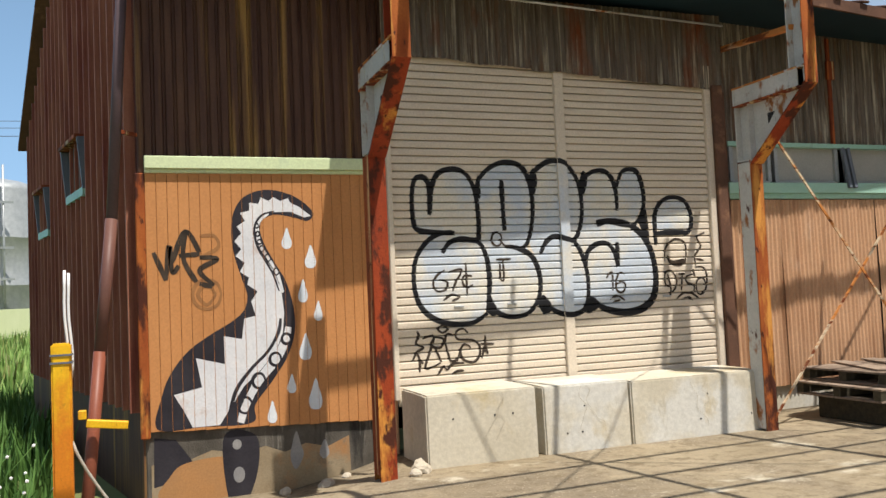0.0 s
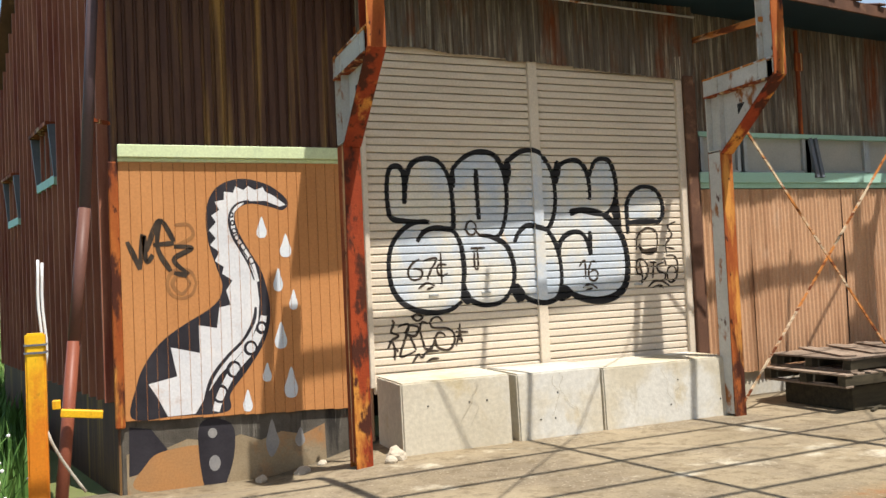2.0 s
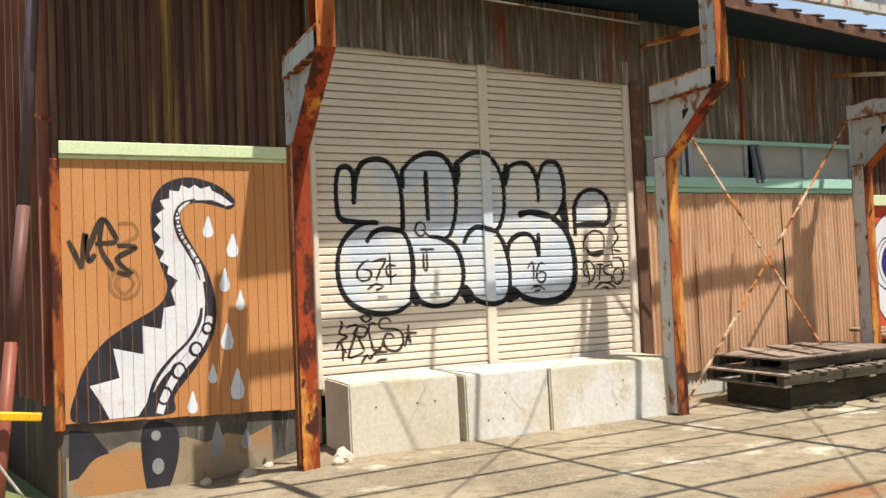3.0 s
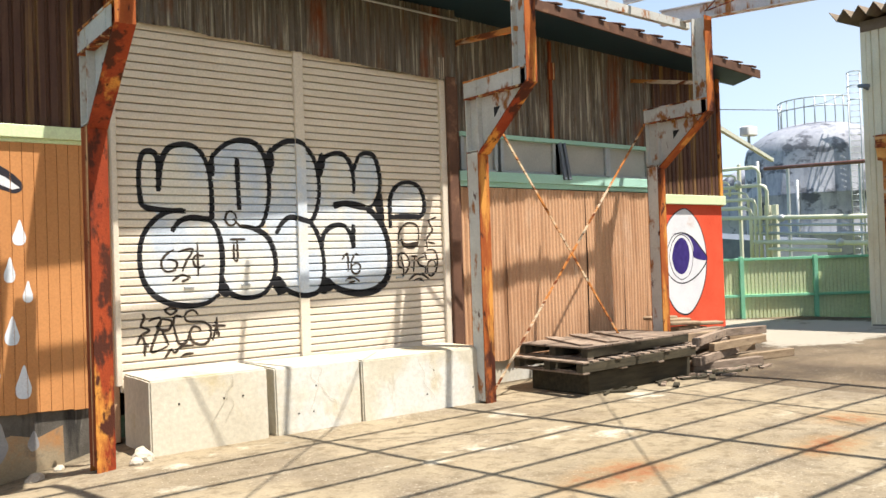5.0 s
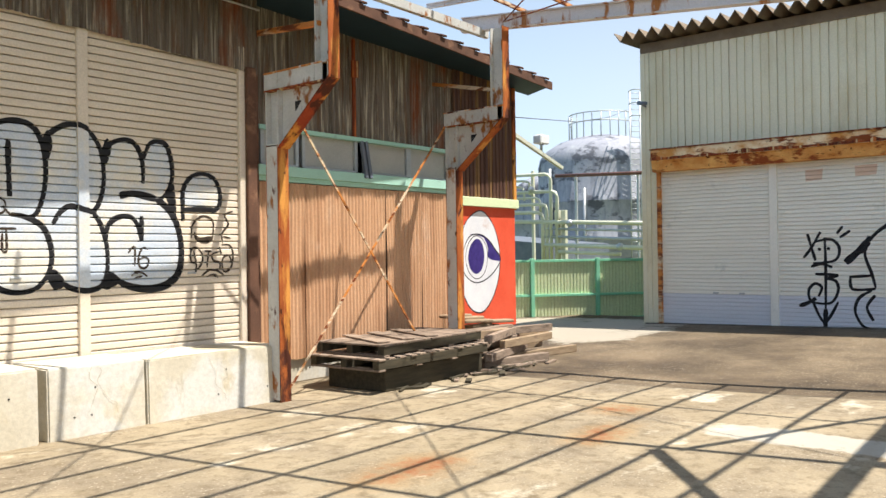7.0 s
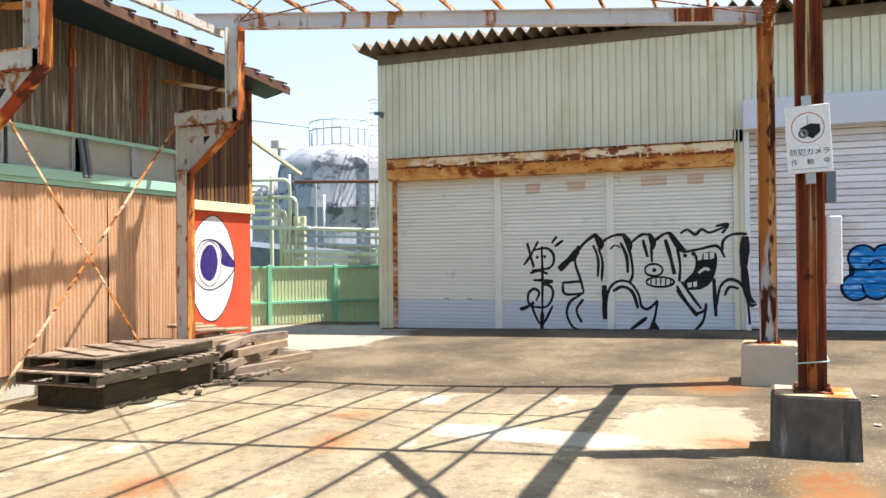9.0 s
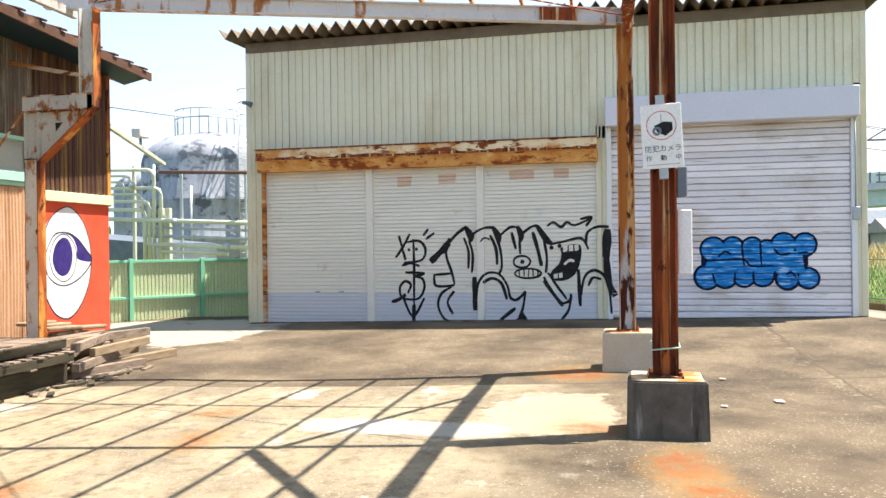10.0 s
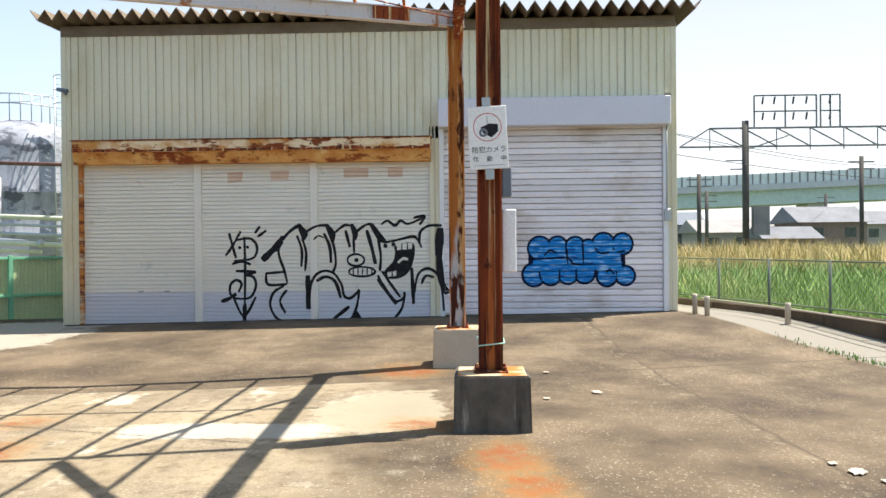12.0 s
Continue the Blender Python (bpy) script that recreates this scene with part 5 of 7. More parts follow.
single("control_box", b2, m_white, "tall white control box fixed to the column", "control box", bevel=0.008)
b2 = bmesh.new()
pts = [(K1[0] + a * 0.112, K1[1] + b * 0.112 , 0.68 + 0.012 * i) for i, (a, b) in enumerate(((-1, 1), (-1, 0), (-1, -1), (1, -1), (1, 1), (-1, 1)))]
tube(b2, pts, 0.006, 6)
single("wire_tie", b2, m_mint, "thin pale green wire tied round the column", "wire")

# ---- by the gable: guard post, downpipe, rope, white strips ----
b2 = bmesh.new()
box(b2, 0.185, 0.305, 5.15, 5.26, -0.5, 1.26)
bmesh.ops.bevel(b2, geom=b2.edges[:], offset=0.012, segments=2, affect="EDGES")
guard = thing("guard_post", "chipped yellow guard post at the gable corner", "guard post", (0.245, 5.2, 0))
on(guard, "post", b2, m_yellow)
b2 = bmesh.new()
for z in (1.13, 1.18):
    box(b2, 0.178, 0.312, 5.143, 5.267, z, z + 0.012)
on(guard, "wire_band", b2, m_slate_steel)
b2 = bmesh.new()
bar(b2, (0.33, 6.25, 0.60), (0.63, 6.25, 0.56), 0.06, 0.06)
bar(b2, (0.27, 6.30, 0.66), (0.33, 6.30, 0.66), 0.06, 0.07)
single("bracket_arm", b2, m_yellow, "yellow steel arm fixed to the downpipe", "bracket", bevel=0.006)
pipe = thing("downpipe", "leaning red-brown plastic downpipe at the gable corner", "downpipe", (0.33, 6.3, 0))
for p, q, r, mat in (((0.70, 6.66, 4.95), (0.535, 6.60, 2.15), 0.045, m_pipe_dark), ((0.535, 6.60, 2.20), (0.43, 6.45, 1.10), 0.048, m_pipe_red), ((0.43, 6.45, 1.13), (0.285, 6.27, -0.42), 0.048, m_pipe_orange)):
    b2 = bmesh.new()
    tube(b2, [p, q], r, 12)
    on(pipe, "pipe_length", b2, mat)
b2 = bmesh.new()
bar(b2, (0.56, 6.62, 2.95), (0.74, 6.82, 2.95), 0.03, 0.03)
on(pipe, "clip", b2, m_rust_dark)
for dx, h in ((0.0, 1.74), (0.025, 1.72)):
    b2 = bmesh.new()
    pts = [(0.265 + dx + 0.02 * math.sin(i * 0.9) * (1 - i / 7), 5.31, 1.0 + (h - 1.0) * i / 7) for i in range(8)]
    tube(b2, pts, 0.010, 6)
    single("white_cable", b2, m_white, "white cable end standing behind the guard post", "cable", "white cable ends")
b2 = bmesh.new()
pts = [(0.30 + 0.22 * i / 8, 5.2 + 0.02 * i / 8, 0.62 - 0.42 * (i / 8) ** 0.8) for i in range(9)]
tube(b2, pts, 0.011, 6)
single("rope", b2, m_rope, "frayed grey rope hanging from the guard post", "rope")
b2 = bmesh.new()
tube(b2, [(2.70, 6.25, -0.05), (2.705, 6.25, 1.45)], 0.02, 8)
single("conduit", b2, m_slate_steel, "dark conduit standing beside the column", "conduit")

# ---- small fittings on the far store and its surroundings ----
lamp_ob = thing("security_camera", "small dark security camera on the store corner", "camera", (BX - 0.04, 6.62, 4.42))
b2 = bmesh.new()
bar(b2, (0.02, 0, 0), (-0.16, 0.02, 0.04), 0.03, 0.03)
part("arm", b2, m_slate_steel, lamp_ob)
b2 = bmesh.new()
tube(b2, [(-0.12, 0.10, 0.07), (-0.22, -0.12, 0.02)], 0.04, 10)
part("body", b2, m_slate_steel, lamp_ob)
b2 = bmesh.new()
box(b2, BX - 0.12, BX - 0.03, -4.68, -4.56, 1.92, 2.14)
single("key_switch", b2, m_galv, "small grey key switch box beside the wide shutter", "switch box", bevel=0.008)
b2 = bmesh.new()
tube(b2, [(BX - 0.06, -4.62, 2.14), (BX - 0.06, -4.62, 3.7)], 0.012, 6)
single("conduit", b2, m_galv, "thin conduit running up from the switch box", "conduit")
flood = thing("floodlight", "small white floodlight on the stay pole", "floodlight", (15.2, 8.26, 3.53))
b2 = bmesh.new()
box(b2, -0.16, 0.16, -0.10, 0.10, 0.16, 0.34)
part("housing", b2, m_white, flood, bevel=0.02)
b2 = bmesh.new()
bar(b2, (0, 0, 0), (0, 0, 0.18), 0.04, 0.04)
part("bracket", b2, m_galv, flood)
b2 = bmesh.new()
bar(b2, (7.05, 6.70, 2.95), (7.12, 6.62, 2.50), 0.03, 0.02)
single("strap", b2, m_black, "black strap hanging at the window frame", "strap")


# ---- fence, tanks and pipes beyond the yard ----
fence = thing("sheet_fence", "pale green ribbed metal fence with darker green rails", "fence", (18.3, 10.0, 0))
FA, FB = Vector((15.08, 12.01, 0)), Vector((21.36, 7.05, 0))
fd = (FB - FA).normalized()
fo = Vector((fd.y, -fd.x, 0))
if fo.x > 0:
    fo = -fo
FL = (FB - FA).length
for k in range(8):
    b2 = ribbed(FA + fd * (FL * k / 8), fd, FL / 8, -0.14, 1.33, 0.085, 0.016, fo, "flat", 0, k)
    on(fence, "fence_sheet", b2, m_fence)
for k in range(4):
    p = FA + fd * (FL * (0.184 + k * 0.206)) + fo * 0.06
    b2 = bmesh.new()
    bar(b2, p + Vector((0, 0, -0.2)), p + Vector((0, 0, 1.36)), 0.09, 0.09, fd)
    on(fence, "post", b2, m_fence_post, "", 0.006)
for z in (-0.10, 0.48, 1.30):
    b2 = bmesh.new()
    bar(b2, FA + fo * 0.045 + Vector((0, 0, z)), FB + fo * 0.045 + Vector((0, 0, z)), 0.05, 0.06)
    on(fence, "rail", b2, m_fence_post, "", 0.004)
b2 = bmesh.new()
bar(b2, FA + fo * 0.1 + Vector((0, 0, -0.25)), FB + fo * 0.1 + Vector((0, 0, -0.25)), 0.5, 0.25)
single("kerb", b2, m_foot_pale, "soil-stained concrete kerb under the green fence", "kerb", kind="structure")


def tank(name, x, y, r, z_eave, z_top, label):
    ob = thing(name, label, "tank", (x, y, 0))
    b = bmesh.new()
    n, rings = 48, []
    prof = [(r, -0.5), (r, z_eave * 0.33), (r + 0.03, z_eave * 0.335), (r, z_eave * 0.34), (r, z_eave * 0.66), (r + 0.03, z_eave * 0.665), (r, z_eave * 0.67), (r, z_eave)]
    prof += [(r * math.cos(a), z_eave + (z_top - z_eave) * math.sin(a)) for a in (0.25, 0.5, 0.8, 1.1, 1.35)]
    for rr, z in prof:
        rings.append([b.verts.new((rr * math.cos(2 * math.pi * k / n), rr * math.sin(2 * math.pi * k / n), z)) for k in range(n)])
    for a, c in zip(rings, rings[1:]):
        for k in range(n):
            b.faces.new((a[k], a[(k + 1) % n], c[(k + 1) % n], c[k])).smooth = True
    b.faces.new(rings[-1])
    part("shell", b, m_tank, ob)
    return ob


big = tank("storage_tank", 45, 23.1, 3.75, 6.5, 8.35, "large silver storage tank with dark peeling patches")
for a in range(12):
    ang = math.pi * (0.55 + a / 11 * 0.95)
    b2 = bmesh.new()
    tube(b2, [(1.9 * math.cos(ang), 1.9 * math.sin(ang), 7.9), (1.9 * math.cos(ang), 1.9 * math.sin(ang), 9.5)], 0.035, 6)
    part("rail_post", b2, m_galv, big)
for z in (9.5, 9.0):
    b2 = bmesh.new()
    tube(b2, [(1.9 * math.cos(math.pi * (0.55 + a / 11 * 0.95)), 1.9 * math.sin(math.pi * (0.55 + a / 11 * 0.95)), z) for a in range(12)], 0.035, 6)
    part("top_rail", b2, m_galv, big)
for dy in (-0.2, 0.2):
    b2 = bmesh.new()
    tube(b2, [(-2.3 - dy, -3.3 + dy, 0), (-2.3 - dy, -3.3 + dy, 10.2)], 0.04, 6)
    part("ladder_rail", b2, m_galv, big)
for k in range(34):
    b2 = bmesh.new()
    tube(b2, [(-2.1, -3.5, 0.3 * k + 0.2), (-2.5, -3.1, 0.3 * k + 0.2)], 0.02, 5)
    part("rung", b2, m_galv, big)
for z in (8.8, 9.5, 10.2):
    b2 = bmesh.new()
    tube(b2, [(-2.3 - 0.5 * math.sin(a), -3.3 - 0.35 * math.cos(a) - 0.2 * math.sin(a), z) for a in (math.pi * i / 10 for i in range(11))], 0.03, 5)
    part("ladder_hoop", b2, m_galv, big)
for p, q in (((-3.85, 1.2, 0), (-3.85, 1.2, 6.2)), ((-3.7, -0.9, 0), (-3.7, -0.9, 5.0))):
    b2 = bmesh.new()
    tube(b2, [p, q], 0.09, 8)
    part("riser_pipe", b2, m_galv, big)
tank("storage_tank", 50, 29.6, 2.7, 5.4, 6.9, "smaller pale silver tank behind the pipes")
white_tank = tank("storage_tank", -8.6, 62, 3.4, 9.4, 10.4, "white tank with ladder far beyond the gable")
white_tank.children[0].data.materials[0] = m_galv
for dy in (0.6, 1.6):
    b2 = bmesh.new()
    tube(b2, [(dy, -3.6, 0), (dy, -3.6, 10.8)], 0.07, 6)
    part("ladder_rail", b2, m_galv, white_tank)
for z in (3.5, 5.5, 8.4):
    b2 = bmesh.new()
    bar(b2, (-3.5, -3.65, z), (2.2, -3.65, z), 0.1, 0.14)
    part("walkway", b2, m_galv, white_tank)
b2 = bmesh.new()
box(b2, -40, 3, 57.9, 58.0, -0.2, 1.6)
single("sheet_fence", b2, m_fence, "pale green sheet fence far beyond the grass", "fence")

rack = thing("pipe_rack", "cream-painted pipe rack with bends and valves behind the fence", "pipe rack", (30, 16, 0))
X = 30.0
for z, r in ((2.56, 0.085), (2.28, 0.05), (1.96, 0.06), (1.63, 0.085), (1.36, 0.07)):
    b2 = bmesh.new()
    y0 = 19.8 if z in (2.56,) else (17.6 if z > 1.5 else 17.0)
    y1 = 14.2 if z == 1.36 else 11.0
    tube(b2, [(X, y0, z + (y0 - 13.5) * 0.045), (X, y1, z + (y1 - 13.5) * 0.045)], r, 10)
    on(rack, "pipe", b2, m_pipe_cream if r > 0.065 else m_galv)
for z, ye, r in ((4.70, 17.3, 0.07), (4.48, 18.3, 0.05), (3.98, 17.0, 0.07), (3.75, 17.8, 0.05), (3.47, 17.5, 0.07), (3.15, 17.7, 0.08), (4.25, 18.6, 0.05)):
    b2 = bmesh.new()
    pts = [(X, 20.6, z + 0.06), (X, ye + 0.25, z), (X, ye + 0.07, z - 0.07), (X, ye, z - 0.25), (X, ye, 1.0 if r > 0.06 else z - 0.6)]
    tube(b2, pts, r, 10)
    on(rack, "bent_pipe", b2, m_pipe_cream)
for y, z1, w in ((18.26, 4.9, 0.12), (17.10, 3.2, 0.20), (16.80, 3.2, 0.20), (16.2, 4.5, 0.10), (13.5, 4.6, 0.08), (19.6, 5.0, 0.1)):
    b2 = bmesh.new()
    box(b2, X + 0.1, X + 0.1 + w, y - w / 2, y + w / 2, -0.3, z1)
    on(rack, "upright", b2, m_pipe_cream if w > 0.11 else m_galv, "", 0.01)
b2 = bmesh.new()
tube(b2, [(X - 0.1, 17.0, 4.58), (X - 0.1, 10.5, 4.34)], 0.07, 8)
on(rack, "pipe", b2, m_pipe_red)
for y, z in ((16.4, 2.66), (14.2, 1.68), (18.2, 4.1)):
    b2 = bmesh.new()
    bmesh.ops.create_icosphere(b2, subdivisions=2, radius=0.15, matrix=Matrix.Translation((X - 0.05, y, z)))
    on(rack, "valve", b2, m_galv)
b2 = bmesh.new()
bar(b2, (12.3, 7.0, 3.5), (18.0, 9.48, 3.5), 0.07, 0.07)
single("stay_pole", b2, m_pipe_cream, "pale stay pole running out from the gable end", "stay pole")
b2 = bmesh.new()
box(b2, 33, 39, 19.5, 26, -0.3, 2.5)
for q in b2.verts:
    if q.co.z > 0 and q.co.y < 20:
        q.co.z = 1.9
single("shed", b2, m_slate_steel, "low dark shed behind the pipe rack", "shed")

# ---- railway, viaduct and houses beyond the field ----
# far steel is lightened, so distance haze is part of its colour
m_steel_far = material("hazed_steel", (0.17, 0.17, 0.18), (0.25, 0.245, 0.24), 1.0, rough=0.7, bump=0.0)
m_pole = material("dark_pole", (0.06, 0.055, 0.05), (0.10, 0.09, 0.08), 1.0, rough=0.8, bump=0.0)
gantry = thing("railway_gantry", "grey lattice railway gantry on a dark pole", "gantry", (60, -20, 0))
b2 = bmesh.new()
tube(b2, [(60, -20.05, -0.5), (60, -20.05, 9.95)], 0.24, 10)
on(gantry, "pole", b2, m_pole)
b2 = bmesh.new()
box(b2, 59.7, 60.2, -21.6, -20.5, 2.0, 4.0)
on(gantry, "cabinet", b2, m_steel_far)
for z0, ya, yb in ((9.45, -17.6, -60), (8.17, -15.5, -60)):
    b2 = bmesh.new()
    bar(b2, (60, ya, z0), (60, yb, z0), 0.12, 0.12)
    on(gantry, "chord", b2, m_steel_far)
for k in range(18):
    y = -17.6 - 2.3 * k
    b2 = bmesh.new()
    bar(b2, (60, y, 9.45), (60, y - 2.3, 8.17), 0.08, 0.08)
    on(gantry, "diagonal", b2, m_steel_far)
    b2 = bmesh.new()
    bar(b2, (60, y, 9.45), (60, y, 7.9), 0.06, 0.06)
    on(gantry, "hanger", b2, m_steel_far)
b2 = bmesh.new()
bar(b2, (60, -15.5, 8.17), (60, -17.6, 9.45), 0.09, 0.09)
on(gantry, "diagonal", b2, m_steel_far)
for y0, y1 in ((-20.67, -24.94), (-25.22, -26.55)):
    for z in (11.7, 10.6):
        b2 = bmesh.new()
        bar(b2, (60, y0, z), (60, y1, z), 0.09, 0.09)
        on(gantry, "upper_rail", b2, m_steel_far)
    for y in (y0, (y0 + y1) / 2, y1):
        b2 = bmesh.new()
        bar(b2, (60, y, 9.45), (60, y, 11.7), 0.09, 0.09)
        on(gantry, "upper_post", b2, m_steel_far)
for y in (-21.3, -22.1, -23.4, -24.3, -25.9):
    for z in (11.6, 10.5):
        b2 = bmesh.new()
        bar(b2, (60, y, z), (60, y + 0.08, z - 0.5), 0.1, 0.1)
        on(gantry, "insulator", b2, m_pole)
for k, z in enumerate((7.9, 7.2, 6.6)):
    b2 = bmesh.new()
    bar(b2, (60, -20, z), (60, -18.4 - 0.3 * k if k else -23.0, z + (0.0 if k else 1.0)), 0.08, 0.08)
    on(gantry, "arm", b2, m_steel_far)
for x, y, z in ((-40, 78, 18.2), (10, 78, 18.2), (62, -28.9, 7.6), (64, -17.9, 6.6), (75, -21.5, 6.0), (90, -38, 6.5)):
    p = thing("utility_pole", "thin dark utility pole with cross arms", "utility pole", (x, y, 0), "utility poles by the railway")
    b2 = bmesh.new()
    tube(b2, [(x, y, -0.5), (x, y, z)], 0.16, 8)
    on(p, "pole", b2, m_pole)
    for dz in (0.4, 0.9):
        b2 = bmesh.new()
        bar(b2, (x, y - 0.9, z - dz), (x, y + 0.9, z - dz), 0.1, 0.1)
        on(p, "cross_arm", b2, m_steel_far)
for k, (z, dz) in enumerate(((7.9, 0.4), (7.5, 0.5), (6.0, 0.6))):
    b2 = bmesh.new()
    y = -19 - 3 * k
    tube(b2, [(40 + 8 * i, y - (i - 2.5) * (6 + k), z + 0.1 * i + dz * ((i - 2.5) / 2.5) ** 2) for i in range(7)], 0.02, 4)
    single("overhead_wire", b2, m_pole, "thin overhead railway wire", "wire", "overhead wires")
for z in (16.2, 16.9, 17.5):
    b2 = bmesh.new()
    tube(b2, [(-40 + 10 * i, 78, z + 0.004 * (i * 10 - 20) ** 2 * 0.25) for i in range(6)], 0.025, 4)
    single("overhead_wire", b2, m_pole, "thin overhead wire across the sky", "wire", "overhead wires")
b2 = bmesh.new()
tube(b2, [(12.2, 7.0, 3.75), (20, 10.2, 4.9), (30, 14.6, 6.7), (42.6, 19.9, 9.3)], 0.008, 5)
single("overhead_wire", b2, m_pole, "thin service wire leaving the gable end", "wire", "overhead wires")

m_viaduct = material("pale_green_girder", (0.42, 0.52, 0.48), (0.48, 0.57, 0.53), 0.1, rough=0.6, bump=0.0, fine=2)
m_deck = material("grey_viaduct_concrete", (0.44, 0.45, 0.46), (0.52, 0.53, 0.53), 0.1, rough=0.8, bump=0.0, fine=2)
m_barrier = material("pale_noise_barrier", (0.62, 0.66, 0.64), (0.68, 0.71, 0.69), 0.1, rough=0.5, bump=0.0, fine=2)
viaduct = thing("viaduct", "pale green girder road viaduct with a noise barrier", "viaduct", (112, -60, 0))
V0, V1 = Vector((110, 20, 6.0)), Vector((112, -220, 14.6))


def along(y, lift):
    f = (y - 20) / (-240)
    p = V0.lerp(V1, f)
    return p + Vector((0, 0, lift))


for name, z0, z1, wdt, mat in (("girder", 0.0, 1.9, 8.0, m_viaduct), ("deck", 1.9, 2.7, 9.5, m_deck)):
    b2 = bmesh.new()
    bar(b2, V0 + Vector((4, 0, (z0 + z1) / 2 - 1.8)), V1 + Vector((4, 0, (z0 + z1) / 2 - 1.8)), wdt, z1 - z0)
    on(viaduct, name, b2, mat)
b2 = bmesh.new()
bar(b2, V0 + Vector((-0.5, 0, 1.55)), V1 + Vector((-0.5, 0, 1.55)), 0.12, 1.3)
on(viaduct, "barrier", b2, m_barrier)
for k in range(60):
    b2 = bmesh.new()
    y = -24 - 1.0 * k
    bar(b2, along(y, 0.9) + Vector((-0.62, 0, 0)), along(y, 2.25) + Vector((-0.62, 0, 0)), 0.14, 0.14, (1, 0, 0))
    on(viaduct, "barrier_post", b2, m_steel_far)
for y in (-10, -46, -80, -120):
    b2 = bmesh.new()
    box(b2, 112, 116, y - 1.2, y + 1.2, -1, along(y, -1.8).z)
    on(viaduct, "pier", b2, m_deck)

m_tiles = material("grey_roof_tiles", (0.12, 0.125, 0.14), (0.18, 0.185, 0.20), 0.5, rough=0.6, bump=0.0, fine=4)
m_render = material("tan_house_wall", (0.20, 0.15, 0.13), (0.26, 0.20, 0.175), 0.5, rough=0.8, bump=0.0, fine=4)
m_pale_wall = material("pale_house_wall", (0.30, 0.28, 0.26), (0.36, 0.34, 0.32), 0.5, rough=0.8, bump=0.0, fine=4)
m_pale_roof = material("pale_shed_roof", (0.24, 0.22, 0.21), (0.32, 0.30, 0.28), 0.5, rough=0.7, bump=0.0, fine=4)


def house(x, y0, y1, depth, z_eave, z_ridge, wallm, roofm, label):
    """A plain house with a ridge along y, its long side to the field."""
    ob = thing("house", label, "house", (x + depth / 2, (y0 + y1) / 2, 0), "houses beyond the field")
    b = bmesh.new()
    box(b, x, x + depth, y0, y1, -0.5, z_eave)
    on(ob, "wall", b, wallm)
    b = bmesh.new()
    o = 0.5
    v = [(x - o, y0 - o, z_eave - 0.1), (x - o, y1 + o, z_eave - 0.1), (x + depth / 2, y1 + o, z_ridge), (x + depth / 2, y0 - o, z_ridge), (x + depth + o, y0 - o, z_eave - 0.1), (x + depth + o, y1 + o, z_eave - 0.1)]
    q = [b.verts.new(p) for p in v]
    for f in ((0, 1, 2, 3), (3, 2, 5, 4), (0, 3, 4), (1, 5, 2), (0, 4, 5, 1)):
        b.faces.new([q[i] for i in f])
    on(ob, "roof", b, roofm)
    n = max(1, int(abs(y1 - y0) / 2.4))
    for k in range(n):
        yy = y0 + (y1 - y0) * (k + 0.5) / n
        b = bmesh.new()
        box(b, x - 0.04, x + 0.02, yy - 0.5, yy + 0.5, z_eave - 1.5, z_eave - 0.6)
        on(ob, "window", b, m_glass)


house(80, -37.6, -31.6, 7, 3.4, 4.9, m_render, m_tiles, "tan house with a grey tiled roof")
house(76, -31.4, -27.0, 5, 1.9, 2.9, m_render, m_tiles, "low outbuilding with a grey roof")
house(86, -31.5, -24.0, 8, 2.6, 3.9, m_pale_wall, m_pale_roof, "low pale house with a weathered roof")
house(95, -26.5, -22.0, 6, 3.6, 5.0, m_slate_steel, m_slate_steel, "dark blue-grey house at the field's edge")
house(90, -50, -41.5, 8, 3.4, 4.8, m_pale_wall, m_tiles, "pale house with a grey tiled roof")
house(92, -66, -55, 8, 3.4, 5.2, m_render, m_tiles, "tan house with a dark tiled roof")

# ---- field edge: low wall, wire fence, bollards ----
EA, EB = Vector((18.6, -5.25, 0)), Vector((3.0, -10.15, 0))
ed = (EB - EA).normalized()
en = Vector((-ed.y, ed.x, 0))
if en.y > 0:
    en = -en
m_mossy = material("mossy_dark_wall", (0.06, 0.043, 0.03), (0.12, 0.088, 0.06), 2.0, rough=0.9, bump=0.4,
                   layers=[((0.07, 0.08, 0.03), 3.0, 0.55, 0.75, ONE, 0.9)])
for k in range(11):
    a, b = EA + ed * (1.5 * k), EA + ed * (1.5 * k + 1.485)
    b2 = bmesh.new()
    bar(b2, a + Vector((0, 0, 0.07)), b + Vector((0, 0, 0.07)), 0.16, 0.62)
    on_wall = single("low_wall", b2, m_mossy, "mossy brown low concrete wall along the field", "low wall", "low wall sections", "structure", bevel=0.012)
wire = thing("wire_fence", "thin green-grey chain-link fence on the low wall", "fence", (EA + ed * 8)[:])
for k in range(12):
    p = EA + ed * (1.5 * k) + en * 0.05
    b2 = bmesh.new()
    tube(b2, [p + Vector((0, 0, 0.2)), p + Vector((0, 0, 1.22))], 0.026, 8)
    on(wire, "post", b2, m_wire)
for z in (1.2, 0.45):
    b2 = bmesh.new()
    tube(b2, [EA + en * 0.05 + Vector((0, 0, z)), EB + en * 0.05 + Vector((0, 0, z))], 0.014, 6)
    on(wire, "rail", b2, m_wire)
b2 = bmesh.new()
nw = 130
for k in range(nw):
    for s in (1, -1):
        u = 16.0 * k / nw
        p, q = EA + ed * u + en * 0.05 + Vector((0, 0, 0.45)), EA + ed * (u + s * 0.75) + en * 0.05 + Vector((0, 0, 1.2))
        bar(b2, p, q, 0.004, 0.004)
mesh_ob = on(wire, "chain_link", b2, m_wire)
mesh_ob["kind"] = "stuff"
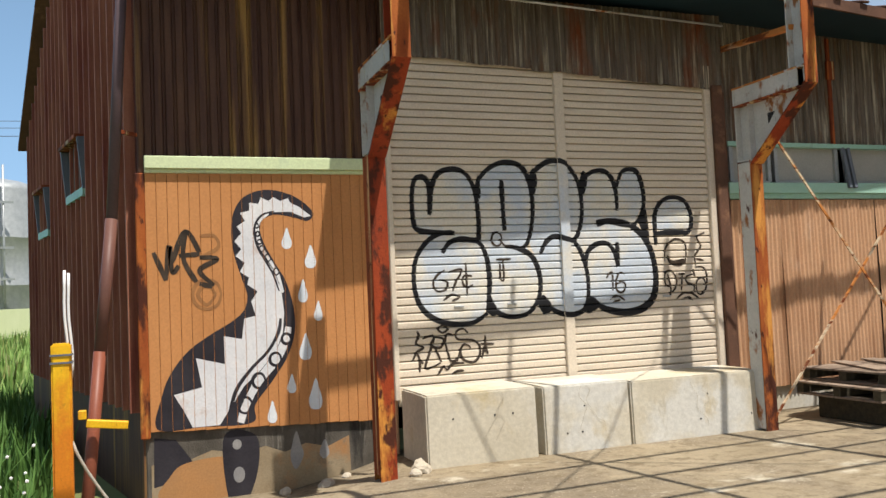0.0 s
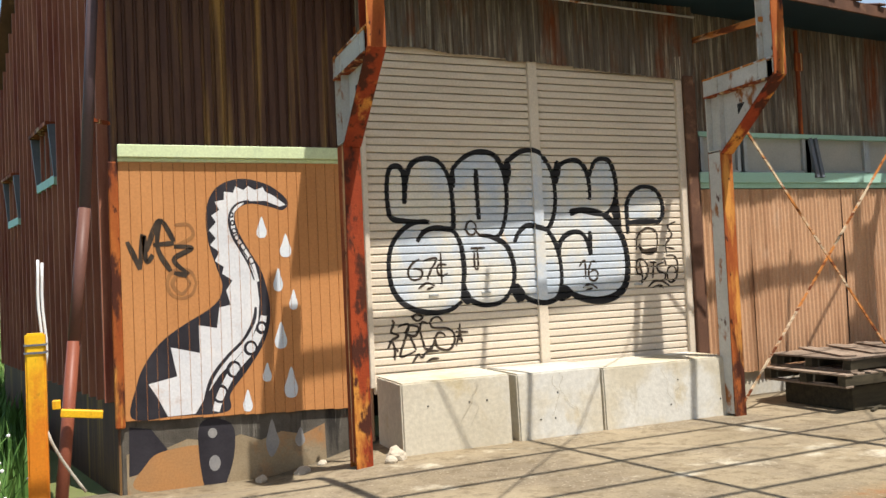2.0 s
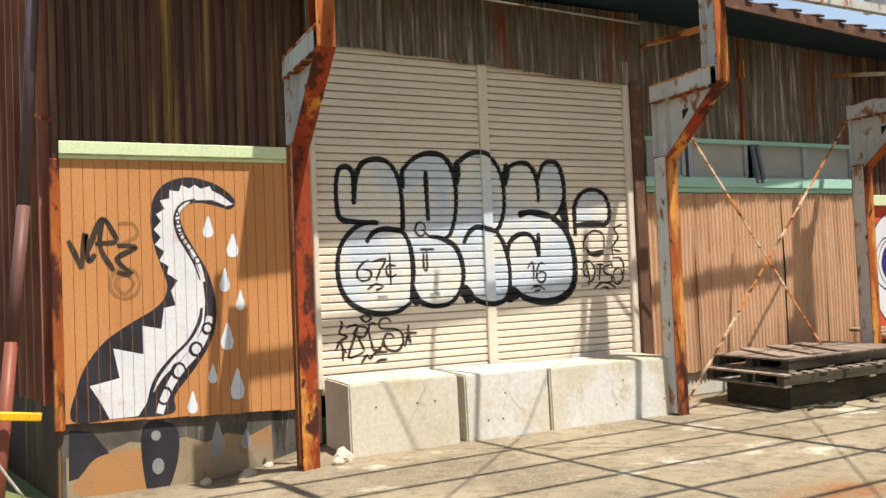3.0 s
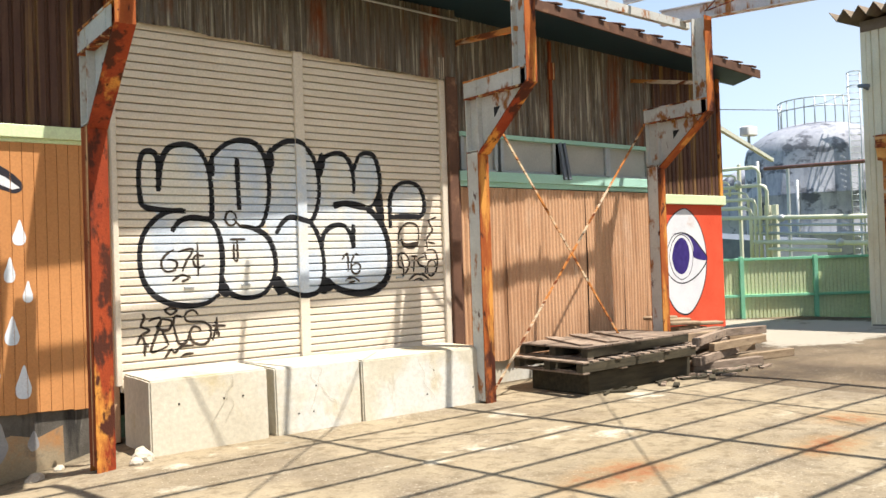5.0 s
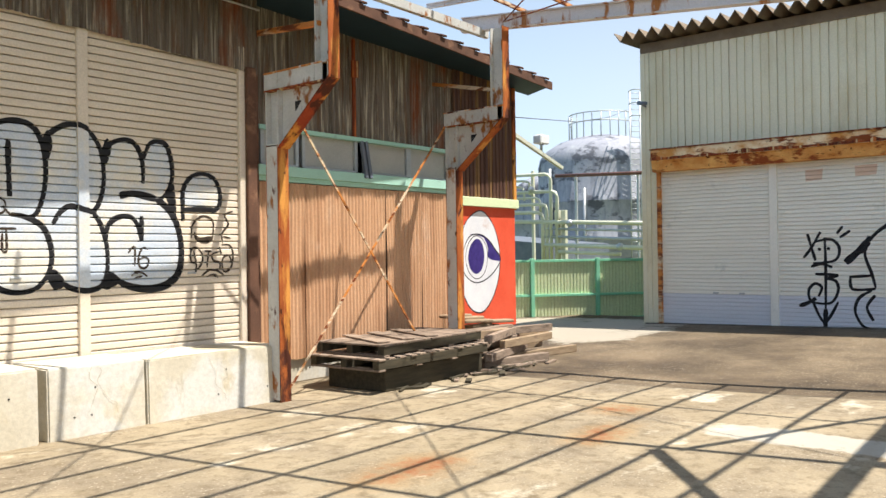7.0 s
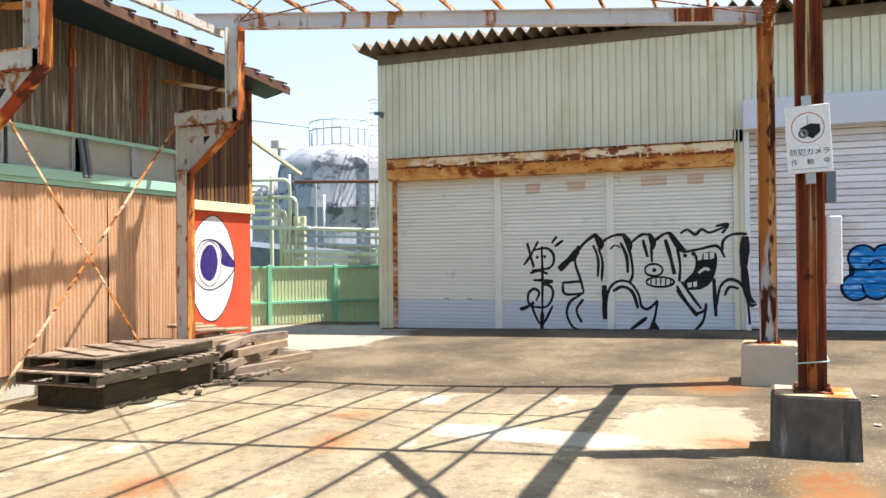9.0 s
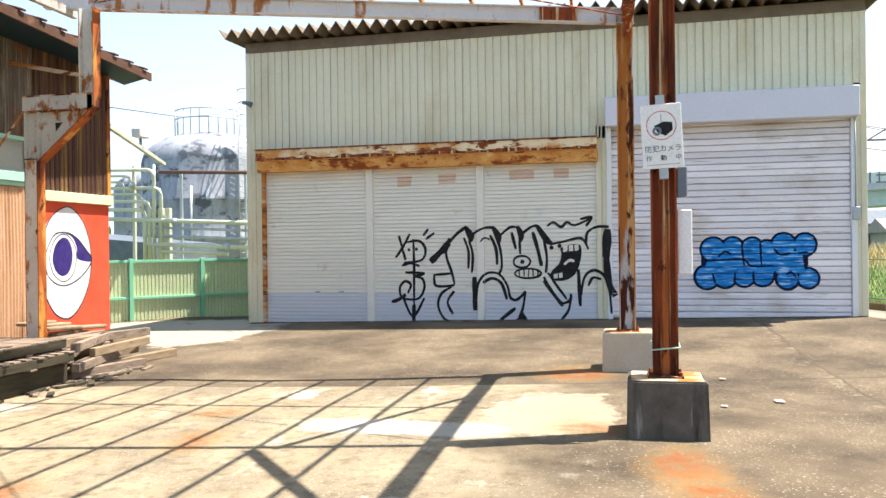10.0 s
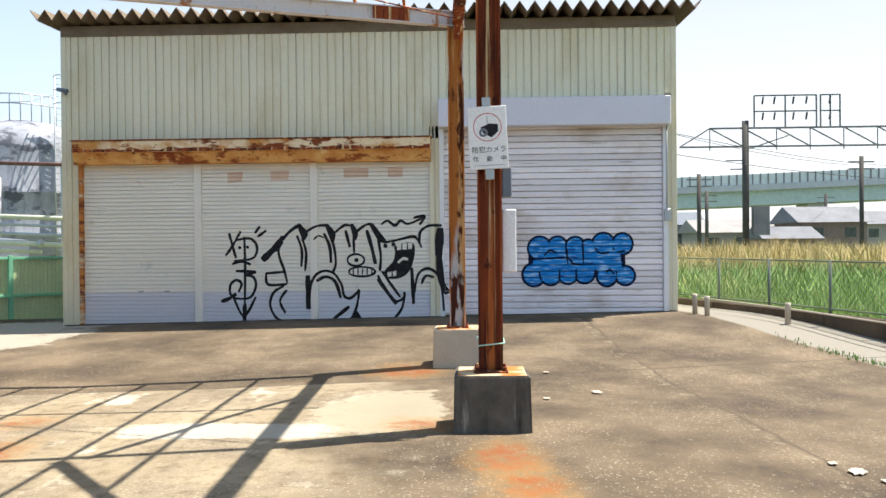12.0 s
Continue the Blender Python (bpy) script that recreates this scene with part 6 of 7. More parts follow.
for x, y, h in ((15.9, -4.95, 0.36), (15.6, -5.08, 0.34), (14.5, -6.05, 0.34), (10.2, -7.3, 0.34)):
    b2 = bmesh.new()
    z = rise(x, y)
    tube(b2, [(x, y, z - 0.05), (x, y, z + h * 0.85), (x, y, z + h)], 0.045, 12)
    single("bollard", b2, m_foot_pale, "short pale concrete bollard by the low wall", "bollard", "bollards along the low wall")
b2 = bmesh.new()
tube(b2, [(16.4, -5.2, 0.50), (14.5, -6.08, 0.44), (10.2, -7.33, 0.34), (6, -8.6, 0.25)], 0.015, 6)
single("guard_rail", b2, m_foot_pale, "thin weathered rail between the bollards", "rail")

# ---- grass, weeds and reeds ----
def blades(name, count, place, height, width, mat, label, category, seed, lean=0.35):
    """Many bent blades as one object."""
    r = random.Random(seed)
    vs, fs = [], []
    for _ in range(count):
        x, y, z = place(r)
        h = height(r, x, y)
        a, l = r.uniform(0, 2 * math.pi), r.uniform(0.05, lean) * h
        dx, dy = math.cos(a), math.sin(a)
        w = width * r.uniform(0.6, 1.4)
        sx, sy = -dy * w / 2, dx * w / 2
        i = len(vs)
        vs += [(x - sx, y - sy, z), (x + sx, y + sy, z), (x + dx * l * 0.3 + sx * 0.8, y + dy * l * 0.3 + sy * 0.8, z + h * 0.6), (x + dx * l * 0.3 - sx * 0.8, y + dy * l * 0.3 - sy * 0.8, z + h * 0.6), (x + dx * l, y + dy * l, z + h)]
        fs += [(i, i + 1, i + 2, i + 3), (i + 3, i + 2, i + 4)]
    me = bpy.data.meshes.new(name)
    me.from_pydata(vs, [], fs)
    me.materials.append(mat)
    return tagged(new(name, me), label, category, kind="stuff")


m_grass = material("green_grass", (0.14, 0.25, 0.05), (0.25, 0.38, 0.11), 1.2, rough=0.7, bump=0.0, layers=[((0.46, 0.40, 0.17), 0.6, 0.55, 0.66, ONE, 0.7), ((0.05, 0.13, 0.03), 0.9, 0.56, 0.68, ONE, 0.7)], fine=9)
m_straw = material("straw_reeds", (0.42, 0.33, 0.14), (0.60, 0.47, 0.22), 0.8, rough=0.8, bump=0.0, layers=[((0.40, 0.42, 0.12), 0.5, 0.58, 0.72, ONE, 0.7)], fine=9)
m_weed = material("dark_green_weed", (0.035, 0.09, 0.016), (0.09, 0.18, 0.035), 2.0, rough=0.7, bump=0.0, fine=9)


def field(near, far):
    def place(r):
        u, d = r.uniform(-14, 17), near + (far - near) * r.random() ** 1.6
        p = EA + ed * u + en * d
        if u < 0:
            p = EA - ed * (-u) * 1.6 + en * d
        return p.x, p.y, -0.25
    return place


blades("field_grass", 70000, field(0.15, 14), lambda r, x, y: r.uniform(0.35, 0.95) + 0.45 * noise.noise(Vector((x * 0.8, y * 0.8, 0))), 0.010, m_grass, "dense green field grass behind the wire fence", "grass", 1, 0.7)
blades("field_grass", 40000, lambda r: (r.uniform(20, 62), r.uniform(-40, -5.5), -0.25), lambda r, x, y: r.uniform(0.6, 1.2) + 0.35 * noise.noise(Vector((x * 0.3, y * 0.3, 0))), 0.045, m_grass, "green grass further out in the field", "grass", 2, 0.6)
blades("reeds", 34000, lambda r: (r.uniform(32, 58), r.uniform(-42, -7), -0.25), lambda r, x, y: r.uniform(0.9, 1.8) + 0.8 * noise.noise(Vector((x * 0.35, y * 0.35, 3))), 0.035, m_straw, "tall straw-coloured reeds across the field", "reeds", 3, 0.6)
blades("weeds", 9000, lambda r: (r.uniform(-4.5, 0.0), r.uniform(3.6, 17), -0.27), lambda r, x, y: r.uniform(0.2, 0.62) + 0.2 * noise.noise(Vector((x, y, 0))), 0.03, m_weed, "rank green grass beside the gable", "grass", 4)
blades("weeds", 5000, lambda r: (r.uniform(-14, 0.2), r.uniform(14, 50), -0.25), lambda r, x, y: r.uniform(0.4, 0.9), 0.06, m_grass, "sunlit green grass beyond the gable", "grass", 5)
def joint_weed(r):
    x = r.gauss(11.5, 0.9)
    y = -8.665 + 0.23 * x + r.gauss(0, 0.06)
    return x, y, rise(x, y)


blades("weeds", 260, joint_weed, lambda r, x, y: r.uniform(0.02, 0.07), 0.015, m_grass, "thin weeds in the slab joint", "grass", 6)
# tall flowering weed by the guard post
rnd = random.Random(8)
for x, y, h in ((-0.12, 4.7, 0.72), (-0.3, 5.0, 0.62), (-0.02, 5.4, 0.5)):
    weed = thing("flowering_weed", "spindly green weed with tiny white flowers", "weed", (x, y, -0.25), "flowering weeds")
    b2 = bmesh.new()
    tube(b2, [(0, 0, 0), (0.03, 0, h * 0.6), (0.08, 0.02, h + 0.25)], 0.006, 5)
    part("stem", b2, m_weed, weed)
    for k in range(9):
        z = h * (0.35 + 0.08 * k)
        a = k * 2.4
        e = Vector((0.05 + 0.2 * math.cos(a), 0.2 * math.sin(a), z + 0.22))
        b2 = bmesh.new()
        tube(b2, [(0.04, 0, z), tuple(e)], 0.003, 4)
        part("twig", b2, m_weed, weed)
        b2 = bmesh.new()
        bmesh.ops.create_icosphere(b2, subdivisions=1, radius=0.012, matrix=Matrix.Translation(e))
        part("flower", b2, m_white, weed)
# a low tree line closing the distance
def far_crown(r):
    k = r.randrange(60)
    a = k * 0.105
    cx, cy = 190 * math.cos(a) + 40, 190 * math.sin(a)
    return cx + r.gauss(0, 5), cy + r.gauss(0, 5), 1.0 + abs(r.gauss(0, 1.8))


blades("far_trees", 14000, far_crown, lambda r, x, y: r.uniform(0.8, 2.2), 1.6, m_weed, "distant dark tree line round the fields", "trees", 7, 0.9)


# ---- paint on the shutters and panels ----
m_drop = material("pale_drop_paint", (0.62, 0.68, 0.74), (0.74, 0.76, 0.78), 4.0, rough=0.6, bump=0.0)
m_dropdark = material("faded_drop_paint", (0.20, 0.20, 0.21), (0.34, 0.33, 0.31), 5.0, rough=0.8, bump=0.0)
m_faded = material("faded_brown_paint", (0.26, 0.12, 0.05), (0.36, 0.17, 0.06), 9.0, rough=0.6, bump=0.0)
m_bare = material("bare_stained_cement", (0.25, 0.19, 0.115), (0.36, 0.29, 0.19), 2.5, rough=0.9, bump=0.1,
                  layers=[((0.40, 0.19, 0.07), 1.6, 0.52, 0.66, ONE, 0.9), ((0.20, 0.16, 0.11), 5.0, 0.56, 0.68, ONE, 0.9)])
m_ochre = material("faded_ochre_paint", (0.36, 0.20, 0.09), (0.45, 0.22, 0.08), 2.0, rough=0.85, bump=0.1)


def oval(cx, cz, rx, rz):
    return [(cx + rx * math.cos(a), cz + rz * math.sin(a)) for a in (2 * math.pi * k / 10 for k in range(11))]


def shifted(ob, parent):
    ob.location = -Vector(parent.location) if parent.parent is None else (0, 0, 0)
    return ob


def stroke_or_fill(parent, face, pts, w, mat, marks_u, marks_v, depth, sharp):
    if not w and len(pts) == 11 and abs(pts[0][0] - pts[-1][0]) < 1e-6:
        pts = pts[:-1]
    name = "paint_line" if w else "paint_patch"
    return shifted(paint(name, parent, face, pts, w, mat, marks_u, marks_v, depth, 0.6 if w < 0.04 else 0.8, sharp), parent)


def shutter_face(u, v):
    if 4.7500 < u < 4.8550:
        return SY - 0.045
    return SY - 0.011 * profile_at(SLAT, ((v - SZ0) / SP) % 1.0)


def trio_face(u, v):
    if abs(u - 4.14) < 0.07 or abs(u - 1.94) < 0.07:
        return BX - 0.025
    if u > -0.24:
        return BX + 0.03 - 0.0075 * profile_at(SLAT, ((v - 0.06) / BP) % 1.0)
    if u > -0.425:
        return BX - 0.030
    return BX - 0.05 if u > -0.515 else wide_face(u, v)


def wide_face(u, v):
    return BX + 0.03 - 0.015 * profile_at(SLAT, ((v - 0.20) / 0.1145) % 1.0)


def plank_face(u, v):
    f = (u - PL0 + PLW / 2) % PLW - PLW / 2
    return MY + (0.005 if abs(f) < 0.0021 else 0.0)


def both_sides(edges):
    return sorted(e + d for e in edges for d in (-0.0006, 0.0006))


SHUTTER_U, SHUTTER_V = both_sides((4.75, 4.855)), slat_marks(SZ0, SP, 45)
TRIO_U, TRIO_V = both_sides((-0.515, -0.425, -0.24, 1.87, 2.01, 4.07, 4.21)), slat_marks(0.06, BP, 42)
WIDE_V = slat_marks(0.20, 0.1145, 32)
PLANK_U = sorted(PL0 + PLW * k + d for k in range(PLN + 1) for d in (-0.0035, -0.0018, 0.0018, 0.0035))


def on_shutter(pts, w, mat=None, sharp=False):
    stroke_or_fill(shutter, "a", pts, w, mat, SHUTTER_U, SHUTTER_V, shutter_face, sharp)


def on_mural(pts, w, mat=None, sharp=False):
    stroke_or_fill(mural, "a", pts, w, mat, PLANK_U, (), plank_face, sharp)


def on_footing(pts, w, mat=None, sharp=False):
    stroke_or_fill(mural, "a", pts, w, mat, (), (), lambda u, v: WY - 0.0115, sharp)


def on_panel(pts, w, mat=None, sharp=False):
    stroke_or_fill(eye_mural, "a", pts, w, mat, (), (), lambda u, v: WY - 0.0305, sharp)


def on_trio(pts, w, mat=None, sharp=False):
    stroke_or_fill(trio, "b", pts, w, mat, TRIO_U, TRIO_V, trio_face, sharp)


def on_wide(pts, w, mat=None, sharp=False):
    stroke_or_fill(wide, "b", pts, w, mat, (), WIDE_V, wide_face, sharp)


mural = thing("wall_painting", "black and white tentacle painting with falling drops", "mural", (1.8, MY, 0.4))
eye_mural = thing("wall_painting", "white and purple eye painted on the red panel", "mural", (11.4, WY - 0.03, 0.4))
on_shutter([(3.191, 2.217), (3.19, 2.434), (3.277, 2.587), (3.37, 2.489), (3.446, 2.61), (3.613, 2.672), (3.77, 2.601), (3.844, 2.405), (3.861, 2.042), (3.953, 1.705), (3.935, 1.372), (3.775, 1.182), (3.51, 1.186), (3.284, 1.295), (3.184, 1.569), (3.206, 1.811), (3.347, 1.997), (3.22, 2.108)], 0, m_blue_fill)
on_shutter([(3.847, 2.461), (3.973, 2.675), (4.193, 2.746), (4.364, 2.679), (4.442, 2.49), (4.451, 2.203), (4.372, 1.919), (4.495, 1.63), (4.482, 1.403), (4.328, 1.241), (4.11, 1.224), (3.947, 1.372), (3.953, 1.705), (3.861, 2.042)], 0, m_blue_fill)
on_shutter([(4.445, 2.547), (4.57, 2.709), (4.767, 2.764), (4.925, 2.666), (5.01, 2.431), (4.989, 2.079), (5.047, 1.727), (5.039, 1.378), (4.937, 1.238), (4.708, 1.221), (4.525, 1.373), (4.498, 1.687), (4.401, 1.975), (4.455, 2.26)], 0, m_blue_fill)
on_shutter([(5.031, 2.549), (5.192, 2.662), (5.348, 2.651), (5.434, 2.49), (5.571, 2.683), (5.721, 2.612), (5.761, 2.369), (5.66, 2.129), (5.809, 1.824), (5.845, 1.522), (5.758, 1.285), (5.474, 1.204), (5.173, 1.284), (5.042, 1.436), (5.051, 1.786), (4.989, 2.079)], 0, m_blue_fill)
on_shutter([(5.882, 2.065), (5.895, 2.247), (6.106, 2.386), (6.319, 2.293), (6.332, 2.058)], 0, m_blue_fill)
on_shutter([(3.358, 2.226), (3.364, 2.489), (3.334, 2.571), (3.277, 2.593), (3.218, 2.554), (3.189, 2.407), (3.191, 2.217), (3.22, 2.097), (3.35, 2.062), (3.611, 2.047)], 0.05)
on_shutter([(3.364, 2.242), (3.386, 2.461), (3.446, 2.61), (3.554, 2.666), (3.672, 2.667), (3.77, 2.601), (3.835, 2.461), (3.861, 2.265), (3.861, 2.042), (3.834, 1.976), (3.668, 1.99), (3.548, 1.954), (3.473, 1.858)], 0.05)
on_shutter([(3.582, 2.058), (3.435, 2.039), (3.304, 1.954), (3.206, 1.811), (3.175, 1.623), (3.2, 1.434), (3.284, 1.295), (3.424, 1.207), (3.597, 1.17), (3.775, 1.182), (3.917, 1.262)], 0.05)
on_shutter([(3.667, 1.979), (3.845, 1.959), (3.928, 1.817), (3.953, 1.594), (3.938, 1.428), (3.918, 1.273)], 0.05)
on_shutter([(3.835, 2.461), (3.909, 2.602), (4.036, 2.704), (4.193, 2.746), (4.347, 2.701), (4.433, 2.547), (4.458, 2.317), (4.432, 2.088), (4.366, 1.919), (4.269, 1.876)], 0.05)
on_shutter([(4.128, 2.574), (4.129, 2.376), (4.137, 2.065)], 0.05)
on_shutter([(4.147, 1.907), (4.27, 1.887), (4.422, 1.803), (4.495, 1.63), (4.498, 1.459), (4.439, 1.32), (4.327, 1.229), (4.14, 1.217), (4.003, 1.285), (3.938, 1.428)], 0.05)
on_shutter([(4.433, 2.547), (4.503, 2.663), (4.636, 2.751), (4.767, 2.764), (4.894, 2.695), (4.984, 2.549), (5.017, 2.314), (4.991, 2.109), (4.916, 1.964), (4.817, 1.966), (4.689, 1.998), (4.589, 1.942), (4.519, 1.829)], 0.05)
on_shutter([(4.914, 1.935), (4.986, 1.817), (5.04, 1.611), (5.039, 1.378), (4.97, 1.236), (4.804, 1.204), (4.646, 1.253), (4.525, 1.373)], 0.05)
on_shutter([(5.033, 2.578), (5.158, 2.656), (5.295, 2.669), (5.391, 2.58), (5.43, 2.43), (5.432, 2.251)], 0.05)
on_shutter([(5.434, 2.49), (5.499, 2.641), (5.585, 2.689), (5.696, 2.66), (5.755, 2.491), (5.757, 2.309), (5.69, 2.158), (5.587, 2.082)], 0.05)
on_shutter([(5.03, 1.669), (5.052, 1.815), (5.145, 1.9), (5.281, 1.915), (5.364, 1.836), (5.408, 1.669)], 0.05)
on_shutter([(5.411, 1.924), (5.408, 1.669)], 0.05)
on_shutter([(5.884, 1.883), (5.882, 2.065), (5.892, 2.217), (5.972, 2.338), (6.106, 2.392), (6.265, 2.355), (6.343, 2.212), (6.332, 2.058), (6.238, 1.985)], 0.05)
on_shutter([(5.178, 2.118), (5.329, 2.145), (5.588, 2.1)], 0.07)
on_shutter([(5.588, 2.1), (5.734, 1.977), (5.828, 1.794), (5.861, 1.551), (5.819, 1.343), (5.684, 1.229), (5.473, 1.193), (5.238, 1.24), (5.077, 1.347)], 0.075)
on_shutter([(5.892, 2.004), (6.094, 2.013), (6.299, 2.009)], 0.06)
on_shutter([(3.842, 2.472), (3.879, 2.613), (3.901, 2.461), (3.885, 2.377)], 0, m_black)
on_shutter([(4.42, 2.547), (4.479, 2.691), (4.523, 2.559), (4.469, 2.403)], 0, m_black)
on_shutter([(5.004, 2.549), (5.052, 2.667), (5.1, 2.579), (5.035, 2.402)], 0, m_black)
on_shutter([(3.907, 1.29), (3.949, 1.399), (4.028, 1.284), (3.976, 1.226)], 0, m_black)
on_shutter([(4.465, 1.336), (4.533, 1.412), (4.628, 1.282), (4.535, 1.218)], 0, m_black)
on_shutter([(4.979, 1.265), (5.079, 1.376), (5.166, 1.279), (5.041, 1.203)], 0, m_black)
on_shutter([(5.688, 2.128), (5.771, 2.309), (5.803, 1.945)], 0, m_black)
on_shutter([(6.008, 1.573), (6.037, 1.44), (6.032, 1.348)], 0.022, m_brownblack)
on_shutter([(5.97, 1.544), (5.985, 1.594), (6.059, 1.602), (6.116, 1.519), (6.098, 1.427), (6.02, 1.349)], 0.022, m_brownblack)
on_shutter([(5.97, 1.544), (5.978, 1.462), (6.05, 1.439)], 0.022, m_brownblack)
on_shutter([(6.192, 1.557), (6.17, 1.394)], 0.022, m_brownblack)
on_shutter([(6.144, 1.569), (6.23, 1.566)], 0.022, m_brownblack)
on_shutter([(6.33, 1.563), (6.241, 1.535), (6.25, 1.473), (6.335, 1.439), (6.318, 1.367), (6.23, 1.36)], 0.022, m_brownblack)
on_shutter([(6.36, 1.635), (6.461, 1.632), (6.507, 1.547), (6.485, 1.402), (6.418, 1.343), (6.369, 1.376), (6.376, 1.489), (6.454, 1.518), (6.488, 1.444)], 0.022, m_brownblack)
on_shutter([(6.333, 1.615), (6.354, 1.531)], 0.022, m_brownblack)
on_shutter([(6.103, 1.304), (6.193, 1.362), (6.293, 1.358), (6.39, 1.302)], 0.022, m_brownblack)
on_shutter([(6.189, 1.3), (6.253, 1.318), (6.313, 1.285)], 0.022, m_brownblack)
on_shutter([(6.51, 2.007), (6.405, 1.956), (6.45, 1.862), (6.367, 1.759), (6.374, 1.655)], 0.022, m_brownblack)
on_shutter([(6.378, 1.728), (6.478, 1.705)], 0.022, m_brownblack)
on_shutter([(5.98, 1.707), (6.0, 1.849), (6.116, 1.94), (6.238, 1.907), (6.257, 1.803), (6.237, 1.68)], 0.022, m_brownblack)
on_shutter([(6.02, 1.777), (6.078, 1.715), (6.228, 1.731), (6.224, 1.67), (6.124, 1.652), (6.028, 1.695)], 0, m_brownblack)
on_shutter([(3.488, 1.693), (3.405, 1.642), (3.366, 1.562), (3.409, 1.495), (3.497, 1.513), (3.506, 1.583), (3.426, 1.603)], 0.022, m_brownblack)
on_shutter([(3.534, 1.675), (3.664, 1.693), (3.6, 1.58), (3.56, 1.488)], 0.022, m_brownblack)
on_shutter([(3.768, 1.628), (3.685, 1.631), (3.67, 1.56), (3.715, 1.52), (3.776, 1.545)], 0.022, m_brownblack)
on_shutter([(3.709, 1.757), (3.711, 1.438)], 0.022, m_brownblack)
on_shutter([(3.463, 1.405), (3.552, 1.456), (3.639, 1.43)], 0.022, m_brownblack)
on_shutter([(3.55, 1.396), (3.621, 1.42)], 0.022, m_brownblack)
on_shutter([(4.03, 1.781), (4.19, 1.782)], 0.022, m_brownblack)
on_shutter([(4.103, 1.779), (4.105, 1.588), (4.069, 1.6), (4.071, 1.757)], 0.022, m_brownblack)
on_shutter([(4.077, 1.982), (4.135, 1.913), (4.209, 1.9)], 0.022, m_brownblack)
on_shutter([(5.258, 1.556), (5.329, 1.612), (5.331, 1.424)], 0.022, m_brownblack)
on_shutter([(5.479, 1.589), (5.432, 1.609), (5.388, 1.563), (5.369, 1.481), (5.385, 1.421), (5.432, 1.401), (5.475, 1.435), (5.479, 1.488), (5.439, 1.514), (5.376, 1.487)], 0.022, m_brownblack)
on_shutter([(5.291, 1.331), (5.382, 1.368), (5.468, 1.317)], 0.022, m_brownblack)
on_shutter([(5.33, 1.306), (5.413, 1.325)], 0.022, m_brownblack)
on_shutter([(3.183, 1.126), (3.2, 1.081), (3.169, 1.011), (3.242, 0.971), (3.175, 0.931), (3.125, 0.846)], 0.024, m_brownblack)
on_shutter([(3.175, 0.931), (3.199, 0.849), (3.195, 0.743)], 0.024, m_brownblack)
on_shutter([(3.209, 0.858), (3.232, 0.82)], 0.024, m_brownblack)
on_shutter([(3.236, 1.052), (3.303, 1.074), (3.35, 1.063), (3.306, 0.931), (3.253, 0.783), (3.329, 0.783), (3.406, 0.817)], 0.024, m_brownblack)
on_shutter([(3.35, 1.063), (3.318, 0.984), (3.413, 0.96), (3.445, 1.039), (3.35, 1.063)], 0.024, m_brownblack)
on_shutter([(3.355, 0.964), (3.416, 0.825)], 0.024, m_brownblack)
on_shutter([(3.444, 1.17), (3.493, 1.135), (3.441, 1.099), (3.393, 1.137), (3.444, 1.17)], 0.024, m_brownblack)
on_shutter([(3.552, 1.068), (3.485, 1.082), (3.463, 1.011), (3.487, 0.901), (3.513, 0.827), (3.581, 0.84), (3.604, 0.911)], 0.024, m_brownblack)
on_shutter([(3.699, 1.078), (3.652, 1.126), (3.583, 1.103), (3.589, 1.03), (3.746, 1.011), (3.813, 0.952), (3.809, 0.861), (3.746, 0.801), (3.649, 0.826), (3.613, 0.901), (3.646, 0.972), (3.704, 0.959), (3.722, 0.921)], 0.024, m_brownblack)
on_shutter([(3.877, 1.049), (3.87, 0.884)], 0.024, m_brownblack)
on_shutter([(3.824, 0.97), (3.964, 0.961)], 0.024, m_brownblack)
on_shutter([(3.863, 0.949), (3.833, 0.831)], 0.024, m_brownblack)
on_shutter([(3.883, 0.948), (3.895, 0.864)], 0.024, m_brownblack)
on_shutter([(3.373, 0.703), (3.434, 0.779), (3.471, 0.749), (3.531, 0.799), (3.648, 0.799)], 0.024, m_brownblack)
on_shutter([(3.527, 0.7), (3.566, 0.724), (3.645, 0.727)], 0.024, m_brownblack)
on_shutter(oval(4.047, 1.982, 0.055, 0.068), 0.022, m_brownblack)
on_mural([(2.256, 2.246), (2.202, 2.331), (2.075, 2.42), (1.897, 2.473), (1.745, 2.462), (1.617, 2.396), (1.539, 2.269), (1.514, 2.092), (1.536, 1.89), (1.594, 1.686), (1.638, 1.532), (1.609, 1.408), (1.507, 1.312), (1.31, 1.2), (1.116, 1.065), (0.971, 0.88), (0.896, 0.693), (0.857, 0.423), (1.214, 0.411), (1.644, 0.408), (1.679, 0.564), (1.836, 0.762), (1.969, 0.955), (2.043, 1.154), (2.051, 1.359), (1.994, 1.619), (1.898, 1.802), (1.803, 1.984), (1.768, 2.113), (1.796, 2.205), (1.914, 2.25), (2.093, 2.217), (2.196, 2.189)], 0, m_slate)
